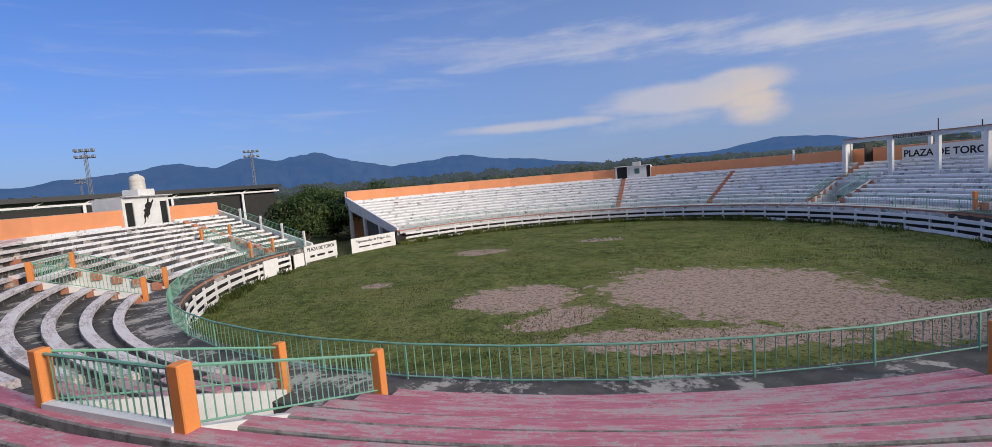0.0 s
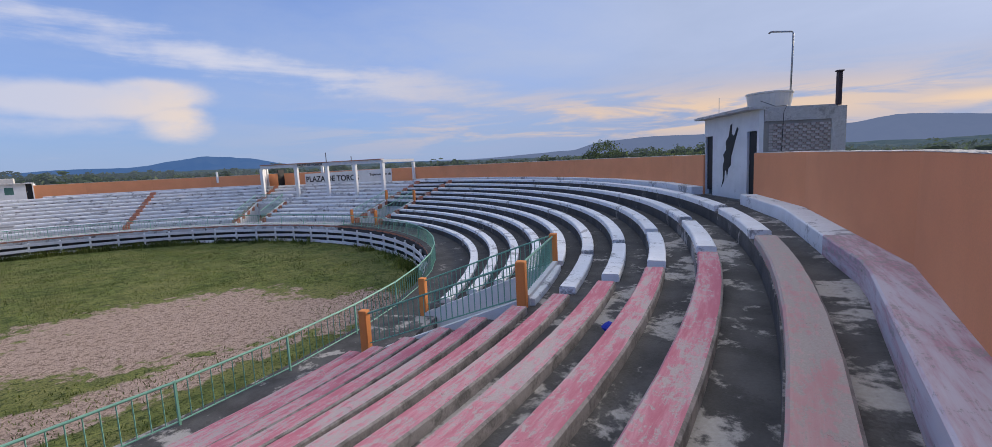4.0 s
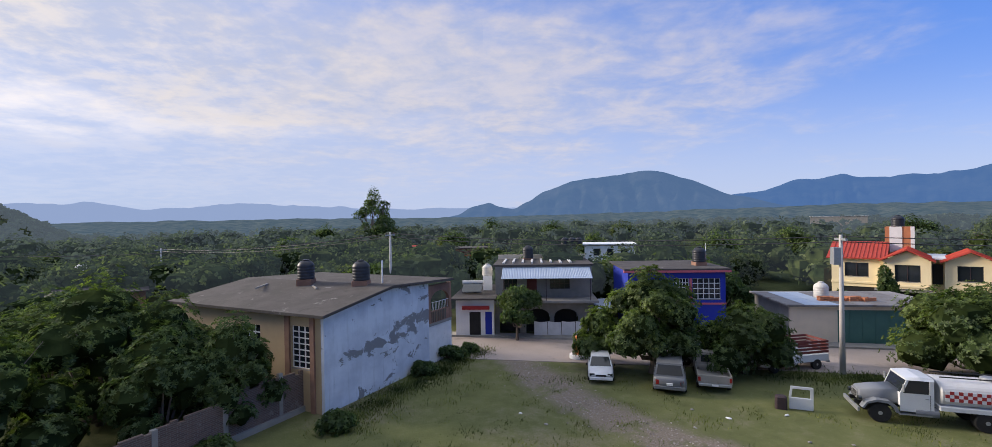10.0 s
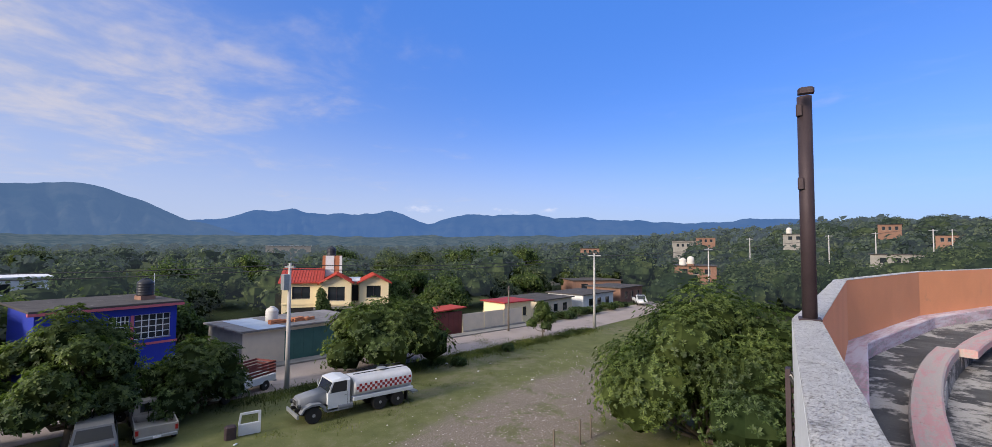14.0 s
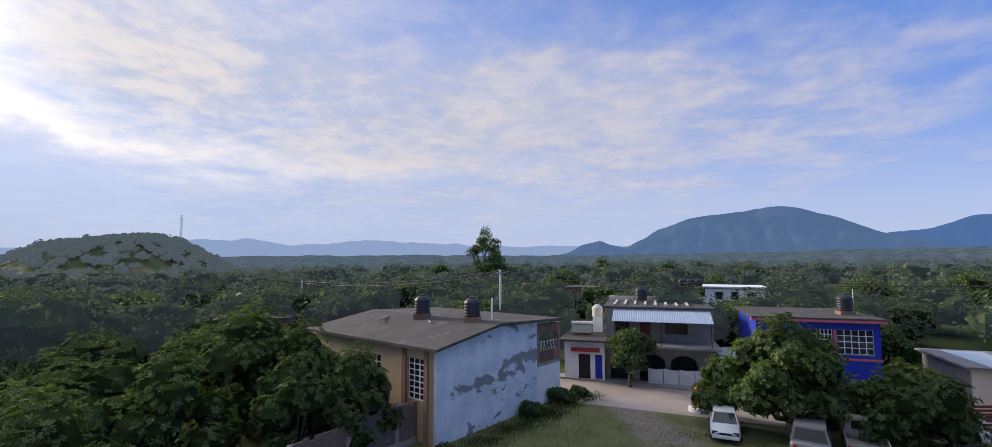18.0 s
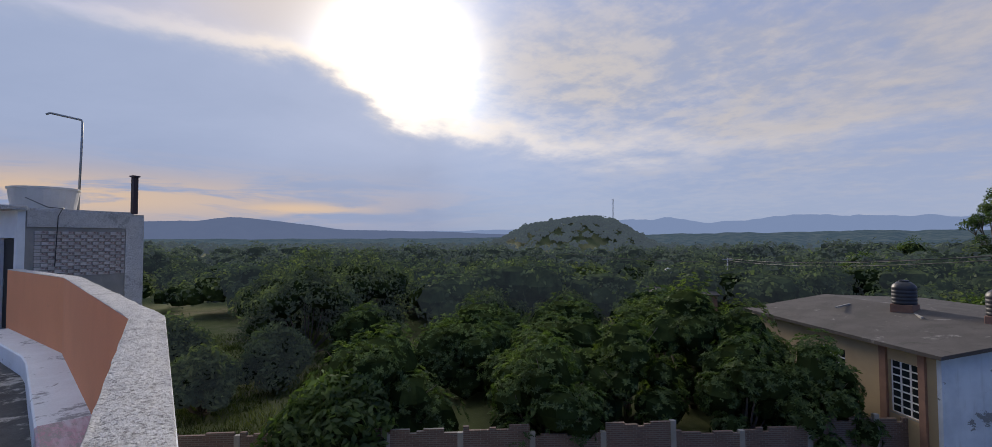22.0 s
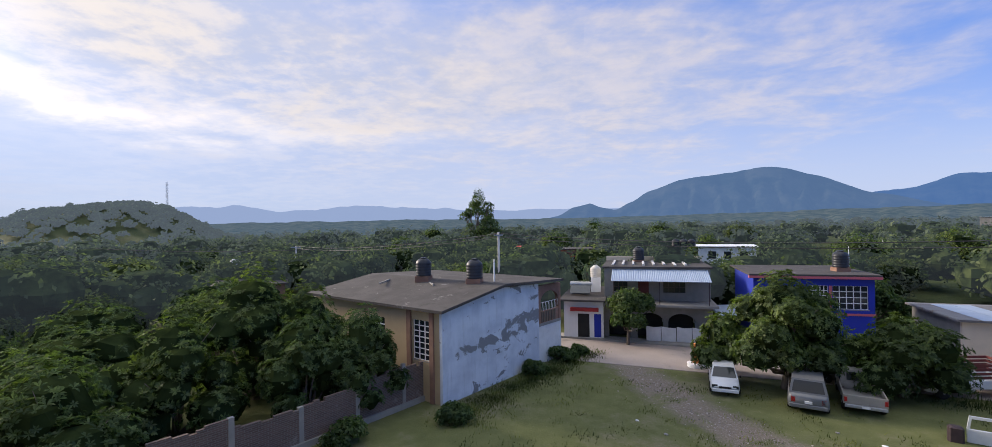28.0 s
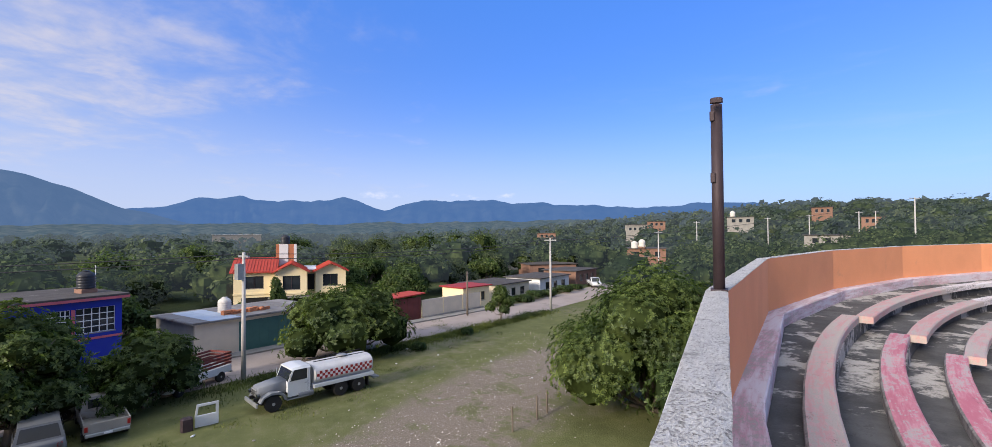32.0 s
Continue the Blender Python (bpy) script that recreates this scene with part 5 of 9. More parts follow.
def barrier_panel():
    fence_ = holder("plank_barrier", "white painted timber plank barrier with gaps", "fence", group="barrier panels")
    part("post", Shape().box((-0.01, -0.07 - bc / 2, -0.2), (0.12, 0.07 - bc / 2, 1.36), cut=0.012), "plank", fence_)
    for i, z in enumerate((0.17, 0.65, 1.13)):
        tilt = (0.012, -0.016, 0.008)[i]
        s = Shape().box((-0.055, -bc / 2, -0.125), (-0.015, bc / 2, 0.125), turn=pose(0, 0, z, math.degrees(tilt) * 1.0, 0, 0), cut=0.008)
        part("plank", s, "plank", fence_)
    return fence_


GAP = (143.0, 176.0)
proto = None
a = 176.0 - 360
while a + BP <= 143.2:
    m = pose(0, 0, 0, 0, 0, a + BP / 2) @ pose(R_BAR * math.cos(radians(BP / 2)), 0, 0)
    if proto is None:
        proto = barrier_panel()
        proto.matrix_basis = m
    else:
        copy_thing(proto, m)
    a += BP
s = Shape().lathe([(25.20, 1.46), (25.66, 1.46), (25.66, 1.625), (25.18, 1.60)], -184, 143.0, 3.0)
thing("barrier_ledge", s, "step_orange", "terracotta painted concrete ledge under the railing", "ledge", kind="structure")
# near-black colour, so the gaps between the planks read dark
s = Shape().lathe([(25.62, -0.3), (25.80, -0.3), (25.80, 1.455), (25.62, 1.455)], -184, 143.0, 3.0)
thing("front_wall", s, "soot", "near-black wall behind the plank barrier", "wall", kind="structure")

# ---- gate boards in the opening ----


def board(a0, a1, z0, z1, name, label, r=25.0, lean=0.0):
    p, q = pt(r, a0), pt(r, a1)
    mid = (p + q) / 2
    length = (q - p).length
    turn = math.degrees(math.atan2((q - p).y, (q - p).x))
    ob = holder(name, label, "sign board" if "lettered" in label else "gate", (mid.x, mid.y, 0), turn)
    part("panel", Shape().box((-length / 2, -0.03, z0), (length / 2, 0.03, z1), cut=0.006), "plank", ob)
    for x in (-length / 2 + 0.12, length / 2 - 0.12):
        part("stake", Shape().box((x - 0.05, -0.14, -0.3), (x + 0.05, -0.035, z1 - 0.05)), "plank", ob)
    return ob, length


def put_text(ob, text, size, x, z, mat="black", y=0.036, flip=False):
    me = lettering(text, size, mat)
    o = part("lettering", me, mat, ob)
    o.matrix_basis = pose(x, y, z, 0, 0, 180 if flip else 0)
    return o


b1, l1 = board(161.8, 171.6, 0.25, 1.75, "arena_sign", "white lettered board leaning at the arena gate")
put_text(b1, "PLAZA DE TOROS", 0.44, 0, 1.36, flip=True)
for x, w_ in ((-1.2, 0.7), (0.1, 1.0), (1.2, 0.6)):
    part("text_bar", Shape().box((x - w_ / 2, 0.031, 0.62), (x + w_ / 2, 0.037, 0.82)), "black", b1)
b2, l2 = board(144.2, 157.4, 0.05, 1.55, "arena_sign", "white lettered board with dark script at the arena gate")
put_text(b2, "Tepecoacuilco de Trujano Gro.", 0.36, 0, 1.14, flip=True)
for x, w_ in ((-1.7, 1.0), (-0.3, 1.3), (1.3, 1.4)):
    part("text_bar", Shape().box((x - w_ / 2, 0.031, 0.50), (x + w_ / 2, 0.037, 0.64)), "black", b2)
board(171.9, 175.0, 0.1, 1.25, "arena_gate_leaf", "white painted sheet gate leaf standing ajar")
board(180.4, 185.0, 0.1, 1.45, "arena_gate_leaf", "white painted sheet gate leaf standing ajar", r=24.85)

# ---- ends of the stands at the opening ----
for a, name in ((STAND_B + 0.05, "north"), (STAND_A - 0.05, "west")):
    end = holder("stand_end", "white sloping end wall of the stand on pillars", "wall", pt(31, a, 0), a, kind="structure")
    out = [(R_RAIL - 31, 1.0), (R_RAIL - 31, 1.85), (R_WALL - 31 + 0.4, 5.75), (R_WALL - 31 + 0.4, Z_WALL), (R_WALL - 31 + 0.55, Z_WALL), (R_WALL - 31 + 0.55, 4.2)]
    part("end_beam", Shape().slab(out, -0.12, 0.12), "whitewash", end)
    for x in (-4.6, -1.5, 2.2, 5.9):
        part("pillar", Shape().box((x - 0.18, -0.18, -1.2), (x + 0.18, 0.18, 1.2 + (x + 5.5) * 0.30 + 0.2), cut=0.02), "whitewash", end)
    part("under_wall", Shape().slab([(R_RAIL - 31 + 0.3, -1.0), (R_RAIL - 31 + 0.3, 1.1), (R_WALL - 31, 4.4), (R_WALL - 31, -1.0)], *((-2.2, -2.0) if name == "north" else (2.0, 2.2))), "concrete", end)

# guard rail down the western stand's end
for seg in range(4):
    r0, r1 = 26.2 + seg * 2.6, 26.2 + (seg + 1) * 2.6
    p, q = pt(r0, STAND_A + 0.5, 1.75 + 0.33 * (r0 - 26)), pt(r1, STAND_A + 0.5, 1.75 + 0.33 * (r1 - 26))
    g = holder("end_railing", "green railing with white posts beside the stand's end", "railing", group="end railings")
    up = Vector((0, 0, 1))
    part("post", Shape().box((p.x - 0.09, p.y - 0.09, p.z - 0.4), (p.x + 0.09, p.y + 0.09, p.z + 1.25), cut=0.015), "whitewash", g)
    for h in (0.1, 1.05):
        part("rail", Shape().tube([p + up * h, q + up * h], 0.022, 6), "green", g)
    for i in range(1, 16):
        b = p.lerp(q, i / 16)
        part("bar", Shape().tube([b + up * 0.1, b + up * 1.05], 0.010, 4), "green", g)

# ---- kiosks on the wall ----


def brick_courses(ob, x0, x1, y, z0, z1, mat, facing=-1, bl=0.24, bh=0.065, joint=0.014, thick=0.012, limit=400):
    """Bricks as pieces along x on a face at y."""
    shared, n = {}, 0
    z, row = z0, 0
    while z + bh <= z1 + 0.01:
        x = x0 - (bl / 2 if row % 2 else 0)
        while x < x1 - 0.02:
            a0, a1 = max(x, x0), min(x + bl - joint, x1)
            if a1 - a0 > 0.03:
                key = round(a1 - a0, 3)
                if key not in shared:
                    shared[key] = Shape().box((0, -thick, 0), (a1 - a0, thick, bh - joint), cut=0.004).mesh("brick", mat, fix=False)
                b = part("brick", shared[key], mat, ob)
                b.location = (a0, y + facing * (thick * 0.4 + random.uniform(0, 0.008)), z)
                n += 1
            x += bl
        z += bh
        row += 1
    return n


def bull_mark(ob, x, z, size, y):
    """The dark painted silhouette of a bucking bull, as one plain flat shape."""
    pts = [(0.0, 0.0), (0.06, 0.14), (0.05, 0.34), (0.10, 0.44), (0.06, 0.52), (0.16, 0.60), (0.14, 0.72), (0.24, 0.80), (0.30, 0.97), (0.36, 0.99), (0.34, 0.84), (0.42, 0.80),
           (0.52, 0.93), (0.56, 0.90), (0.46, 0.72), (0.40, 0.60), (0.34, 0.50), (0.33, 0.36), (0.24, 0.30), (0.20, 0.16), (0.17, 0.28), (0.12, 0.26), (0.10, 0.10)]
    s = Shape().slab([(x + (px - 0.28) * size, z + pz * size) for px, pz in pts], y - 0.004, y + 0.004)
    part("wall_mark", s, "black", ob, "black painted mark on the white wall")


def kiosk(a, width, depth, height, label, z=5.0, front_r=37.12, turn=0.0, bricks=True, doors=((0.08, 0.75), (-0.75, -0.12)), mark=True):
    """A small flat-roofed cabin standing on the wall line, its doors towards the arena. Local x runs along the wall, y outwards."""
    ob = holder("stand_cabin", label, "cabin", pt(front_r, a, z), a - 90 + turn, "cabins on the stand wall")
    w, t, h = width / 2, 0.14, height
    # front wall with two door openings near its ends
    xs = sorted([(-w + doors[0][0], -w + doors[0][1]), (w + doors[1][0], w + doors[1][1])])
    at = -w
    for x0, x1 in xs:
        part("front_wall", Shape().box((at, 0, -0.2), (x0, t, h)), "whitewash", ob)
        part("lintel", Shape().box((x0, 0, 2.08), (x1, t, h)), "whitewash", ob)
        d = part("door", Shape().box((x0 + 0.02, 0.07, 0.0), (x1 - 0.02, 0.11, 2.07)), "black", ob, "dark metal door")
        part("door_handle", Shape().tube([(x0 + 0.1, 0.04, 1.0), (x0 + 0.1, 0.04, 1.14)], 0.012, 5), "galv", d)
        at = x1
    part("front_wall", Shape().box((at, 0, -0.2), (w, t, h)), "whitewash", ob)
    core = "mortar" if bricks else "whitewash"
    for sg in (-1, 1):
        x0, x1 = sorted((sg * (w - t), sg * w))
        part("side_wall", Shape().box((x0, t + 0.002, -0.6), (x1, depth, h - 0.02)), core, ob)
    part("back_wall", Shape().box((-w + t, depth - t, -0.6), (w - t, depth, h - 0.02)), core, ob)
    part("floor_slab", Shape().box((-w, 0.0, -0.35), (w, depth, -0.201)), "concrete", ob)
    part("roof", Shape().box((-w - 0.02, -0.42, h + 0.002), (w + 0.1, t, h + 0.10), cut=0.015), "coping", ob, "stained concrete roof edge")
    part("roof", Shape().box((-w + t, t + 0.002, h - 0.05), (w - t, depth - t, h + 0.07)), "coping", ob, "stained flat concrete roof")
    if mark:
        bull_mark(ob, 0.1, 0.15, 2.3, -0.006)
    return ob


def brick_face(ob, x, y0, y1, z0, z1, sg, mat="limed_brick"):
    """Bricks laid on a side face at local x, running along y."""
    shared = {}
    z, row, bl, bh = z0, 0, 0.26, 0.085
    while z + bh <= z1:
        y = y0 - (bl / 2 if row % 2 else 0)
        while y < y1 - 0.03:
            a0, a1 = max(y, y0), min(y + bl - 0.018, y1)
            if a1 - a0 > 0.04:
                key = round(a1 - a0, 2)
                if key not in shared:
                    shared[key] = Shape().box((-0.014, 0, 0), (0.014, key, bh - 0.018), cut=0.004).mesh("brick", mat, fix=False)
                b = part("brick", shared[key], mat, ob)
                b.location = (x + sg * (0.008 + random.uniform(0, 0.010)), a0, z)
            y += bl
        z += bh
        row += 1


# cabin to the south-east, with a brick side, a roof tank, a shower pipe and an iron stack
K2R, K2A, K2W = 37.41, -58.83, 4.2
k2 = kiosk(K2A, K2W, 2.65, 2.72, "white cabin with limewashed brick side and two dark doors", 5.08, K2R, turn=4.95)
brick_face(k2, K2W / 2, 0.30, 2.20, 1.15, 2.32, 1)
part("corner_pier", Shape().box((K2W / 2 + 0.002, 2.222, -0.6), (K2W / 2 + 0.03, 2.67, 2.72)), "coping", k2, "rough cement corner pier")
part("ring_beam", Shape().box((K2W / 2 + 0.002, 0.16, 2.34), (K2W / 2 + 0.03, 2.218, 2.72)), "coping", k2, "rough cement ring beam")
kp = pose(*pt(K2R, K2A, 5.08), 0, 0, K2A - 90 + 4.95)


def standing(name, shape, mat, label, category, m, smooth=False):
    ob = thing(name, shape, mat, label, category, smooth=smooth)
    ob.matrix_basis = m
    return ob


standing("roof_tank", Shape().spin([(0.64, 0), (0.71, 0.46), (0.72, 0.58), (0.75, 0.59), (0.75, 0.64), (0.69, 0.64), (0.65, 0.1)], (0, 0, 0), 28), "tank_white", "round white open tank on the cabin roof", "water tank", kp @ pose(0.10, 1.35, 2.79))
standing("shower_pipe", Shape().tube([(0, 0, 0), (0.0, 0.05, 2.0), (0.0, 0.06, 2.76), (0.0, 0.03, 2.83), (0.0, -0.72, 2.86), (0.0, -0.80, 2.80)], 0.032, 8), "galv", "bent galvanised pipe standing on the cabin roof", "pipe", kp @ pose(-0.5, 2.40, 2.78), True)
stack = holder("iron_stack", "short dark iron post on the cabin corner", "post")
stack.matrix_basis = kp @ pose(1.98, 2.50, 2.75)
part("post", Shape().box((-0.06, -0.06, 0), (0.06, 0.06, 1.02)), "iron", stack)
part("cap", Shape().box((-0.09, -0.09, 1.02), (0.09, 0.09, 1.06)), "iron", stack)
wire = [(0.9, 0.62, 3.1), (1.5, 0.8, 2.85), (2.05, 0.9, 2.80), (2.15, 0.8, 2.78), (2.16, 0.72, 2.6), (2.16, 0.68, 1.4)]
standing("loose_wire", Shape().tube(wire, 0.010, 4), "cable", "loose black wire over the cabin wall", "wire", kp)
standing("aerial", Shape().tube([(0, 0, 0), (0, 0, 0.55)], 0.012, 4), "galv", "thin aerial rod on the cabin roof", "aerial", kp @ pose(-0.35, -0.2, 2.84))

# cabin to the west, with a water tank on a plinth
k3 = kiosk(179.4, 4.6, 3.0, 2.55, "white cabin with two dark doors and a dark wall mark", 4.92, 37.15, bricks=False, doors=((0.25, 1.0), (-0.95, -0.2)))
k3p = pose(*pt(37.15, 179.4, 4.92), 0, 0, 89.4)
standing("tank_plinth", Shape().box((-0.85, -0.85, 0), (0.85, 0.85, 0.62), cut=0.03), "whitewash", "white plinth under the water tank", "plinth", k3p @ pose(0.9, 1.6, 2.63))
tk = holder("water_tank", "cream plastic water tank on a cabin roof", "water tank")
tk.matrix_basis = k3p @ pose(0.9, 1.6, 3.25)
part("body", Shape().spin([(0.58, 0), (0.60, 0.06), (0.60, 0.30), (0.585, 0.34), (0.60, 0.38), (0.60, 0.62), (0.585, 0.66), (0.60, 0.70), (0.60, 1.0), (0.46, 1.2), (0.24, 1.28)], (0, 0, 0), 28), "tank_white", tk, smooth=True)
part("lid", Shape().spin([(0.24, 1.27), (0.25, 1.34), (0.12, 1.38)], (0, 0, 0), 20), "tank_white", tk)
# cabin to the north
k4 = kiosk(76.9, 5.0, 2.6, 1.95, "low white cabin with a dark door on the stand wall", 4.72, 37.0, bricks=False, doors=((0.25, 1.70), (-0.60, -0.08)), mark=False)
part("poster", Shape().box((0.25, -0.012, 0.85), (0.95, -0.002, 1.60)), "teal", k4, "small dark painted panel")
k4p = pose(*pt(37.0, 76.9, 4.72), 0, 0, -13.1)
standing("roof_tank", Shape().box((-0.5, -0.4, 0), (0.6, 0.4, 0.55), cut=0.03), "tank_white", "pale box tank on the cabin roof", "water tank", k4p @ pose(0.4, 1.2, 2.02))
# white post on the north wall
for a_ in (45.8,):
    standing("wall_post", Shape().box((-0.1, -0.1, 0), (0.1, 0.1, 1.3), cut=0.01), "whitewash", "white concrete post on the wall", "post", pose(*pt(37.3, a_, 5.7)))

# ---- honour box: a beam frame over the eastern rows ----
palco = holder("honour_box", "white concrete beam frame over the upper rows", "grandstand box", pt(33, 20, 0), 0)
inv = palco.matrix_basis.inverted()


def on_box(name, a, r, z0, z1, half, label=""):
    o = part(name, Shape().box((-half, -half, z0), (half, half, z1), cut=0.015), "whitewash", palco, label)
    o.matrix_basis = inv @ pose(*pt(r, a), 0, 0, a)
    return o


front_cols = [33.9, 26.6, 19.8, 13.3, 6.7]
for a in front_cols:
    on_box("column", a, 33.0, 3.3, 7.06, 0.17)
for a in (36.6, 31, 25.5, 19.0, 12.5, 5.8):
    on_box("column", a, 37.2, 4.8, 7.06, 0.14)
for a0, a1 in zip(front_cols[:-1], front_cols[1:]):
    p, q = pt(33.0, a0), pt(33.0, a1)
    v = Shape().box((0, -0.17, 7.062), ((q - p).length, 0.17, 7.42), cut=0.01)
    o = part("beam", v, "whitewash", palco)
    o.matrix_basis = inv @ pose(p.x, p.y, 0, 0, 0, math.degrees(math.atan2((q - p).y, (q - p).x)))
    o = part("beam_edge", Shape().box((0, -0.3, 7.422), ((q - p).length, 0.3, 7.50)), "step_orange", palco, "thin terracotta roof edge")
    o.matrix_basis = inv @ pose(p.x, p.y, 0, 0, 0, math.degrees(math.atan2((q - p).y, (q - p).x)))
for a0, r0, a1, r1 in ((33.9, 33.0, 36.6, 37.2), (6.7, 33.0, 5.8, 37.2), (20, 33.0, 20, 37.2)):
    p, q = pt(r0, a0), pt(r1, a1)
    o = part("beam", Shape().box((0, -0.14, 7.10), ((q - p).length, 0.14, 7.40)), "whitewash", palco)
    o.matrix_basis = inv @ pose(p.x, p.y, 0, 0, 0, math.degrees(math.atan2((q - p).y, (q - p).x)))
p, q = pt(33.3, 34.2), pt(37.0, 36.7)
o = part("side_wall", Shape().box((0, -0.08, 3.9), ((q - p).length, 0.08, 7.09)), "whitewash", palco)
o.matrix_basis = inv @ pose(p.x, p.y, 0, 0, 0, math.degrees(math.atan2((q - p).y, (q - p).x)))
p, q = pt(36.0, 33.5), pt(37.0, 33.2)
o = part("side_door", Shape().box((0, -0.05, 4.9), ((q - p).length, 0.05, 6.9)), "black", palco, "dark doorway panel")
o.matrix_basis = inv @ pose(p.x, p.y, 0, 0, 0, math.degrees(math.atan2((q - p).y, (q - p).x)))
# pale back wall with painted words
back = holder("lettered_wall", "pale wall with dark painted words behind the honour box", "sign wall", pt(36.85, 20, 0), -70)
part("panel", Shape().slab([(-9.2, 4.7), (-9.2, 6.2), (9.0, 6.5), (9.0, 4.7)], 0.0, 0.1), "whitewash", back)


def words(parent, text, size, x, z, y=-0.008):
    o = part("lettering", lettering(text, size, "black"), "black", parent)
    o.matrix_basis = pose(x, y, z)


words(back, "PLAZA DE TOROS", 0.92, -2.2, 5.55)
words(back, "Tepecoacuilco de Trujano, Gro.", 0.40, 5.6, 5.85)
p, q = pt(33.0, 26.6), pt(33.0, 13.3)
sign = holder("box_lettering", "small dark words along the beam", "sign", (pt(33.0, 23.2, 0) - pt(0.31, 23.2, 0)), 23.2 - 90)
words(sign, "PALCO DE HONOR", 0.36, 0.0, 7.24, -0.004)
# iron masts above the box
for a, z in ((19.8, 1.0), (14.0, 0.45)):
    standing("iron_mast", Shape().tube([(0, 0, 0), (0, 0, z)], 0.04, 6), "iron", "thin dark iron mast on the beam frame", "mast", pose(*pt(33.0, a, 7.5)))

# ---- the pole on the wall, meter gear outside ----
pole = holder("iron_pole", "tall rusted iron pole standing on the wall", "pole", (-3.9, -36.81, Z_WALL - 0.02))
part("shaft", Shape().tube([(0, 0, 0.0), (0, 0, 2.13)], 0.062, 20), "iron", pole, smooth=True)
part("cap", Shape().box((-0.066, -0.064, 2.11), (0.066, 0.064, 2.165), turn=pose(0, 0, 0, 0, 6, 0), cut=0.015), "iron", pole)
for z in (1.24, 1.94):
    part("bracket", Shape().box((0.03, -0.072, z), (0.075, -0.02, z + 0.11), cut=0.008), "iron", pole)
part("foot_plate", Shape().box((-0.10, -0.09, 0.001), (0.10, 0.09, 0.035)), "iron", pole)
gear = holder("insulator_rack", "rack of dark insulators and loose cable ends on the outer wall", "electrical gear", pt(37.21, -95.6, 5.30), -96 - 90)
part("plate", Shape().box((-0.05, -0.05, -0.9), (0.05, -0.01, 0.75)), "iron", gear)
for i in range(9):
    z = -0.8 + i * 0.165
    part("insulator", Shape().spin([(0.02, 0), (0.055, 0.02), (0.055, 0.05), (0.025, 0.07), (0.05, 0.09), (0.05, 0.115), (0.02, 0.13)], (0.0, -0.10, z), 12), "tank_white" if i == 4 else "iron", gear, smooth=True)
for k in range(5):
    x = -0.1 + 0.05 * k
    part("cable", Shape().tube([(x, -0.05, 0.7), (x + 0.06, -0.12 - 0.03 * k, 0.5), (x - 0.1, -0.2, 0.25 - 0.05 * k), (x + 0.02, -0.15, 0.0), (x + 0.1, -0.06, -0.2)], 0.010, 5), "tank_white" if k % 2 else "cable", gear)

# ---- street ----


def strip(name, pts, width, z, mat, label, category, thick=0.2, kerb=0.0):
    s, vs, fs = Shape(), [], []
    P_ = [Vector((x, y, 0)) for x, y in pts]
    for i, p in enumerate(P_):
        d = (P_[min(i + 1, len(P_) - 1)] - P_[max(i - 1, 0)]).normalized()
        n = Vector((-d.y, d.x, 0))
        for w in (-width / 2, width / 2):
            q = p + n * w
            h = float(land_height(np.array(q.x), np.array(q.y))) if math.hypot(q.x, q.y) > 100 else GROUND
            vs += [(q.x, q.y, max(h, GROUND) + z - thick), (q.x, q.y, max(h, GROUND) + z)]
    for i in range(len(P_) - 1):
        a, b = 4 * i, 4 * (i + 1)
        fs += [(a + 1, a + 3, b + 3, b + 1), (a, b, b + 2, a + 2), (a, a + 1, b + 1, b), (a + 2, b + 2, b + 3, a + 3)]
    fs += [(0, 2, 3, 1), (len(vs) - 4, len(vs) - 3, len(vs) - 1, len(vs) - 2)]
    return thing(name, s.add(vs, fs), mat, label, category, kind="structure")


ROAD = [(40, -86), (22, -80.5), (8, -76.8), (-4, -74.3), (-15, -72.0), (-26, -69.4), (-36, -66.9), (-46, -63.6), (-57, -60.2), (-70, -57.6), (-87, -54.6), (-105, -51), (-130, -44)]
strip("road", ROAD, 6.6, 0.03, "asphalt", "worn dusty concrete road through the town", "road")
strip("pavement", [(x + 0.9, y - 4.15) for x, y in ROAD[2:9]], 1.4, 0.16, "concrete", "narrow concrete pavement along the houses", "pavement", 0.3)


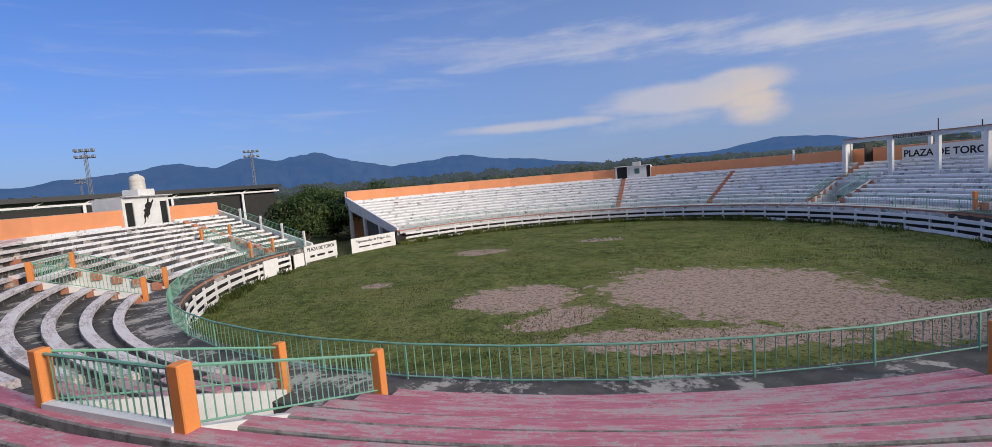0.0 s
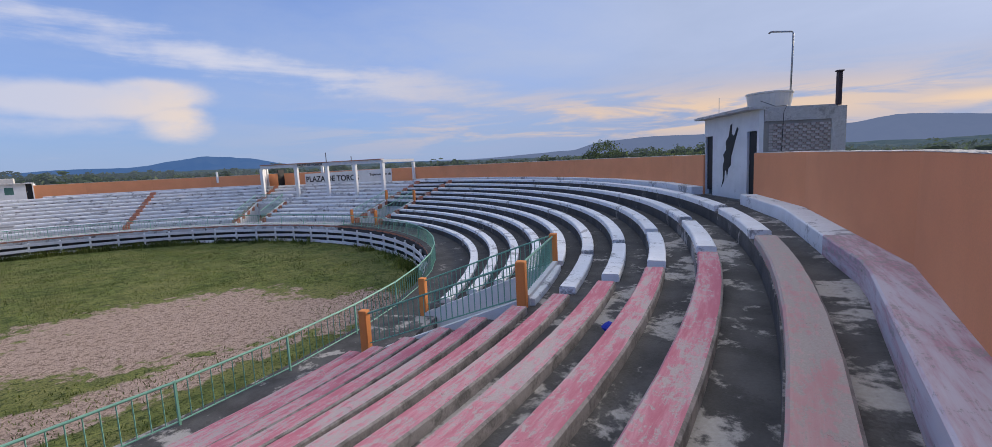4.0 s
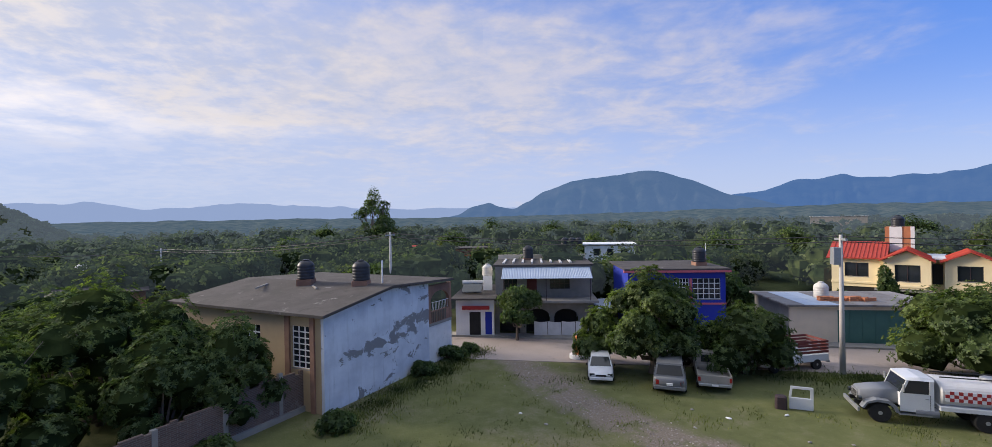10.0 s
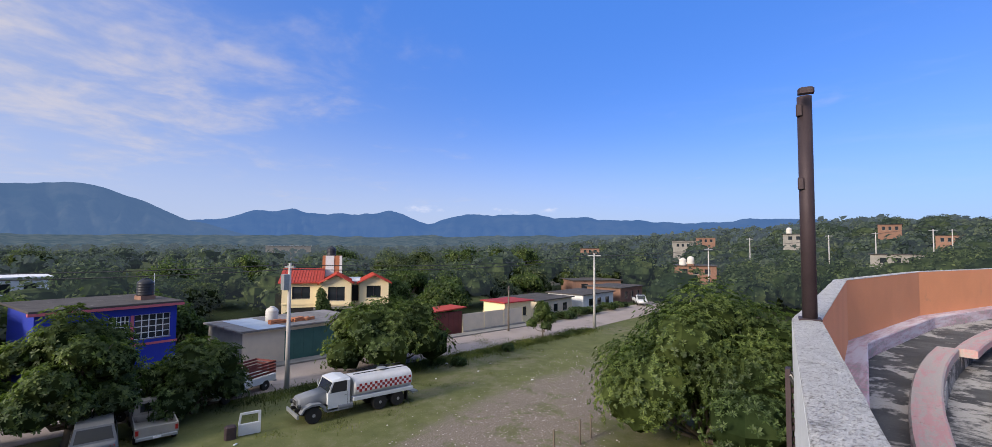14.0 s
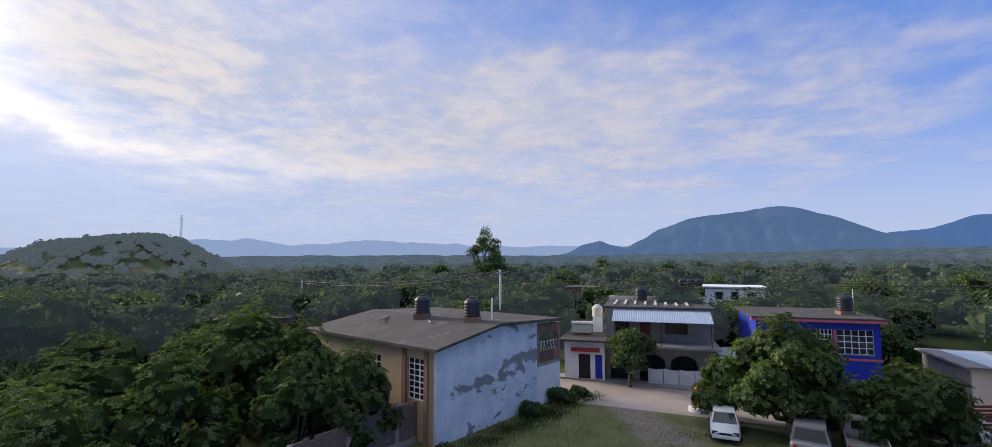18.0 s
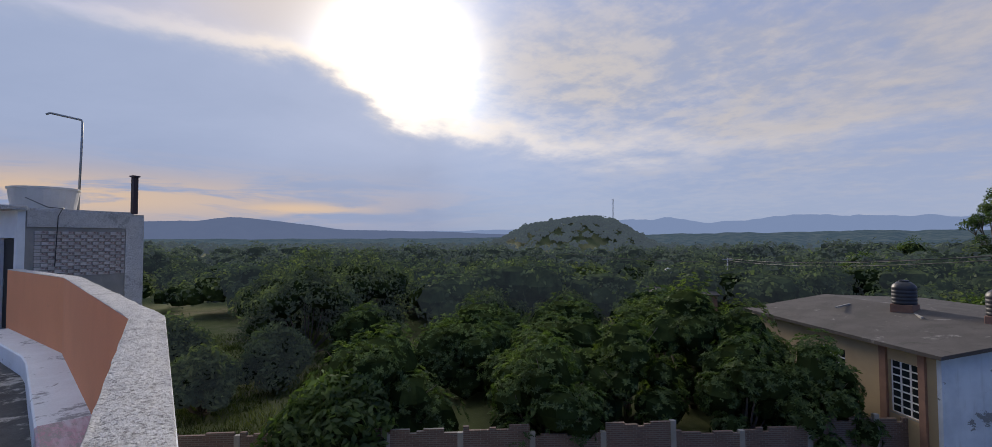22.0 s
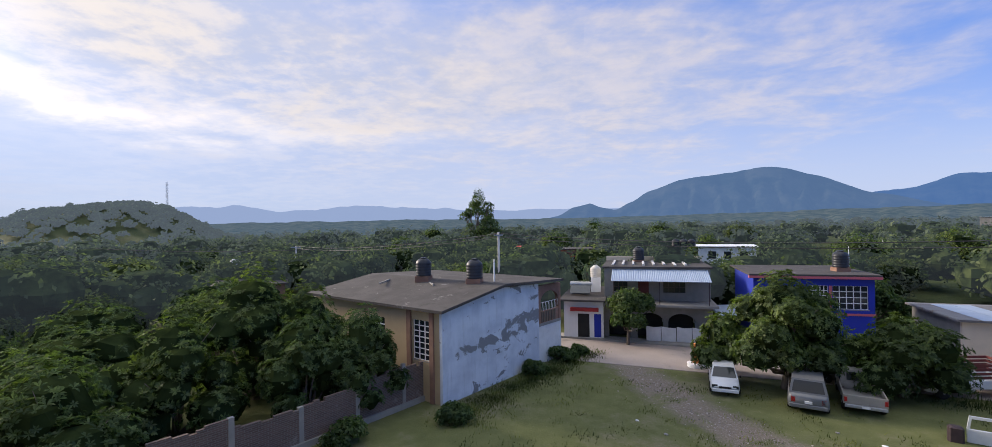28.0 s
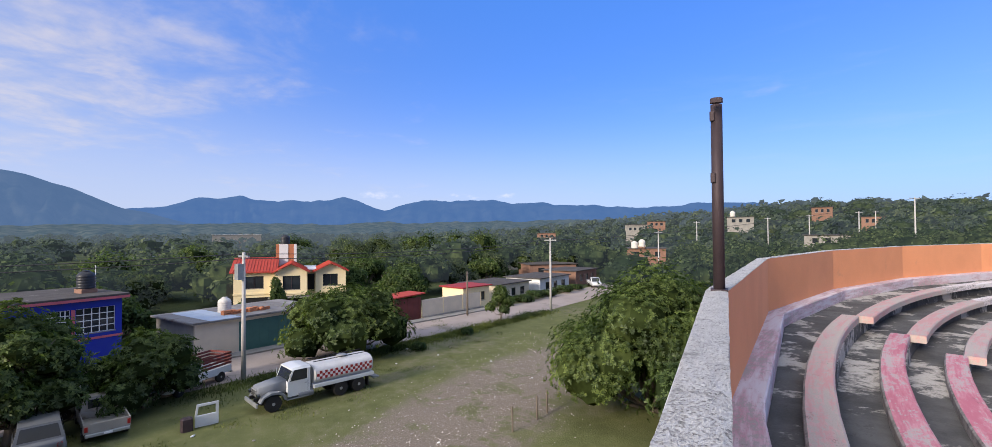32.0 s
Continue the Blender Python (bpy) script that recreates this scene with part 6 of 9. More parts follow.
def pierced(x0, x1, z0, z1, y0, y1, holes):
    """A wall standing along x, with rectangular holes through it, as one closed solid."""
    xs = sorted({x0, x1, *[min(max(v, x0), x1) for h in holes for v in h[:2]]})
    zs = sorted({z0, z1, *[min(max(v, z0), z1) for h in holes for v in h[2:4]]})
    full = lambda i, j: 0 <= i < len(xs) - 1 and 0 <= j < len(zs) - 1 and not any(h[0] < (xs[i] + xs[i + 1]) / 2 < h[1] and h[2] < (zs[j] + zs[j + 1]) / 2 < h[3] for h in holes)
    index, vs, fs = {}, [], []

    def at(i, j, k):
        if (i, j, k) not in index:
            index[i, j, k] = len(vs)
            vs.append((xs[i], (y0, y1)[k], zs[j]))
        return index[i, j, k]

    for i in range(len(xs) - 1):
        for j in range(len(zs) - 1):
            if not full(i, j):
                continue
            fs.append((at(i, j, 0), at(i + 1, j, 0), at(i + 1, j + 1, 0), at(i, j + 1, 0)))
            fs.append((at(i, j, 1), at(i, j + 1, 1), at(i + 1, j + 1, 1), at(i + 1, j, 1)))
            for di, dj, (p, q) in ((-1, 0, ((i, j), (i, j + 1))), (1, 0, ((i + 1, j + 1), (i + 1, j))), (0, -1, ((i + 1, j), (i, j))), (0, 1, ((i, j + 1), (i + 1, j + 1)))):
                if not full(i + di, j + dj):
                    fs.append((at(*p, 0), at(*q, 0), at(*q, 1), at(*p, 1)))
    return Shape().add(vs, fs)


def window(parent, x0, x1, z0, z1, y, cols=2, rows=2, frame="white", bars=0):
    w = part("window", Shape().box((x0 - 0.05, y - 0.03, z0 - 0.07), (x1 + 0.05, y + 0.05, z0 - 0.002)), "concrete", parent)
    fr = pierced(x0, x1, z0, z1, y + 0.05, y + 0.10, [(x0 + (x1 - x0) * i / cols + 0.025, x0 + (x1 - x0) * (i + 1) / cols - 0.025, z0 + (z1 - z0) * j / rows + 0.025, z0 + (z1 - z0) * (j + 1) / rows - 0.025)
                                                      for i in range(cols) for j in range(rows)])
    part("window_frame", fr, frame, w)
    part("pane", Shape().box((x0, y + 0.105, z0), (x1, y + 0.125, z1)), "glass", w)
    for i in range(bars):
        x = x0 + (x1 - x0) * (i + 0.5) / bars
        part("bar", Shape().tube([(x, y - 0.02, z0), (x, y - 0.02, z1)], 0.012, 4), frame, w)
    return w


def building(name, label, at, turn, w, d, h, mats, front=(), left=(), right=(), category="house", base=0.0, roof="roof", slab=0.14, over=0.35, win="white", cols=2, rows=2, parapet=0.0):
    """A flat-roofed building. Local x along its front, which looks to -y; openings are (x0, x1, z0, z1, kind)."""
    ob = holder(name, label, category, (at[0], at[1], GROUND), turn)
    mf, ms = mats
    t = 0.2
    faces = [("front", pose(0, 0, 0), w, front, mf), ("left", pose(0, d, 0, 0, 0, -90), d, left, ms), ("right", pose(w, 0, 0, 0, 0, 90), d, right, ms), ("back", pose(w, d, 0, 0, 0, 180), w, (), ms)]
    for side, m, length, holes, mat in faces:
        e = 0.0 if side in ("front", "back") else t
        sh = pierced(e, length - e, base - 0.5, h, 0.0, t, [hh[:4] for hh in holes])
        o = part("wall", sh, mat, ob)
        o.matrix_basis = m
        for x0, x1, z0, z1, kind in holes:
            if kind == "window":
                window(o, x0, x1, z0, z1, 0.02, cols, rows, win)
            elif kind == "door":
                part("door", Shape().box((x0, 0.06, z0), (x1, 0.11, z1)), "maroon", o)
            elif kind == "gate":
                g = part("gate", Shape().box((x0, 0.06, z0), (x1, 0.11, z1)), "teal", o)
                n = max(2, int((x1 - x0) / 0.9))
                for i in range(n + 1):
                    x = x0 + (x1 - x0) * i / n
                    part("gate_rib", Shape().box((max(x0, x - 0.03), 0.035, z0), (min(x1, x + 0.03), 0.058, z1)), "teal", g)
            elif kind == "dark":
                part("shutter", Shape().box((x0, 0.12, z0), (x1, 0.16, z1)), "black", o)
    part("roof", Shape().box((-over, -over, h + 0.002), (w + over, d + over, h + slab), cut=0.02), roof, ob)
    if parapet:
        for lo, hi in (((0, 0), (w, t)), ((0, d - t), (w, d)), ((0, t), (t, d - t)), ((w - t, t), (w, d - t))):
            part("parapet", Shape().box((lo[0], lo[1], h + slab + 0.002), (hi[0], hi[1], h + slab + parapet)), mf, ob)
    return ob


def tank(at, z, mat="tank_black", label="black plastic water tank on a brick base", r=0.55, h=1.25, base=0.5, base_mat="brick"):
    ob = holder("water_tank", label, "water tank", (at[0], at[1], z), 0, "roof water tanks")
    if base:
        part("base", Shape().box((-r * 0.9, -r * 0.9, 0), (r * 0.9, r * 0.9, base), cut=0.02), base_mat, ob)
    prof = [(r * 0.96, 0)]
    for i in range(5):
        z0 = h * 0.78 * i / 5
        prof += [(r, z0 + 0.03), (r, z0 + h * 0.78 / 5 - 0.05), (r * 0.96, z0 + h * 0.78 / 5 - 0.02)]
    prof += [(r * 0.92, h * 0.82), (r * 0.6, h * 0.95), (r * 0.42, h * 0.97)]
    part("body", Shape().spin(prof, (0, 0, base), 24), mat, ob, smooth=True)
    part("lid", Shape().spin([(r * 0.42, h * 0.96), (r * 0.42, h * 1.03), (r * 0.2, h * 1.05)], (0, 0, base), 16), mat, ob)
    return ob


# house with the peeling gable wall: its long gable side looks at the ring
ax, ay, bx, by = 10.28, -62.45, 5.76, -71.0
turn_a = math.degrees(math.atan2(by - ay, bx - ax))
L = math.hypot(bx - ax, by - ay)
GA = holder("gable_house", "two-storey house with a peeling pale blue gable wall", "house", (ax, ay, GROUND), turn_a)
D = 13.0                                              # local x along the gable wall, y towards the east
# local +y must run to the east side
zA, zR, zB = 5.35, 6.1, 5.9
part("wall", Shape().slab([(0, -0.3), (L, -0.3), (L, zB - 0.1), (L * 0.55, zR - 0.1), (0, zA - 0.1)], 0.0, 0.2), "peeling", GA, "peeling pale blue painted wall")
o = part("wall", pierced(0.2, D - 0.2, -0.3, zA - 0.1, 0.0, 0.2, [(D - 2.4, D - 1.0, 2.3, 4.6), (D - 6.6, D - 5.0, 2.6, 4.4)]), "ochre", GA, "ochre side wall")
o.matrix_basis = pose(0, D, 0, 0, 0, -90)
window(o, D - 2.4, D - 1.0, 2.3, 4.6, 0.02, 3, 7, "white")
window(o, D - 6.6, D - 5.0, 2.6, 4.4, 0.02, 3, 4, "white")
part("pier", Shape().box((-0.12, 0.62, -0.3), (-0.002, 0.92, zA - 0.15)), "brick", GA, "brick pier")
part("pier", Shape().box((-0.12, 2.5, -0.3), (-0.002, 2.85, zA - 0.15)), "brick", GA, "brick pier")
part("wall", Shape().slab([(0, -0.3), (L, -0.3), (L, zB - 0.1), (L * 0.55, zR - 0.1), (0, zA - 0.1)], D - 0.2, D), "beige", GA)
part("wall", Shape().box((L - 0.2, 0.2, -0.3), (L, D - 0.2, zB - 0.12)), "beige", GA)
over = 0.45
roofs = Shape()
for x0, z0, x1, z1 in ((-over, zA - 0.13, L * 0.55, zR), (L * 0.55, zR, L + over + 2.3, zB - 0.12)):
    roofs.slab([(x0, z0), (x1, z1), (x1, z1 + 0.16), (x0, z0 + 0.16)], -over, D + 0.3)
part("roof", roofs, "roof", GA, "weathered grey concrete roof")
# terrace with an arch at the street end
TW = 3.05
part("terrace_wall", Shape().box((L + 0.002, 0.05, -0.3), (L + TW, 0.25, 2.7)), "whitewash", GA, "white lower wall")
part("terrace_floor", Shape().box((L + 0.002, 0.0, 2.702), (L + TW, D, 2.9)), "concrete", GA)
part("terrace_parapet", Shape().box((L + 0.3, 0.05, 2.902), (L + TW - 0.3, 0.2, 3.75)), "brick", GA, "brown slatted parapet")
for i in range(9):
    x = L + 0.4 + i * 0.22
    part("slat", Shape().box((x, 0.0, 2.95), (x + 0.1, 0.048, 3.7)), "bark", GA)
for x in (L + 0.002, L + TW - 0.3):
    part("terrace_pier", Shape().box((x, 0.02, 2.902), (x + 0.298, 0.32, zB - 0.3)), "brick", GA, "brick pier")
arch = [(L + 0.3, zB - 0.3), (L + TW - 0.3, zB - 0.3)]
pts_ = [(L + TW - 0.3, 4.4)] + [(L + TW / 2 + (TW / 2 - 0.3) * math.cos(math.pi * i / 10), 4.4 + 0.75 * math.sin(math.pi * i / 10)) for i in range(1, 10)] + [(L + 0.3, 4.4)]
part("arch", Shape().slab(arch + pts_, 0.04, 0.28), "brick", GA, "brick arch")
rail_ = part("terrace_railing", Shape().tube([(L + 0.3, 0.12, 4.35), (L + TW - 0.3, 0.12, 4.35)], 0.02, 5), "white", GA, "white iron railing")
for i in range(12):
    x = L + 0.38 + i * (TW - 0.76) / 11
    part("bar", Shape().tube([(x, 0.12, 3.75), (x + (0.08 if i % 2 else -0.08), 0.12, 4.35)], 0.014, 4), "white", rail_)
ga = GA.matrix_basis
for x, y in ((4.6, 6.4), (5.2, 2.1)):
    q = ga @ Vector((x, y, 6.0))
    tank((q.x, q.y), q.z)
q = ga @ Vector((6.3, 1.3, 6.1))
standing("vent_pipe", Shape().tube([(0, 0, 0), (0, 0, 1.6)], 0.055, 8), "white", "white upright pipe on the roof", "pipe", pose(*q))
for x, y, l_ in ((4.0, 5.0, 1.4), (3.2, 9.0, 2.2), (5.5, 9.5, 1.6)):
    q = ga @ Vector((x, y, 6.02))
    standing("roof_timber", Shape().box((-l_ / 2, -0.05, 0), (l_ / 2, 0.05, 0.10)), "concrete", "old timber lying on the roof", "timber", pose(*q, 0, 0, 30 * x))

# brick yard wall from the house corner towards the ring
bw = holder("yard_wall", "old brick yard wall with concrete posts", "wall", (11.0, -64.6, GROUND), math.degrees(math.atan2(0.883, 0.468)), kind="structure")
LW = 36.0
rw = random.Random(31)
for i in range(12):
    x = i * 3.0
    h0 = 2.30 - (0.35 if i in (2, 3, 5) else 0.0) + rw.uniform(-0.06, 0.06)
    # each bay with a broken top course
    top, u = [], 0.0
    while u < 2.86:
        step_ = rw.choice((0.28, 0.28, 0.56, 0.84))
        z_ = h0 - rw.choice((0.0, 0.0, 0.085, 0.17))
        top += [(x + 0.12 + u, z_), (x + 0.12 + min(2.76, u + step_), z_)]
        u += step_
    part("wall_panel", Shape().slab([(x + 0.12, -0.4), (x + 2.88, -0.4)] + top[::-1], -0.07, 0.07), "brick_wall", bw)
    part("concrete_post", Shape().box((x - 0.12, -0.10, -0.3), (x + 0.118, 0.10, h0 + rw.uniform(-0.3, 0.12)), cut=0.01), "concrete", bw)
part("plinth", Shape().box((0, -0.2, -0.4), (LW, 0.2, 0.30)), "concrete", bw, "rough stone plinth")

# two-storey shop house with a zinc awning
def street_building():
    ob = holder("shop_house", "grey two-storey house with zinc awning and arched ground floor", "house", (-6.9, -78.2, GROUND), 180)
    # local x runs west to east reversed: x from 0 (west end) to W (east end) seen from the street side; front looks north
    ob.matrix_basis = pose(4.4, -79.4, GROUND, 0, 0, 180 - 5.5)
    W = 12.2
    shop = part("shop_front", pierced(0.0, 3.4, -0.3, 3.3, 0, 0.2, [(0.35, 0.9, 0.2, 2.3), (1.2, 2.2, 0.1, 2.2), (2.6, 3.2, 0.2, 2.2)]), "white", ob, "white shop front")
    part("door", Shape().box((1.2, 0.08, 0.1), (2.2, 0.12, 2.2)), "black", shop)
    part("poster", Shape().box((2.6, 0.06, 0.2), (3.2, 0.1, 2.2)), "blue", shop)
    part("poster", Shape().box((0.35, 0.06, 0.2), (0.9, 0.1, 2.3)), "white", shop)
    part("shop_sign", Shape().box((0.6, -0.35, 2.45), (3.0, -0.02, 2.75)), "red", shop, "red shop canopy")
    part("wall", Shape().box((0, 0.2, -0.3), (0.2, 9, 3.3)), "whitewash", ob)
    part("roof_low", Shape().box((-0.4, -0.5, 3.302), (3.6, 9, 3.46), cut=0.02), "roof", ob)
    part("wall", pierced(3.4, W, -0.3, 3.0, 0.9, 1.1, [(3.8, 5.6, 0, 2.3), (6.2, 8.3, 0, 2.3), (8.7, 10.8, 0, 2.3)]), "concrete", ob)
    for x0, x1 in ((3.8, 5.6), (6.2, 8.3), (8.7, 10.8)):
        # dark sheet behind each arch paints the porch's shade
        part("porch_shade_sheet", Shape().box((x0, 2.4, -0.2), (x1, 2.5, 2.8)), "dark", ob, "dark sheet for the porch's inner shade")
        c = (x0 + x1) / 2
        pts = [(x0, 2.3)] + [(c - (x1 - x0) / 2 * math.cos(math.pi * i / 8), 1.6 + 0.7 * math.sin(math.pi * i / 8)) for i in range(0, 9)] + [(x1, 2.3)]
        part("arch", Shape().slab(pts, 0.92, 1.08), "concrete", ob, "porch arch")
    part("floor_slab", Shape().box((3.4, -0.4, 3.002), (W + 0.3, 9, 3.2), cut=0.02), "concrete", ob)
    up = part("wall", pierced(3.4, W, 3.202, 6.0, 2.0, 2.2, [(4.2, 5.4, 3.9, 5.3), (6.3, 7.2, 3.25, 5.3), (8.4, 10.2, 3.9, 5.3)]), "concrete", ob)
    window(up, 4.2, 5.4, 3.9, 5.3, 2.0, 3, 3, "iron")
    window(up, 8.4, 10.2, 3.9, 5.3, 2.0, 4, 3, "iron")
    part("door", Shape().box((6.3, 2.08, 3.25), (7.2, 2.12, 5.3)), "maroon", up)
    for x in (3.4, W - 0.2):
        part("wall", Shape().box((x, 2.2, 3.202), (x + 0.2, 9.0, 6.0)), "whitewash", ob)
    part("wall", Shape().box((3.4, 9.0, -0.3), (W, 9.2, 6.0)), "whitewash", ob)
    part("wall", Shape().box((W - 0.2, 1.1, -0.3), (W, 9.0, 3.0)), "whitewash", ob)
    part("roof", Shape().box((3.2, 1.9, 6.002), (W + 0.2, 9.3, 6.16), cut=0.02), "roof", ob)
    part("parapet", Shape().box((3.2, 9.0, 6.162), (W + 0.2, 9.2, 6.6)), "beige", ob)
    # zinc awning, corrugated
    n = 110
    vs, fs = [], []
    for j, (y, z) in enumerate(((-0.35, 5.15), (2.3, 6.0))):
        for i in range(n + 1):
            vs += [(4.1 + 7.9 * i / n, y, z + (0.014 if i % 2 else -0.014)), (4.1 + 7.9 * i / n, y, z - 0.03 + (0.014 if i % 2 else -0.014))]
    w2 = 2 * (n + 1)
    for i in range(n):
        a = 2 * i
        fs += [(a, a + 2, w2 + a + 2, w2 + a), (a + 1, w2 + a + 1, w2 + a + 3, a + 3), (a, a + 1, a + 3, a + 2)]
    part("awning", Shape().add(vs, fs), "sheet", ob, "blue-grey corrugated zinc awning")
    for x in (4.3, 8.0, 11.8):
        part("awning_post", Shape().tube([(x, -0.25, 3.2), (x, -0.25, 5.1)], 0.035, 6), "iron", ob)
    for i in range(4):
        x = 6.9 + 1.2 * i
        part("tarpaulin", Shape().slab([(x, 0.0), (x + 1.15, 0.02), (x + 1.15, 1.35 - 0.08 * (i % 2)), (x + 0.6, 1.28), (x, 1.38)], -0.06, -0.02), "tarp", ob, "hanging white tarpaulin")
    for i in range(8):
        part("roof_timber", Shape().box((4.0 + 0.9 * i, 3.0 + 0.3 * (i % 3), 6.162), (4.2 + 0.9 * i, 8.2, 6.26 + 0.03 * (i % 2))), "coping", ob)
    # lean-to beside it
    part("lean_to_roof", Shape().slab([(W + 0.1, 2.55), (W + 4.0, 2.75), (W + 4.0, 2.83), (W + 0.1, 2.63)], -0.8, 4.0), "sheet", ob, "grey lean-to roof sheet")
    # coloured dark for the shade under the lean-to roof
    part("lean_to_dark_back", Shape().box((W + 0.1, 3.6, -0.2), (W + 4.0, 3.8, 2.5)), "dark", ob)
    for x in (W + 0.2, W + 3.9):
        part("lean_to_post", Shape().box((x - 0.06, -0.6, -0.2), (x + 0.06, -0.5, 2.55)), "concrete", ob)
    return ob


SHOP = street_building()
m_ = SHOP.matrix_basis
q = m_ @ Vector((2.4, 5.0, 3.46))
tank((q.x, q.y), q.z, "tank_white", "pale water tank on a low roof", 0.5, 1.1, 1.4, "white")
q = m_ @ Vector((6.4, 7.4, 6.16))
tank((q.x, q.y), q.z, base=0.2)
q = m_ @ Vector((1.2, 2.4, 3.46))
heater = holder("solar_heater", "dark solar water heater panel on the roof", "solar heater", tuple(q), 175)
part("panel", Shape().box((-0.9, -0.7, 0.2), (0.9, 0.7, 0.26), turn=pose(0, 0, 0.35, 25, 0, 0)), "glass", heater)
part("cylinder", Shape().tube([(-1.0, 0.75, 0.95), (1.0, 0.75, 0.95)], 0.2, 14), "tank_white", heater)
part("stand", Shape().box((-0.8, 0.5, 0), (0.8, 0.56, 0.7)), "galv", heater)

# blue house with rose trim
BL = building("blue_house", "blue two-storey house with rose-red trim and white barred windows", (-10.1, -76.4), 174.0, 7.8, 7.5, 5.9, ("blue", "blue"),
              front=[(3.7, 4.9, 3.7, 5.2, "window"), (5.2, 7.4, 3.5, 5.2, "window"), (0.9, 2.0, 0.0, 2.1, "door"), (2.5, 4.6, 0.9, 2.2, "window")], cols=5, rows=4)
part("trim", Shape().box((-0.36, -0.37, 5.72), (8.16, -0.02, 5.90)), "rose", BL)
part("trim", Shape().box((-0.05, -0.05, 3.05), (7.85, -0.002, 3.2)), "rose", BL)
part("trim", Shape().box((4.95, -0.03, 3.5), (5.15, -0.002, 5.2)), "rose", BL)
q = BL.matrix_basis @ Vector((6.6, 2.6, 6.04))
tank((q.x, q.y), q.z, base=0.3)
q = BL.matrix_basis @ Vector((7.3, 3.0, 6.04))
standing("aerial", Shape().tube([(0, 0, 0), (0, 0, 1.9)], 0.03, 6), "white", "white aerial pole on the roof", "aerial", pose(*q))

# low workshop with a teal gate
WS = building("workshop", "low grey workshop with a wide teal sheet gate", (-22.5, -74.6), 171.0, 11.4, 7.0, 3.0, ("beige", "concrete"),
              front=[(3.5, 9.0, 0.0, 2.7, "gate")], category="workshop", roof="old_sheet")
for i in range(9):
    part("roof_sheet", Shape().box((-0.3 + 1.3 * i, -0.4 + 0.05 * (i % 3), 3.142 + 0.004 * (i % 2)), (0.96 + 1.3 * i, 6.6, 3.165 + 0.004 * (i % 2))), "sheet" if i in (1, 2) else "old_sheet", WS)
q = WS.matrix_basis @ Vector((3.9, 3.2, 3.18))
tank((q.x, q.y), q.z, "tank_white", "cream water tank on a flat roof", 0.55, 1.3, 0.0)
loose = Shape().box((-0.13, -0.065, 0), (0.13, 0.065, 0.085), cut=0.006).mesh("brick", "orange_brick", fix=False)
rb = random.Random(6)
for i in range(4):
    q = WS.matrix_basis @ Vector((3.5 + 1.05 * i, 1.7, 3.172))
    pile = holder("brick_pile", "pile of orange bricks on the workshop roof", "brick pile", tuple(q), 171 + 6 * i, "brick piles")
    for lay in range(4 - i % 2):
        for a in range(4):
            for b in range(4):
                if lay and rb.random() < 0.12 * lay:
                    continue
                br = part("brick", loose, "orange_brick", pile)
                br.matrix_basis = pose(-0.42 + 0.28 * a + rb.uniform(-0.01, 0.01), -0.22 + 0.145 * b, 0.09 * lay, 0, 0, rb.uniform(-4, 4))

# cream house with red tiled gables and a brick water tower
YH = holder("cream_house", "cream two-storey house with red gabled roofs", "house", (-37.2, -90.0, GROUND), 137)
for x0, x1, y, h, wx0, wx1, wz in ((0.0, 4.6, 0.0, 5.5, 1.2, 3.3, 3.5), (4.6, 8.3, -1.2, 5.45, 5.5, 7.5, 3.3), (9.3, 13.0, -0.3, 5.35, 10.2, 12.0, 3.5)):
    low = [(x0 + 0.8, x1 - 0.5, 0.2, 2.4)]
    w_ = part("wall", pierced(x0, x1, 0, h, y, y + 0.2, [(wx0, wx1, wz, 5.0)] + low), "cream", YH)
    window(w_, wx0, wx1, wz, 5.0, y + 0.02, 2, 1, "iron")
    part("door", Shape().box((low[0][0], y + 0.1, 0.2), (low[0][1], y + 0.14, 2.4)), "black", w_)
    part("string_course", Shape().box((x0 - 0.04, y - 0.10, 2.75), (x1 + 0.04, y - 0.002, 2.95)), "cream", w_)
part("wall", Shape().box((0, 0.2, 0), (0.2, 8, 6.1)), "orange_brick", YH, "bare brick side wall")
part("wall", Shape().box((12.8, -0.1, 0), (13.0, 8, 5.35)), "cream", YH)
part("wall", Shape().box((0.2, 8, 0), (13.0, 8.2, 5.4)), "cream", YH)
for x, y0, y1 in ((4.6, -1.0, 0.2), (8.1, -1.0, 1.4), (9.3, -0.1, 1.4)):
    part("wall", Shape().box((x, y0, 0), (x + 0.2, y1, 5.4)), "cream", YH)
part("recess_wall", Shape().box((8.3, 1.2, 0), (9.3, 1.4, 5.4)), "cream", YH)
part("recess_door", Shape().box((8.4, 1.12, 2.95), (9.2, 1.198, 5.0)), "black", YH, "dark doorway")
part("roof_slab", Shape().box((8.0, 0.6, 5.502), (9.6, 8.2, 5.66), cut=0.02), "whitewash", YH, "pale flat roof slab")
g = part("roof", Shape().slab([(-0.55, 5.45), (4.6, 7.0), (4.6, 7.12), (-0.55, 5.57)], -4.9, 0.4, turn=pose(0, 0, 0, 0, 0, 90)), "red_tile", YH, "red tiled roof slope")
for i in range(14):
    xx = -0.2 + 5.0 * (i + 0.5) / 14
    part("tile_rib", Shape().tube([(xx, -0.55, 5.58), (xx, 4.6, 7.13)], 0.05, 5), "red_tile", g)
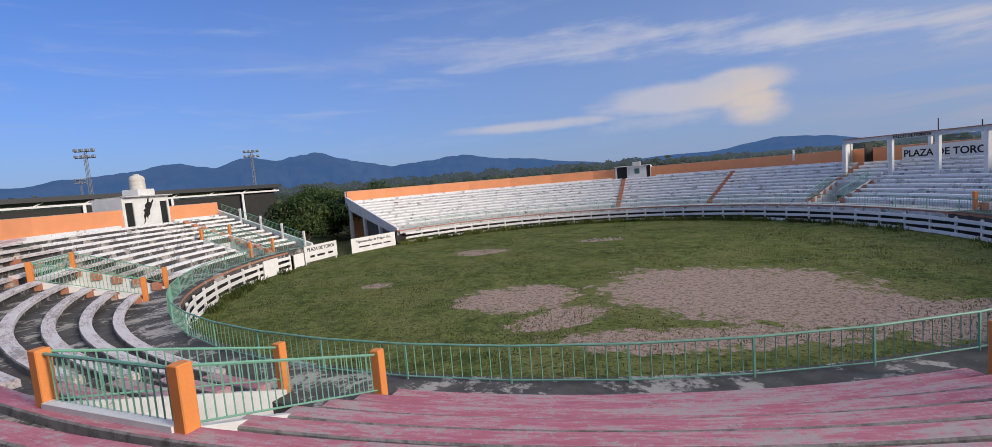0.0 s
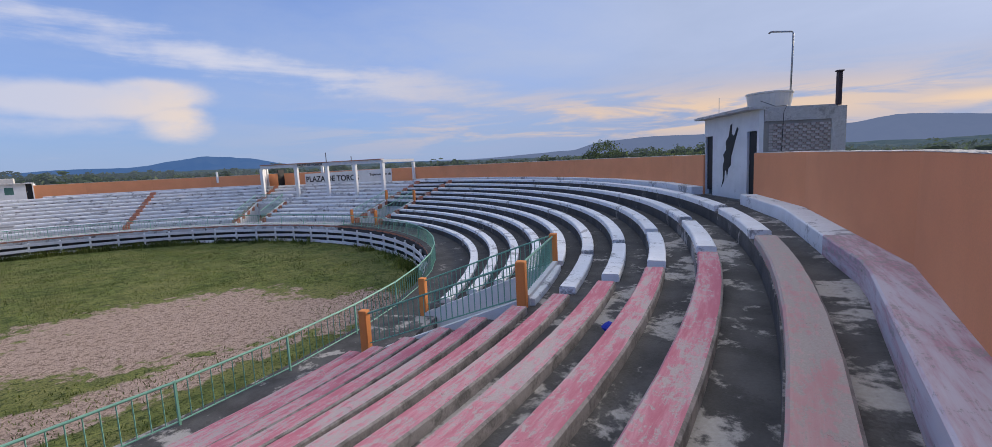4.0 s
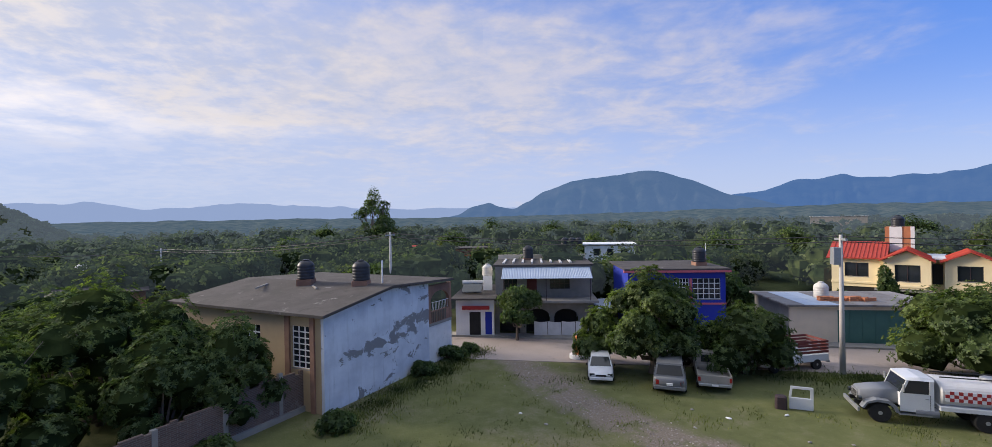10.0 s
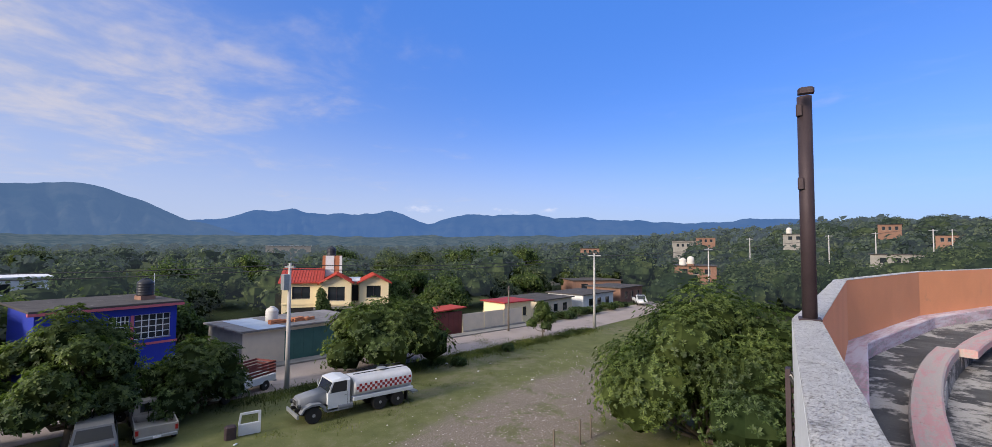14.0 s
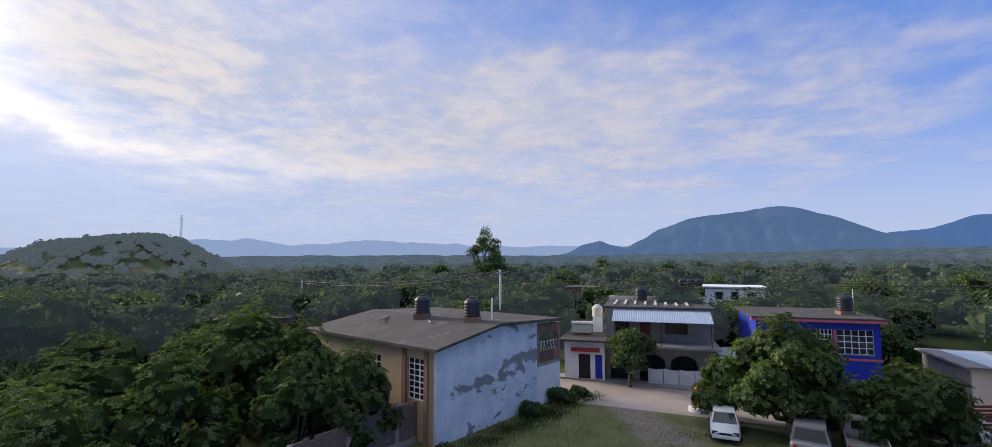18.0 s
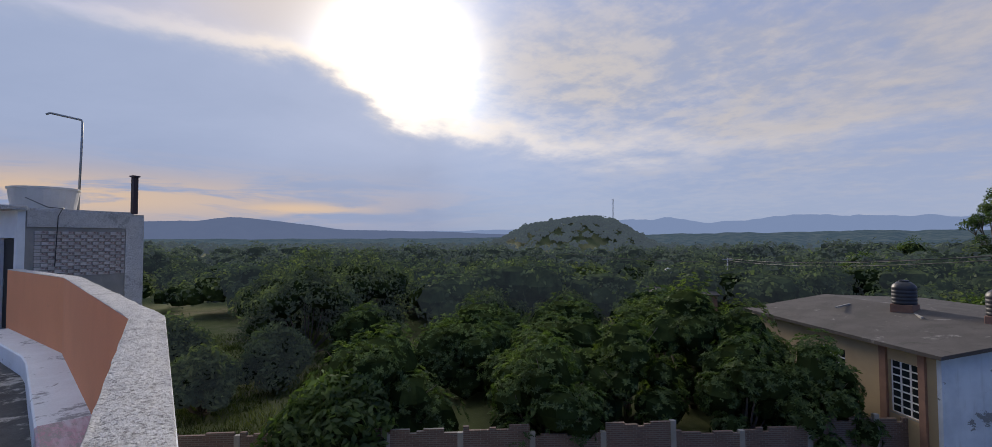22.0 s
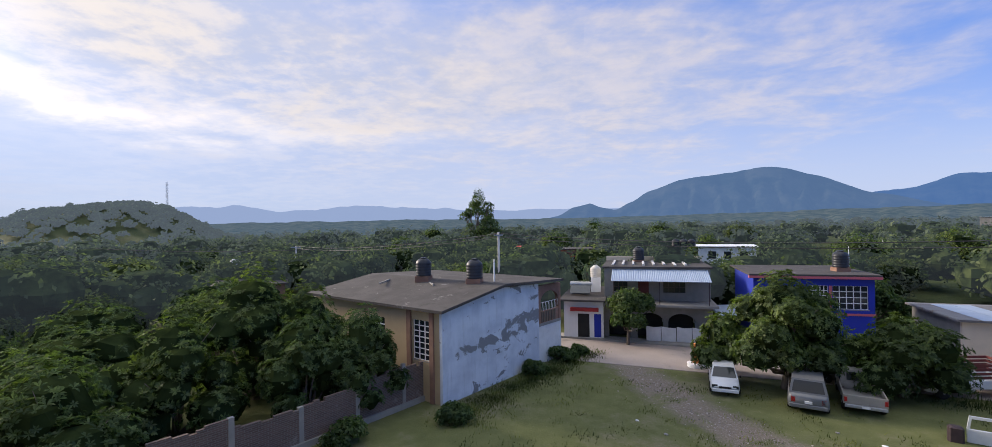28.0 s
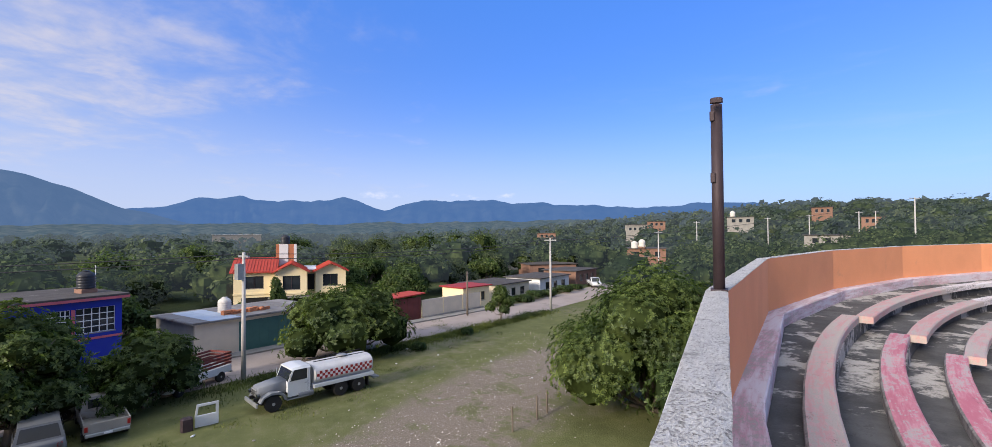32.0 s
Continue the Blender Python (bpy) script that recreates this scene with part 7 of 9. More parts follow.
for x0, x1, y0, y1, ze, zr in ((4.25, 8.65, -1.75, 4.4, 5.35, 6.5), (8.95, 13.35, -0.85, 5.0, 5.25, 6.35)):
    c = (x0 + x1) / 2
    part("gable", Shape().slab([(x0 + 0.35, ze + 0.08), (x1 - 0.35, ze + 0.08), (c, zr - 0.1)], y0 + 0.55, y0 + 0.7), "cream", YH)
    for xa, za, xb, zb in ((x0, ze, c, zr), (c, zr, x1, ze)):
        g = part("roof", Shape().slab([(xa, za), (xb, zb), (xb, zb + 0.12), (xa, za + 0.12)], y0, y1), "red_tile", YH, "red tiled roof slope")
        for i in range(14):
            yy = y0 + (y1 - y0) * (i + 0.5) / 14
            part("tile_rib", Shape().tube([(xa, yy, za + 0.13), (xb, yy, zb + 0.13)], 0.05, 5), "red_tile", g)
part("balcony", Shape().box((3.9, -2.4, 2.4), (8.6, -1.32, 2.58)), "concrete", YH)
part("balcony_rail", Shape().box((3.9, -2.4, 2.6), (8.6, -2.34, 2.66)), "iron", YH)
part("stair_tower", Shape().box((4.5, 4.4, 5.5), (7.0, 6.8, 8.8), cut=0.02), "orange_brick", YH, "bare brick stair tower")
part("tower_face", Shape().box((4.9, 4.34, 5.9), (6.0, 4.398, 8.82)), "whitewash", YH, "whitewashed part of the tower")
part("tower_edge", Shape().box((6.7, 4.34, 5.9), (7.04, 4.398, 8.82)), "whitewash", YH, "whitewashed part of the tower")
q = YH.matrix_basis @ Vector((5.6, 5.6, 8.8))
tank((q.x, q.y), q.z, base=0.0, r=0.6)

# yard walls with a maroon gate along the street
YW = holder("street_wall", "beige yard wall with panels beside a maroon gate", "wall", (-42.0, -69.9, GROUND), 163.6, kind="structure")
part("gate", Shape().box((0, -0.04, 0), (3.9, 0.04, 2.6)), "maroon", YW, "maroon sheet gate")
for i in range(5):
    part("gate_rib", Shape().box((0.3 + i * 0.8, -0.075, 0), (0.36 + i * 0.8, -0.042, 2.6)), "maroon", YW)
part("gate_roof", Shape().slab([(-0.4, 2.75), (4.4, 2.95), (4.4, 3.08), (-0.4, 2.88)], -0.3, 2.8), "red_tile", YW, "red porch roof")
for i in range(3):
    x = 4.1 + i * 3.4
    part("wall_panel", Shape().box((x, -0.08, -0.2), (x + 3.3, 0.08, 2.2), cut=0.01), "beige", YW)
    part("pier", Shape().box((x + 3.3, -0.12, -0.2), (x + 3.4, 0.12, 2.3)), "cream", YW)
part("plinth", Shape().box((4.0, -0.5, -0.2), (14.4, -0.14, 0.28)), "concrete", YW)
PV = building("pavilion", "small cream pavilion with a red roof edge", (-52.8, -66.9), 163.6, 5.0, 4.0, 2.9, ("cream", "cream"), front=[(0.6, 4.2, 1.0, 2.2, "window")], roof="red", win="cream", cols=1, rows=1)

# ---- plain smaller houses further out: place, turn, width, depth, height, kind of wall ----
FAR = [(-62, -66.5, 168, 9, 7, 2.3, "beige"), (-73, -63.5, 168, 10, 7, 2.4, "whitewash"), (-86, -61, 168, 9, 7, 2.7, "brick"), (8, -128, 190, 7, 6, 5.2, "brick"),
       (62, -104, 215, 12, 8, 3.2, "brick"), (52, -86, 215, 13, 8, 2.8, "brick"), (-52, -138, 165, 8, 7, 3.6, "concrete"), (-96, -74, 130, 11, 8, 3.0, "brick"), (-112, -92, 140, 9, 7, 3.4, "beige"),
       (-80, -112, 150, 9, 7, 3.4, "whitewash"),
       (120, -150, 220, 9, 7, 3.0, "whitewash"), (150, -60, 250, 10, 7, 3.2, "whitewash"), (60, -160, 200, 9, 7, 3.2, "brick"), (-10, -170, 180, 10, 7, 3.4, "brick"),
       (-210.6, -72.6, 99, 7.5, 7, 0, "concrete", 9.6), (-231.7, -66.3, 97, 8, 7, 0, "brick", 11.8), (-188.5, -33.3, 89, 8.5, 8, 0, "concrete", 12.0), (-211, -4.2, 81, 6.5, 6, 0, "brick", 15.7),
       (-193.6, 7.1, 77, 6.1, 6, 0, "brick", 11.4), (-116.9, -56.7, 99, 9, 8, 0, "brick", 3.0), (-196.1, -108.3, 110, 8, 7, 0, "brick", 6.8), (-137.1, -17.2, 82, 9.4, 8, 0, "concrete", 5.9),
       (-15.6, -120.5, 168, 8.5, 7, 0, "pale_roofed", 2.9), (-106.9, -140.8, 134, 7, 7, 0, "brick", 2.6), (14.6, -126.1, 188, 9.8, 7, 0, "red_house", 0.9), (-156, -64.7, 100, 15, 8, 0, "beige", 2.9), (-244.9, -78.7, 100, 14, 9, 0, "concrete", 10.6),
       (20, -150, 190, 9, 7, 4.6, "red_house"), (-70, -170, 160, 10, 8, 4.8, "whitewash"), (85, -130, 210, 11, 8, 3.8, "whitewash"), (-105, -160, 150, 12, 8, 4.4, "brick"), (-140, -130, 140, 12, 9, 3.6, "whitewash")]
for x, y, turn, w, d, h, mat, *top in FAR:
    cover = {"red_house": "red_tile", "pale_roofed": "white"}.get(mat, "roof")
    mat = mat if cover == "roof" else "whitewash"
    g = float(land_height(np.array(float(x)), np.array(float(y))))
    h = top[0] - g if top else h
    ob = building("town_house", {"brick": "plain brick house with a flat roof among trees", "whitewash": "whitewashed house with a low roof among trees"}.get(mat, "plain plastered house with a flat roof among trees"),
                  (x, y), turn, w, d, h, (mat, mat), front=[(w * 0.18, w * 0.32, h - 1.9, h - 0.7, "window"), (w * 0.45, w * 0.58, h - 1.9, h - 0.7, "window"), (w * 0.72, w * 0.86, h - 1.9, h - 0.7, "window")],
                  right=[(d * 0.3, d * 0.55, h - 1.9, h - 0.7, "window")], base=0.0, win="concrete", cols=1, rows=1, roof=cover)
    ob.location.z = g
    ob["group"] = "houses of the town"
for x, y in ((-14.6, -120.4), (-13.4, -120.7), (-12.2, -121.0)):
    tank((x, y), 3.1, base=0.0, r=0.6, h=1.1)
tank((-188.5, -31.5), 12.2, "tank_white", "pale water tank on a far roof", 0.9, 2.0, 0.0)
tank((-117.2, -54.9), 3.1, "tank_white", "pale water tank on a far roof", 0.8, 1.7, 0.0)
tank((-117.5, -53.2), 3.1, "tank_white", "pale water tank on a far roof", 0.8, 1.7, 0.4)
tank((60, -107), 0.5, "tank_white", "pale water tank on a far roof", 0.7, 1.4, 0.2)
# long shed far south-west, and the long sports roof to the north-west
building("far_shed", "long white roofed shed far off", (-225, -367), 145, 32, 12, 10.2, ("concrete", "concrete"), category="shed", roof="white")
roofw = holder("sports_roof", "long dark sports hall roof with a white truss edge", "hall", (-43.6, 28.7, 0), 60.4)
part("roof", Shape().slab([(-36, 8.05), (0.6, 7.95), (0.6, 8.45), (-36, 8.55)], -0.6, 18), "tank_black", roofw, "dark sheet roof")
part("edge_beam", Shape().box((-36, -0.12, 7.40), (0.4, 0.12, 7.62)), "white", roofw, "white edge beam")
part("dark_side", Shape().box((-36, 0.4, -1), (0, 0.6, 7.2)), "black", roofw, "dark mesh side")
part("end_wall", Shape().box((-0.2, 0.7, -1), (0, 17.6, 7.9)), "tank_black", roofw, "dark sheet end wall")
for i in range(9):
    x = -35 + i * 4.3
    part("strut", Shape().tube([(x, 0, 7.5), (x + 1.0, 0.1, 8.0)], 0.07, 5), "white", roofw)
    if i % 2:
        part("column", Shape().box((x - 0.14, -0.14, -1), (x + 0.14, 0.14, 7.4)), "white", roofw)


# ---- poles and wires ----
def street_pole(at, top, turn, label="concrete power pole with a cross-arm", ground=GROUND, arm=1.6):
    ob = holder("power_pole", label, "power pole", (at[0], at[1], ground), turn, "power poles")
    h = top - ground
    part("shaft", Shape().tube([(0, 0, -0.3), (0, 0, h)], 0.16, 10, radii=[0.18, 0.10]), "pole_concrete", ob, smooth=True)
    part("cross_arm", Shape().box((-arm / 2, -0.06, h - 0.35), (arm / 2, 0.06, h - 0.22)), "galv", ob)
    for x in (-arm / 2 + 0.1, 0.0, arm / 2 - 0.1):
        part("insulator", Shape().spin([(0.03, 0), (0.06, 0.05), (0.04, 0.10), (0.06, 0.14), (0.02, 0.2)], (x, 0, h - 0.22), 8), "iron", ob)
    return ob


PA = street_pole((-21.0, -67.0), 5.9, 75)
part("meter_rack", Shape().box((-0.3, -0.5, 7.0), (0.3, -0.12, 8.1)), "galv", PA, "rack of grey electrical boxes")
PB = street_pole((-57.1, -56.4), 6.4, 100)
street_pole((11.0, -84.0), 6.3, 70)
street_pole((-104, -48), 7.2, 100)
street_pole((52, -112), 4.0, 40)
street_pole((-112, -3.0), 13.2, 90, ground=0.0)
for x, y, top in ((-148, -24, 10.7), (-156.7, -13.1, 11.5), (-144.9, -4.3, 11.8), (-183, 8.4, 13.0), (-148.5, -42, 10.0)):
    street_pole((x, y), top, 90, ground=float(land_height(np.array(x), np.array(y))))
wood = holder("wooden_pole", "dark wooden cable pole beside the street wall", "pole", (-49.8, -64.7, GROUND), 0)
part("shaft", Shape().tube([(0, 0, -0.3), (0.03, 0.02, 5.4)], 0.11, 8, radii=[0.13, 0.09]), "bark", wood, smooth=True)
part("cable_arm", Shape().box((-0.35, -0.04, 5.05), (0.35, 0.04, 5.15)), "bark", wood)
lampa = holder("street_lamp", "slim street lamp on a grey pole", "street lamp", (-47.5, -93.0, GROUND), 0)
part("pole", Shape().tube([(0, 0, 0), (0, 0, 6.6)], 0.09, 8), "galv", lampa)
part("arm", Shape().tube([(0, 0, 6.5), (1.2, 0, 6.9)], 0.05, 6), "galv", lampa)
part("head", Shape().box((1.0, -0.14, 6.82), (1.6, 0.14, 6.98), cut=0.02), "galv", lampa)


def wire_line(p, q, sag, n=1, gap=0.35, r=0.028):
    for i in range(n):
        o = Vector((0, 0, -gap * i))
        pts = [Vector(p).lerp(Vector(q), k / 14) + o - Vector((0, 0, sag * 4 * (k / 14) * (1 - k / 14))) for k in range(15)]
        thing("power_line", Shape().tube(pts, r, 4), "cable", "sagging black power line between poles", "power line", "power lines")


wire_line((11.0, -84.0, 6.2), (-21.0, -67.0, 5.8), 0.5, 2)
wire_line((-21.0, -67.0, 5.8), (-57.1, -56.4, 6.3), 0.6, 2)
wire_line((-57.1, -56.4, 6.3), (-104, -48, 7.1), 0.7, 2)
wire_line((11.0, -84.0, 6.2), (52, -112, 3.9), 0.8, 2)
wire_line((11.0, -84.0, 6.0), (60, -84, 5.0), 0.9, 1)
wire_line((-57.1, -56.4, 6.0), (-112, -3.0, 13.0), 1.0, 1)
# flood-light masts beyond the western stand, and the mast on the hill


def mast(at, h, label, ground=0.0, heads=True, r=0.25):
    ob = holder("light_mast" if heads else "radio_mast", label, "mast", (*at, ground), 20)
    for x, y in ((-r, -r), (r, -r), (r, r), (-r, r)):
        part("leg", Shape().tube([(x, y, 0), (x * 0.7, y * 0.7, h)], 0.05 if heads else 0.12, 5), "galv", ob)
    for i in range(int(h / 1.5)):
        z = i * 1.5
        part("brace", Shape().tube([(-r, -r, z), (r, -r, z + 1.5)], 0.03 if heads else 0.08, 4), "galv", ob)
    if heads:
        for z in (h - 0.2, h - 1.3):
            bar = part("cross_bar", Shape().box((-1.6, -0.06, z), (1.6, 0.06, z + 0.12)), "galv", ob)
            for i in range(4):
                x = -1.35 + i * 0.9
                part("lamp_head", Shape().box((x - 0.28, -0.35, z + 0.12), (x + 0.28, -0.05, z + 0.55), cut=0.03), "galv", bar)
    return ob


mast((-83.6, 35.4), 17.3, "lattice floodlight mast beside the hall")
mast((-70.4, 61.2), 17.1, "lattice floodlight mast beside the hall")
mast((-153.4, 92.3), 17.2, "lattice floodlight mast far beyond the hall")
hx, hy = 640 * math.sin(radians(135.0)), 640 * math.cos(radians(135.0)) - 30
mast((hx, hy), 61.0 - float(land_height(np.array(hx), np.array(hy))), "tall radio mast on the wooded hill", float(land_height(np.array(hx), np.array(hy))) - 1, False, 0.9)

# ---- trees and plants ----
rng = np.random.default_rng(4)


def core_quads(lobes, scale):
    """Dense inner foliage, coloured dark for a crown's inner shade: a lumpy closed shell of patches inside each lobe,
    so that no sky shows through a crown's middle.
    """
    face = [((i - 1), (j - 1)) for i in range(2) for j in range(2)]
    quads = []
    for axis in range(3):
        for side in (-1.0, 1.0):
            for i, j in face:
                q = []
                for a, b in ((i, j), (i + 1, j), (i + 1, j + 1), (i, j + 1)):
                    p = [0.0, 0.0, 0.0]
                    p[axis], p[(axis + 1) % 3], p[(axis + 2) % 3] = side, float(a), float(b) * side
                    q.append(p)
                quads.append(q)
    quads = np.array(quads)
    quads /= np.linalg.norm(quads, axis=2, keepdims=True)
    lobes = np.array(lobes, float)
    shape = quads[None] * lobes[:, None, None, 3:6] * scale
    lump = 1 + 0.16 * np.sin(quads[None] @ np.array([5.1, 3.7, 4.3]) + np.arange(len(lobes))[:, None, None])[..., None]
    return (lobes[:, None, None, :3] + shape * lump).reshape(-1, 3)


def leaf_mesh(name, centres, normals, size, mat, slim=0.45, jitter=0.6, core=None):
    """One mesh of many small pointed leaves: each a bent rhombus at its centre, facing roughly its normal."""
    n = len(centres)
    nr = normals + rng.normal(0, jitter, (n, 3))
    nr /= np.linalg.norm(nr, axis=1, keepdims=True) + 1e-9
    a = rng.normal(0, 1, (n, 3))
    u = np.cross(nr, a)
    u /= np.linalg.norm(u, axis=1, keepdims=True) + 1e-9
    v = np.cross(nr, u)
    s = (size * rng.uniform(0.6, 1.35, n))[:, None] if np.isscalar(size) else (size * rng.uniform(0.7, 1.3, n))[:, None]
    droop = nr * s * 0.18
    verts = np.stack([centres - u * s, centres + v * s * slim + droop, centres + u * s, centres - v * s * slim + droop], 1).reshape(-1, 3)
    leaves_n = n
    if core is not None:
        verts = np.concatenate([verts, core])
        n = len(verts) // 4
    me = bpy.data.meshes.new(name)
    me.vertices.add(4 * n)
    me.vertices.foreach_set("co", verts.astype(np.float32).ravel())
    me.loops.add(4 * n)
    me.loops.foreach_set("vertex_index", np.arange(4 * n, dtype=np.int32))
    me.polygons.add(n)
    me.polygons.foreach_set("loop_start", np.arange(0, 4 * n, 4, dtype=np.int32))
    me.materials.append(M[mat])
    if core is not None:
        me.materials.append(M["leaf_inner_shade_hazy" if mat in ("leaf_near", "leaf_mid", "leaf_mid_pale") else "leaf_inner_shade"])
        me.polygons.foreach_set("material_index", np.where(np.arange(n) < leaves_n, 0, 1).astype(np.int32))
    me.update(calc_edges=True)
    return me


def rosette_mesh(name, lobes, count, size, mat, core, per=8):
    """A crown of leaf rosettes: each a ring of long leaves spread round a twig's end, facing outwards and up."""
    c, d = crown_points(lobes, count, 0.22)
    d = d + [0, 0, 0.35]
    d /= np.linalg.norm(d, axis=1, keepdims=True)
    side = np.cross(d, rng.normal(0, 1, d.shape))
    side /= np.linalg.norm(side, axis=1, keepdims=True) + 1e-9
    other = np.cross(d, side)
    grow = size * rng.uniform(0.75, 1.25, count)
    quads = []
    for k in range(per):
        a = 2 * math.pi * k / per + rng.normal(0, 0.2, count)
        lift = rng.uniform(0.10, 0.75, count)
        out = side * np.cos(a)[:, None] + other * np.sin(a)[:, None] + d * lift[:, None]
        out /= np.linalg.norm(out, axis=1, keepdims=True)
        across = np.cross(out, d)
        across /= np.linalg.norm(across, axis=1, keepdims=True) + 1e-9
        long = (grow * rng.uniform(0.8, 1.2, count))[:, None]
        root, tip = c, c + out * long - d * long * 0.12
        mid = c + out * long * 0.58 + d * long * 0.06
        quads.append(np.stack([root, mid + across * long * 0.17, tip, mid - across * long * 0.17], 1))
    verts = np.concatenate(quads).reshape(-1, 3)
    leaves_n = len(verts) // 4
    verts = np.concatenate([verts, core])
    n = len(verts) // 4
    me = bpy.data.meshes.new(name)
    me.vertices.add(4 * n)
    me.vertices.foreach_set("co", verts.astype(np.float32).ravel())
    me.loops.add(4 * n)
    me.loops.foreach_set("vertex_index", np.arange(4 * n, dtype=np.int32))
    me.polygons.add(n)
    me.polygons.foreach_set("loop_start", np.arange(0, 4 * n, 4, dtype=np.int32))
    me.materials.append(M[mat]), me.materials.append(M["leaf_inner_shade"])
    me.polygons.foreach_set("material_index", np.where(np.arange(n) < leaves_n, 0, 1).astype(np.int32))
    me.update(calc_edges=True)
    return me


def crown_points(lobes, count, shell=0.35, twigs=0.0):
    """Leaf centres near the skin of several ellipsoid lobes, in tufts; with their outward directions."""
    lobes = np.array(lobes, float)
    area = lobes[:, 3] * lobes[:, 4] + lobes[:, 3] * lobes[:, 5]
    pick = rng.choice(len(lobes), count, p=area / area.sum())
    tuft = max(1, count // 14)
    d = rng.normal(0, 1, (tuft, 3))
    d /= np.linalg.norm(d, axis=1, keepdims=True)
    d[:, 2] = np.where(d[:, 2] < -0.55, -d[:, 2], d[:, 2])
    which = rng.integers(0, tuft, count)
    dd = d[which] + rng.normal(0, 0.13, (count, 3))
    dd /= np.linalg.norm(dd, axis=1, keepdims=True)
    depth = 1 - shell * rng.random(count) ** 1.6 + 0.10 * rng.normal(0, 1, tuft)[which]
    c = lobes[pick, :3] + dd * lobes[pick, 3:6] * depth[:, None]
    return c, dd


def make_tree(name, label, at, height, spread, mat="leaf", leaves=9000, size=0.16, seed=1, trunk=0.22, lobes_n=9, ground=None, bare=0.32, slim=0.42, group="", flat=0.62, dense=0.62, rosettes=0, clump=1.0):
    """A tapered, forked trunk with limbs, and an uneven crown of leaf tufts."""
    r = random.Random(seed)
    g = float(land_height(np.array(float(at[0])), np.array(float(at[1])))) if ground is None else ground
    ob = holder(name, label, "tree" if name == "tree" else name.replace("_", " "), (at[0], at[1], g), 0, group)
    lobes = []
    base = height * bare
    for i in range(lobes_n):
        a = 2 * math.pi * (i + r.uniform(-0.3, 0.3)) / lobes_n * (1 if i else 0)
        lift = r.uniform(0.0, 0.9)
        ring = 0 if i == 0 else math.sqrt(1 - (lift * 0.85) ** 2) * r.uniform(0.50, 0.74)
        rr = spread * clump * (r.uniform(0.33, 0.48) if i else 0.55)
        z = base + (height - base) * (0.62 if i == 0 else 0.16 + 0.56 * lift)
        rz = min(rr * max(flat, 0.8), height - z)
        if i == 0:
            rz = height - z
        lobes.append((spread * ring * math.cos(a), spread * ring * math.sin(a), z, rr, rr * r.uniform(0.85, 1.1), max(0.4, rz)))
    t = Shape()
    lean = r.uniform(-0.15, 0.15)
    fork = Vector((lean * 0.5, r.uniform(-0.1, 0.1), base * 0.85))
    t.tube([(0, 0, -0.3), (0, 0, 0.2), fork * 0.5, fork], trunk, 8, radii=[trunk * 1.35, trunk, trunk * 0.86, trunk * 0.75])
    part("trunk", t, "bark", ob, smooth=True)
    for l in lobes:
        lm = Shape()
        e = Vector((l[0], l[1], l[2]))
        k = fork.lerp(e, 0.5) + Vector((0, 0, -0.08 * height))
        lm.tube([fork, k, e], 0.1, 6, radii=[trunk * 0.55, trunk * 0.32, trunk * 0.12])
        for _ in range(3):
            f = e + Vector((r.uniform(-1, 1) * l[3], r.uniform(-1, 1) * l[4], r.uniform(-0.2, 0.9) * l[5])) * 0.8
            lm.tube([k.lerp(e, 0.6), f], 0.05, 5, radii=[trunk * 0.2, trunk * 0.05])
        part("limb", lm, "bark", ob, smooth=True)
    if rosettes:
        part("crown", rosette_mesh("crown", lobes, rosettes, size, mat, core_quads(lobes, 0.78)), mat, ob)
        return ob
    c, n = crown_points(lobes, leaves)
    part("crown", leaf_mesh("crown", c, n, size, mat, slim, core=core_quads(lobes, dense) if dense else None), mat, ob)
    return ob


# the big tree close under the wall
make_tree("tree", "large dense broad-leaved tree with bright green rosettes", (-26.4, -40.2), 8.4, 5.5, "leaf", 0, 0.185, 3, 0.30, 22, bare=0.0, flat=0.85, rosettes=10500)
# over the parked cars and behind the tanker
make_tree("tree", "dense dark green shade tree over parked cars", (-9.2, -68.2), 6.9, 3.2, "leaf", 0, 0.22, 8, 0.26, 15, bare=0.16, rosettes=3400)
make_tree("tree", "low leafy tree beside the white car", (-6.3, -70.6), 4.0, 2.1, "leaf", 0, 0.25, 21, 0.14, 8, bare=0.10, rosettes=900)
make_tree("tree", "low spreading shade tree beside the pickup", (-15.0, -67.6), 4.5, 3.1, "leaf", 0, 0.22, 9, 0.2, 12, bare=0.14, rosettes=2500)
make_tree("tree", "broad shade tree beside the tanker", (-29.2, -65.2), 5.9, 5.2, "leaf", 0, 0.22, 10, 0.24, 16, bare=0.12, rosettes=4200)
make_tree("tree", "small pale green street tree", (-48.4, -59.6), 4.0, 1.7, "leaf", 3500, 0.14, 12, 0.1, 6, bare=0.2)
make_tree("tree", "small dark tree before the shop house", (-0.9, -77.6), 4.6, 2.3, "leaf_deep", 6000, 0.15, 13, 0.14, 7, bare=0.3)
make_tree("tree", "dark conifer beside the cream house", (-37.0, -82.5), 5.2, 1.2, "leaf_deep", 3000, 0.16, 14, 0.12, 6, bare=0.05, flat=1.6)
make_tree("tree", "small shrub tree beside the cream house", (-31.5, -81.0), 3.2, 1.0, "leaf_deep", 1800, 0.16, 15, 0.1, 5, bare=0.05, flat=1.4)
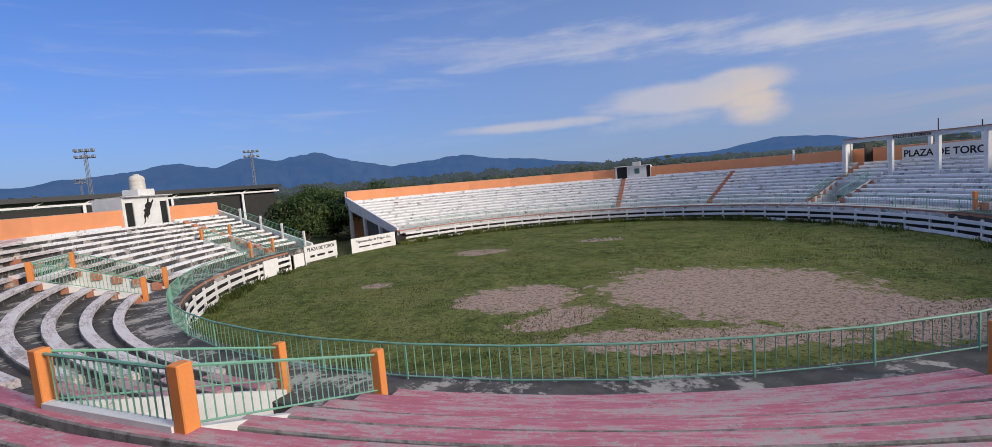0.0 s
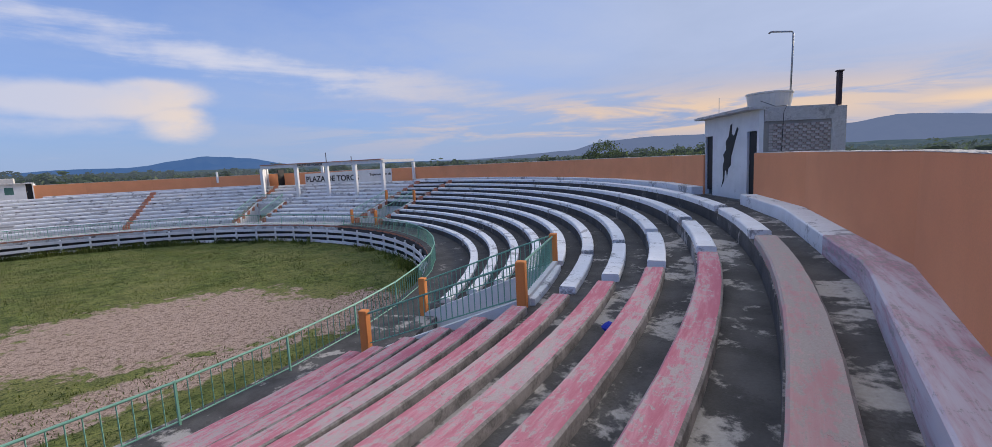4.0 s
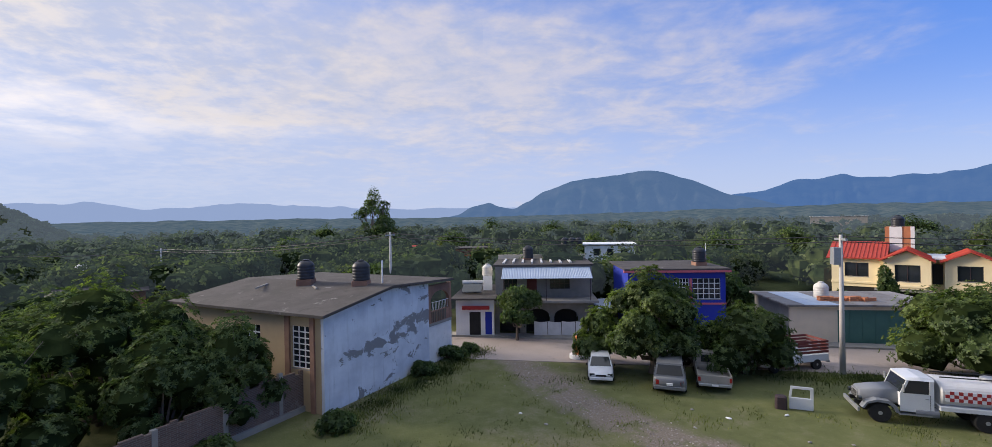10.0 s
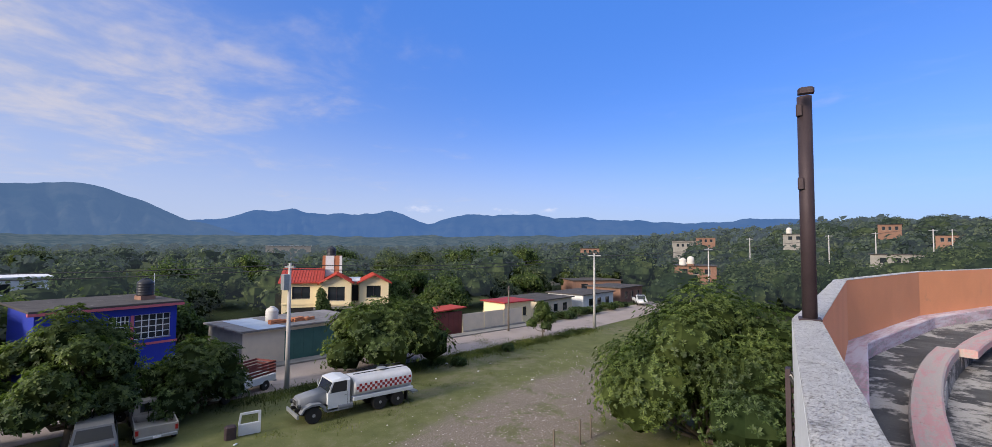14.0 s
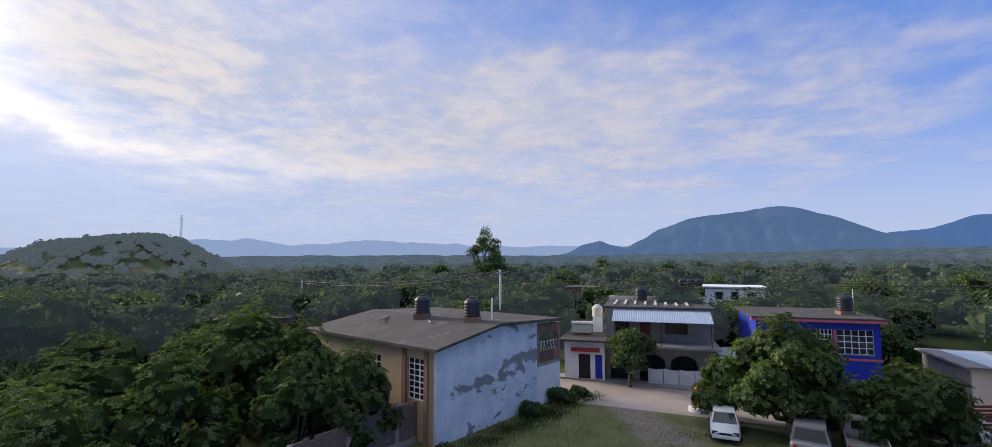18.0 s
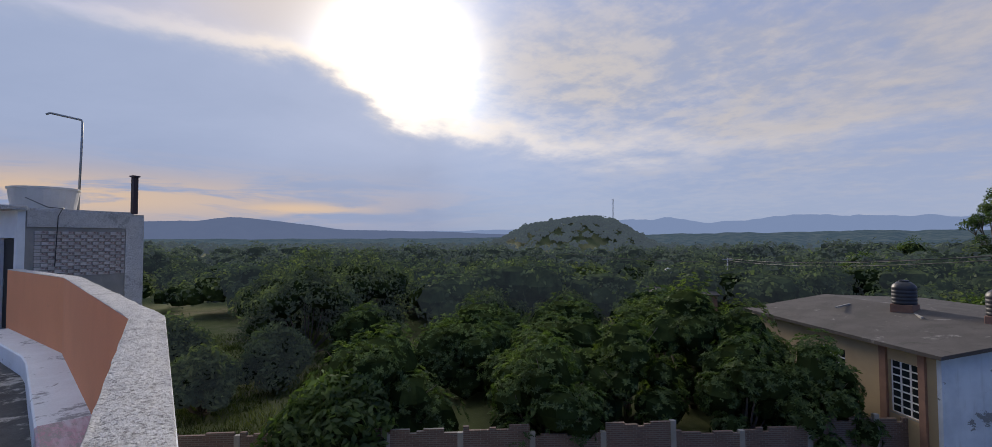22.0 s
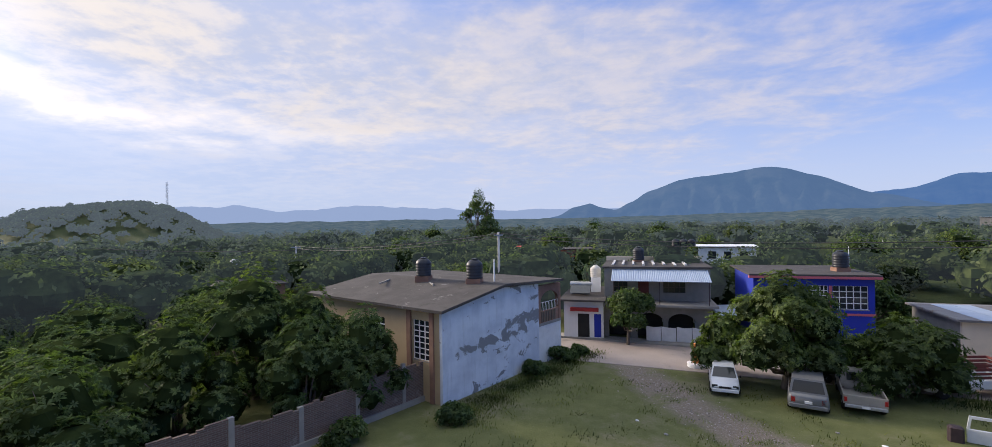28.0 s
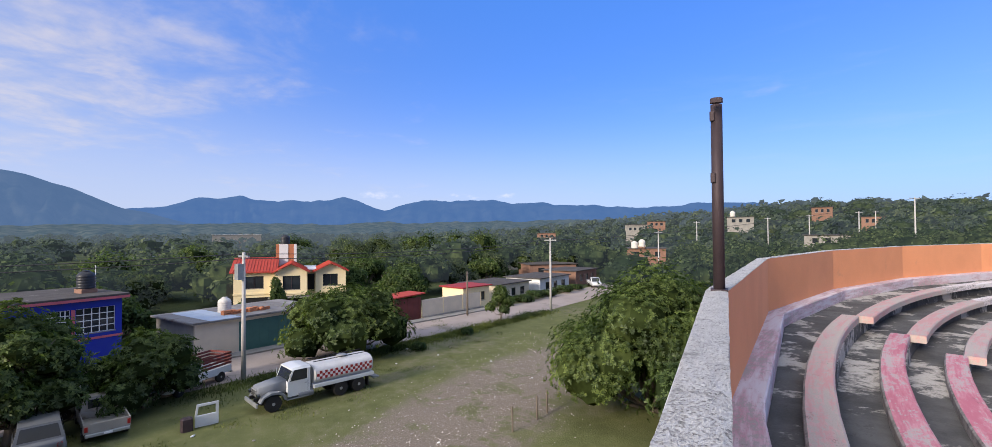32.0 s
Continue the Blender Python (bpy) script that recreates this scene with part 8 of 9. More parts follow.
# orchard behind the brick wall
ORCHARD = [(47.0, -44.5, 9.6, 5.0, "leaf_dusk"), (52.0, -50.5, 9.2, 5.4, "leaf_dusk"), (56.0, -43.0, 7.6, 4.4, "leaf_dusk"), (26.5, -44.6, 5.9, 3.7, "leaf_deep"), (24.0, -41.8, 4.4, 2.8, "leaf_deep"), (31.5, -51.5, 5.1, 3.9, "leaf_deep"),
           (29.0, -57.5, 5.0, 4.0, "leaf_deep"), (21.6, -62.0, 7.9, 3.5, "leaf"), (18.6, -62.8, 6.8, 2.7, "leaf"), (14.2, -61.0, 5.9, 2.1, "leaf_deep"), (16.8, -59.4, 5.6, 2.5, "leaf_deep"), (24.6, -53.0, 5.2, 3.4, "leaf_deep"),
           (21.0, -50.6, 5.6, 3.0, "leaf_deep"), (21.6, -56.4, 6.2, 3.0, "leaf"), (37.0, -56.0, 5.6, 4.2, "leaf_deep"), (36.0, -64.0, 5.4, 4.0, "leaf_deep"), (28.0, -66.5, 5.8, 3.8, "leaf"), (63.0, -61.0, 6.4, 5.2, "leaf_dusk"),
           (46.0, -62.0, 5.0, 4.2, "leaf_dusk"), (33.5, -73.0, 5.6, 4.0, "leaf_deep"), (44.0, -35.0, 4.8, 2.6, "leaf_dusk"), (35.5, -36.8, 4.0, 1.9, "leaf_dusk"), (38.5, -41.0, 4.4, 2.6, "leaf_dusk"), (40.5, -47.5, 5.2, 3.2, "leaf_deep"), (77.0, -87.0, 6.6, 5.4, "leaf_dusk"), (38.0, -82.0, 5.2, 4.2, "leaf_deep"), (44.0, -71.0, 4.6, 4.0, "leaf_dusk"), (66.0, -74.0, 5.6, 5.0, "leaf_dusk"), (58.0, -80.0, 4.4, 4.0, "leaf_deep"), (70.0, -52.0, 6.0, 5.0, "leaf_dusk"), (62.0, -48.0, 5.4, 4.4, "leaf_dusk"), (25.0, -72.0, 5.0, 3.4, "leaf_deep")]
for i, (x, y, h, s_, mat) in enumerate(ORCHARD):
    make_tree("tree", {"leaf": "bright green orchard tree behind the brick wall", "leaf_deep": "dark orchard tree behind the brick wall", "leaf_dusk": "olive green thorn tree beyond the orchard"}[mat],
              (x, y), h, s_, mat, 6000, 0.21, 30 + i, 0.2, 14, bare=0.04, flat=0.85, rosettes=1150 if mat != "leaf_dusk" and h > 4.8 else 0, group="orchard trees", ground=GROUND)
make_tree("tree", "tall airy tree rising over the town", (34.0, -176.0), 20.5, 7.6, "leaf_deep", 5200, 0.26, 60, 0.5, 15, bare=0.36, flat=0.6, dense=0.0, clump=0.52)
make_tree("tree", "dark tree below the tall airy tree", (30.0, -172.0), 11.5, 6.0, "leaf_deep", 4500, 0.26, 62, 0.4, 11, bare=0.15, flat=0.9, dense=0.5)
make_tree("tree", "feathery thorn tree beyond the eastern wall", (82.0, 2.0), 10.0, 5.2, "leaf_dusk", 3500, 0.22, 61, 0.25, 8, ground=-0.4, dense=0.0)
for i, (x, y, h, s_) in enumerate([(-31, 26, 6.4, 4.4), (-35, 20, 6.6, 4.4), (-37, 32, 7.4, 5.2), (-30, 38, 7.0, 5.0), (-44, 40, 8.0, 5.6), (-36, 48, 8.2, 5.6), (-52, 52, 8.4, 5.8)]):
    make_tree("tree", "dense dark green tree beyond the arena gate", (x, y), h, s_, "leaf_deep", 5000, 0.23, 70 + i, 0.22, 9, group="trees beyond the gate", ground=-0.3, bare=0.12)


# single large trees standing out among the houses
BIG = [(-36.5, -114.1, 8.0, 5.0), (-86.6, -115.4, 9.5, 6.0), (-108.9, -109.1, 11.5, 7.5), (-109.4, -92.2, 11.5, 7.5), (-81.7, -92.3, 7.0, 4.6), (34.0, -171.1, 10.5, 6.0), (9.7, -152.7, 8.5, 5.2), (-21.2, -138.4, 7.5, 4.6), (42.6, -136.9, 8.0, 5.0), (-40.1, -181.1, 10.0, 6.2), (-20.7, -200.5, 10.0, 6.4), (-59.3, -130.9, 8.5, 5.2), (-98.6, -148.6, 10.5, 6.5), (-115.8, -130.3, 10.5, 6.5), (-141.9, -118.5, 11.5, 7.0), (55.0, -198.4, 10.5, 6.5), (-0.4, -227.0, 11.0, 7.0), (-72.0, -79.0, 5.6, 3.8), (-64.0, -84.0, 6.2, 4.2), (-79.0, -76.5, 5.4, 3.8), (-58.0, -80.0, 5.2, 3.6), (-88.0, -80.0, 6.4, 4.6), (-52.0, -86.0, 6.0, 4.0), (-95.0, -86.0, 6.6, 4.6), (-44.0, -100.0, 5.6, 4.2), (-34.0, -104.0, 5.4, 4.0), (-26.0, -98.0, 5.2, 3.8), (-14.0, -98.0, 5.6, 4.0), (-2.0, -100.0, 5.8, 4.2), (8.0, -104.0, 5.6, 4.0), (16.0, -96.0, 5.4, 3.8), (-50.0, -76.0, 4.6, 3.0), (-68.0, -96.0, 6.6, 4.8), (-82.0, -102.0, 7.2, 5.0), (-24.0, -88.0, 4.6, 3.0), (-17.0, -86.5, 4.4, 3.0)]
for i, (x, y, h, s_) in enumerate(BIG):
    mat = ("leaf_deep", "leaf_dusk", "leaf_deep", "leaf")[i % 4]
    make_tree("tree", {"leaf": "bright green round crowned tree among houses", "leaf_deep": "dark green round crowned tree among houses", "leaf_dusk": "olive green round crowned tree among houses"}[mat],
              (x, y), h, s_, mat, 3400, 0.24, 120 + i, 0.28, 13, bare=0.10, flat=0.85, group="trees of the town")


# ---- woods: many trees that nobody counts, as stuff ----
def woods(name, spots, mat, per, size, label):
    cs, ns, inner = [], [], []
    for x, y, h, s_ in spots:
        g = float(land_height(np.array(x), np.array(y)))
        k = 5
        lob = [(0, 0, h * 0.62, s_ * 0.75, s_ * 0.75, h * 0.38)]
        for i in range(k):
            a = 2 * math.pi * (i + rng.random()) / k
            lob.append((s_ * 0.55 * math.cos(a), s_ * 0.55 * math.sin(a), h * rng.uniform(0.35, 0.62), s_ * 0.5, s_ * 0.5, h * 0.30))
        c, n = crown_points(lob, per, 0.25)
        if per > 240:
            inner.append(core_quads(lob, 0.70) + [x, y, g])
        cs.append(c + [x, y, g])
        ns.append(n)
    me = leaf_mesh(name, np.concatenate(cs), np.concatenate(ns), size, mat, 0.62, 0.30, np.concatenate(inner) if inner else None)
    tagged(new(name, me), label, "woods", kind="stuff")


def clear(x, y):
    """Whether a tree may stand here: off the street, the yard and the houses."""
    r = math.hypot(x, y)
    if r < 44 or (y < -38 and -60 < x < 12 and y > -84):
        return False
    for (x0, y0), (x1, y1) in zip(ROAD[:-1], ROAD[1:]):
        t_ = max(0, min(1, ((x - x0) * (x1 - x0) + (y - y0) * (y1 - y0)) / ((x1 - x0) ** 2 + (y1 - y0) ** 2)))
        if math.hypot(x - x0 - t_ * (x1 - x0), y - y0 - t_ * (y1 - y0)) < 6.5:
            return False
    if any(math.hypot(x - b_[0], y - b_[1]) < b_[3] * 0.8 for b_ in BIG):
        return False
    for hx_, hy_, *_ in FAR:
        if math.hypot(x - hx_, y - hy_) < 9:
            return False
        # keep the line of sight to the house open
        t_ = ((x - 2) * (hx_ - 2) + (y + 37) * (hy_ + 37)) / ((hx_ - 2) ** 2 + (hy_ + 37) ** 2)
        if 0.93 < t_ < 1 and abs((x - 2) * (hy_ + 37) - (y + 37) * (hx_ - 2)) / math.hypot(hx_ - 2, hy_ + 37) < 4.0:
            return False
    return not (-40 < x < -26 and -98 < y < -80) and not (-3 < x < 30 and -82 < y < -60)


def scatter(n, r0, r1, a0, a1, h0, h1, seed):
    rr = random.Random(seed)
    out = []
    while len(out) < n:
        r = math.sqrt(rr.uniform(r0 * r0, r1 * r1))
        a = radians(rr.uniform(a0, a1))
        x, y = r * math.sin(a), r * math.cos(a)
        n -= 0 if clear(x, y) else 0.34
        if clear(x, y):
            h = rr.uniform(h0, h1)
            out.append((x, y, h, h * rr.uniform(0.55, 0.8)))
    return out


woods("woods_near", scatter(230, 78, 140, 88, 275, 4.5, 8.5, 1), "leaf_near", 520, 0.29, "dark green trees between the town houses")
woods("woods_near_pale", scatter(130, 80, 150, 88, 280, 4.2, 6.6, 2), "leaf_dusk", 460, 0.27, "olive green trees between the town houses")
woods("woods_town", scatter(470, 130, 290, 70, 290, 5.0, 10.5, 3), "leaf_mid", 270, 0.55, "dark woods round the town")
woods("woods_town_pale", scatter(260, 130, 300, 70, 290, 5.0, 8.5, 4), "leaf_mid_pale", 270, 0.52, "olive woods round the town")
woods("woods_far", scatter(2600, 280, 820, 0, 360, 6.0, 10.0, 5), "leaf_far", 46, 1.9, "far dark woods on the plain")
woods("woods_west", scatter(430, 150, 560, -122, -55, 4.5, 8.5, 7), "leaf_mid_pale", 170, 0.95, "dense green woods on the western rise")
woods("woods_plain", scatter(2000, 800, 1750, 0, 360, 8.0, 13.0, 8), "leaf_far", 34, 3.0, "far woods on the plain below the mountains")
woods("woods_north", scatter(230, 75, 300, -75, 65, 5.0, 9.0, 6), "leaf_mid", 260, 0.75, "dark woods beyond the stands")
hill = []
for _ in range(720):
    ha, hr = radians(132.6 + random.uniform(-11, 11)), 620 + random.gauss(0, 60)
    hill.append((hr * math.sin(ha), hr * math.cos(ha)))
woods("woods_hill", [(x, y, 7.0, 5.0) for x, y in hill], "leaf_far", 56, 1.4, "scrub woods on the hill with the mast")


# ---- grass tufts and weeds ----
def tufts(name, spots, count, h, mat, label, spread=0.35):
    """Grass: thin upright blades, three corners each, in tufts."""
    roots, tall = [], []
    for x, y, z, k in spots:
        n = max(3, int(count * k))
        p = rng.normal(0, spread * k, (n, 3))
        p[:, 2] = 0
        roots.append(p + [x, y, z])
        tall.append(h * k * rng.uniform(0.5, 1.3, n))
    p, t_ = np.concatenate(roots), np.concatenate(tall)
    n = len(p)
    a = rng.uniform(0, 2 * math.pi, n)
    w = np.stack([np.cos(a), np.sin(a), np.zeros(n)], 1) * (0.012 + 0.06 * t_)[:, None]
    lean = rng.normal(0, 0.35, (n, 3)) * t_[:, None]
    lean[:, 2] = t_
    verts = np.stack([p - w, p + w, p + lean], 1).reshape(-1, 3)
    me = bpy.data.meshes.new(name)
    me.vertices.add(3 * n)
    me.vertices.foreach_set("co", verts.astype(np.float32).ravel())
    me.loops.add(3 * n)
    me.loops.foreach_set("vertex_index", np.arange(3 * n, dtype=np.int32))
    me.polygons.add(n)
    me.polygons.foreach_set("loop_start", np.arange(0, 3 * n, 3, dtype=np.int32))
    me.materials.append(M[mat])
    me.update(calc_edges=True)
    tagged(new(name, me), label, "grass", kind="stuff")


rr = random.Random(9)
spots = []
for _ in range(320):                                   # along the foot of the barrier
    a = rr.uniform(40, 143) if rr.random() < 0.6 else rr.uniform(-180, 40)
    spots.append((*pt(24.8 - rr.random() * 0.5, a)[:2], 0.0, rr.uniform(0.4, 1.2)))
tufts("barrier_weeds", spots, 60, 0.5, "leaf_grass", "weeds along the foot of the plank barrier")
spots = []
while len(spots) < 3000:                               # ring grass
    r, a = 24.5 * math.sqrt(rr.random()), rr.uniform(0, 360)
    p = pt(r, a)
    if ((p.x - 7.6) / 7.5) ** 2 + ((p.y + 11.2) / 6) ** 2 > 1 and ((p.x + 3.4) / 3.3) ** 2 + ((p.y + 11.2) / 3.0) ** 2 > 1:
        spots.append((p.x, p.y, 0.0, rr.uniform(0.4, 0.9)))
tufts("arena_grass", spots, 30, 0.13, "leaf_grass", "short tufted grass on the arena floor", 0.6)
spots = [(rr.uniform(-46, 8), rr.uniform(-68, -56), GROUND, rr.uniform(0.4, 1.0)) for _ in range(220)]
spots += [(x + rr.uniform(-1.2, 1.2), -63.5 + (x + 30) * -0.26 + rr.uniform(-0.8, 0.8), GROUND, rr.uniform(0.7, 1.5)) for x in [rr.uniform(-56, -18) for _ in range(350)]]
spots += [(9.5 - 0.47 * u + rr.uniform(-1.6, -0.2), -62.6 - 0.88 * u + rr.uniform(-0.6, 0.6), GROUND, rr.uniform(0.5, 1.2)) for u in [rr.uniform(-2, 14) for _ in range(200)]]
spots += [(rr.uniform(26, 62), rr.uniform(-47, -33), GROUND, rr.uniform(0.8, 2.4)) for _ in range(260)]
tufts("yard_grass", spots, 60, 0.17, "leaf_grass", "rough grass and weeds in the yard", 0.5)
for i, (x, y, s_) in enumerate([(9.2, -60.6, 0.9), (4.4, -72.6, 1.0), (6.0, -69.0, 0.8), (13.6, -57.6, 1.0), (3.2, -74.0, 0.7), (15.6, -54.0, 1.0), (-33.0, -60.5, 0.6), (-40.0, -59.5, 0.6), (-63.0, -62.6, 1.3), (-66.5, -62.0, 1.5), (-70.0, -61.2, 1.2), (-75.0, -60.2, 1.5), (-79.5, -59.4, 1.2), (-59.0, -63.6, 1.2)]):
    make_tree("shrub", "dark green shrub in the rough grass", (x, y), s_ * 0.85, s_ * 1.3, "leaf_deep", 1600, 0.11, 90 + i, 0.05, 6, ground=GROUND, bare=0.05, group="yard shrubs")

# ---- gravel in the yard ----
def gravel(name, count, label):
    """Small broken stones lying on the worn earth."""
    r_ = np.random.default_rng(12)
    x = np.concatenate([r_.normal(-22, 9.5, count // 2), r_.uniform(-44, 0, count - count // 2)])
    y = -49.5 + r_.normal(0, 2.6, count) - 0.10 * np.abs(x + 22) * r_.random(count)
    k = count // 4
    u = r_.random(k) * (len(TRACK) - 1)
    i = u.astype(int)
    t_ = np.array(TRACK)
    along = t_[i] + (t_[i + 1] - t_[i]) * (u - i)[:, None]
    x[:k], y[:k] = along[:, 0] + r_.normal(0, 0.9, k), along[:, 1] + r_.normal(0, 0.9, k)
    size = 0.018 + 0.055 * r_.random(count) ** 3
    corner = np.array([(1, 0, 0), (-0.4, 0.9, 0), (-0.6, -0.8, 0), (0.1, 0.1, 0.7)])
    v = corner[None] * size[:, None, None] * r_.uniform(0.7, 1.4, (count, 4, 3))
    a = r_.uniform(0, 2 * math.pi, count)
    c, n = np.cos(a)[:, None], np.sin(a)[:, None]
    v = np.stack([v[..., 0] * c - v[..., 1] * n, v[..., 0] * n + v[..., 1] * c, v[..., 2]], -1)
    v += np.stack([x, y, np.full(count, GROUND - 0.004)], 1)[:, None]
    f = [tuple(4 * j + q for q in t) for j in range(count) for t in ((0, 1, 3), (1, 2, 3), (2, 0, 3))]
    me = bpy.data.meshes.new(name)
    me.from_pydata(v.reshape(-1, 3).tolist(), [], f)
    me.materials.append(M["gravel"])
    tagged(new(name, me), label, "gravel", kind="stuff")


gravel("yard_gravel", 9000, "grey and brown broken stones on the worn yard")

# ---- vehicles ----
def wheel(parent, x, y, r, w=0.2, side=1, rim="rim"):
    """A wheel on its axle along y."""
    t = part("wheel", Shape().spin([(r * 0.55, -w / 2), (r * 0.93, -w / 2), (r, -w * 0.32), (r, w * 0.32), (r * 0.93, w / 2), (r * 0.55, w / 2)], (0, 0, 0), 22), "tyre", parent)
    t.matrix_basis = pose(x, y, r, 90)
    part("rim", Shape().spin([(r * 0.2, -w * 0.45), (r * 0.56, -w * 0.40), (r * 0.58, w * 0.40), (r * 0.2, w * 0.45)], (0, 0, 0), 18), rim, t)
    part("hub", Shape().spin([(r * 0.2, -w * 0.52), (r * 0.2, w * 0.52)], (0, 0, 0), 10), rim, t)


def loft(sections):
    """A skin through outlines given as (x, half width at each height list)."""
    s, vs, fs = Shape(), [], []
    n = len(sections[0][1])
    for x, ring in sections:
        vs += [(x, y, z) for y, z in ring]
    for i in range(len(sections) - 1):
        fs += [(i * n + j, i * n + (j + 1) % n, (i + 1) * n + (j + 1) % n, (i + 1) * n + j) for j in range(n)]
    fs += [tuple(range(n)), tuple(range((len(sections) - 1) * n, len(sections) * n))]
    return s.add(vs, fs)


def body_ring(hw, z0, z1, tuck=0.06):
    return [(-hw + tuck, z0), (-hw, z0 + 0.12), (-hw, (z0 + z1) / 2), (-hw + 0.05, z1 - 0.05), (-hw + 0.12, z1), (hw - 0.12, z1), (hw - 0.05, z1 - 0.05), (hw, (z0 + z1) / 2), (hw, z0 + 0.12), (hw - tuck, z0)]


def passenger_car(label, at, turn, paint, length=4.1, width=1.66, belt=0.86, roof=1.38, hood=1.15, boot=0.55, van=False, plate=True):
    """x runs from tail to nose; the origin is under the middle."""
    ob = holder("car", label, "car", (*at, GROUND), turn, "parked vehicles")
    L2, hw = length / 2, width / 2
    secs = [(-L2, body_ring(hw - 0.14, 0.42, belt - 0.12)), (-L2 + 0.12, body_ring(hw - 0.03, 0.28, belt - 0.02)), (-L2 + boot, body_ring(hw, 0.22, belt)), (0, body_ring(hw, 0.22, belt)),
            (L2 - hood, body_ring(hw, 0.22, belt - 0.02)), (L2 - 0.35, body_ring(hw - 0.03, 0.26, belt - 0.12)), (L2 - 0.05, body_ring(hw - 0.10, 0.32, belt - 0.2)), (L2, body_ring(hw - 0.2, 0.42, belt - 0.28))]
    body = part("body", loft(secs), paint, ob, smooth=True)
    rear = -L2 + (0.22 if van else boot + 0.05)
    tail = -L2 + (0.42 if van else boot + 0.55)
    nose = L2 - hood - 0.62
    foot = L2 - hood + 0.02
    hr = hw - 0.22
    cab = Shape()
    base = [(rear, -hw + 0.06, belt - 0.01), (foot, -hw + 0.06, belt - 0.03), (foot, hw - 0.06, belt - 0.03), (rear, hw - 0.06, belt - 0.01)]
    top = [(tail, -hr, roof), (nose, -hr, roof), (nose, hr, roof), (tail, hr, roof)]
    cab.add(base + top, [(4, 5, 6, 7), (0, 1, 5, 4), (1, 2, 6, 5), (2, 3, 7, 6), (3, 0, 4, 7)])
    cabin = part("cabin", cab, paint, ob)
    B_, T_ = [Vector(p) for p in base], [Vector(p) for p in top]

    def pane(p00, p10, p11, p01, u0, u1, v0, v1, name):
        n = (p10 - p00).cross(p01 - p00).normalized()
        f = lambda u, v: p00.lerp(p10, u).lerp(p01.lerp(p11, u), v)
        c = (p00 + p11) / 2
        if n.dot(c - Vector((0, 0, 0.7))) < 0:
            n = -n
        q = [f(u0, v0), f(u1, v0), f(u1, v1), f(u0, v1)]
        part(name, Shape().add([k + n * 0.006 for k in q] + [k - n * 0.004 for k in q], [(0, 1, 2, 3), (7, 6, 5, 4), (0, 4, 5, 1), (1, 5, 6, 2), (2, 6, 7, 3), (3, 7, 4, 0)]), "glass", cabin)

    pane(B_[1], B_[2], T_[2], T_[1], 0.05, 0.95, 0.08, 0.92, "windscreen")
    pane(B_[3], B_[0], T_[0], T_[3], 0.07, 0.93, 0.12, 0.88, "rear_window")
    for i, j in ((0, 1), (3, 2)):
        for u0, u1 in (((0.05, 0.30), (0.33, 0.62), (0.65, 0.90)) if van else ((0.10, 0.45), (0.49, 0.86))):
            pane(B_[i], B_[j], T_[j], T_[i], u0, u1, 0.12, 0.86, "side_window")
    for x in (-L2 + 0.78, L2 - 0.82):
        for y in (-hw + 0.08, hw - 0.08):
            wheel(ob, x, y, 0.30, 0.19)
    for y in (-hw + 0.26, hw - 0.26):
        part("headlight", Shape().box((L2 - 0.10, y - 0.15, 0.52), (L2 - 0.02, y + 0.15, 0.66), cut=0.01), "glass", body, "clear headlight")
        part("tail_light", Shape().box((-L2 + 0.0, y - 0.10, 0.56), (-L2 + 0.12, y + 0.10, 0.84 if van else 0.72), cut=0.01), "red_light", body, "red tail light")
    part("bumper", Shape().box((L2 - 0.06, -hw + 0.1, 0.30), (L2 + 0.06, hw - 0.1, 0.46), cut=0.03), paint, body)
    part("bumper", Shape().box((-L2 - 0.07, -hw + 0.08, 0.32), (-L2 + 0.05, hw - 0.08, 0.50), cut=0.03), paint, body)
    part("grille", Shape().box((L2 - 0.03, -0.32, 0.50), (L2 + 0.012, 0.32, 0.60)), "black", body)
    if plate:
        part("plate", Shape().box((-L2 - 0.085, -0.17, 0.56), (-L2 - 0.002, 0.17, 0.68)), "white", body, "pale number plate")
    for y in (-hw - 0.09, hw + 0.02):
        part("wing_mirror", Shape().box((foot - 0.32, y, belt + 0.02), (foot - 0.2, y + 0.08, belt + 0.14), cut=0.01), "black", cabin)
    return ob


passenger_car("small white hatchback parked nose to the yard", (-5.7, -68.0), 78.0, "car_white", 3.8, 1.6, 0.84, 1.36, 0.95, 0.35)
passenger_car("grey minivan parked with its tail to the yard", (-9.6, -66.3), 249.0, "car_grey", 4.6, 1.85, 0.98, 1.70, 0.95, 0.30, van=True)


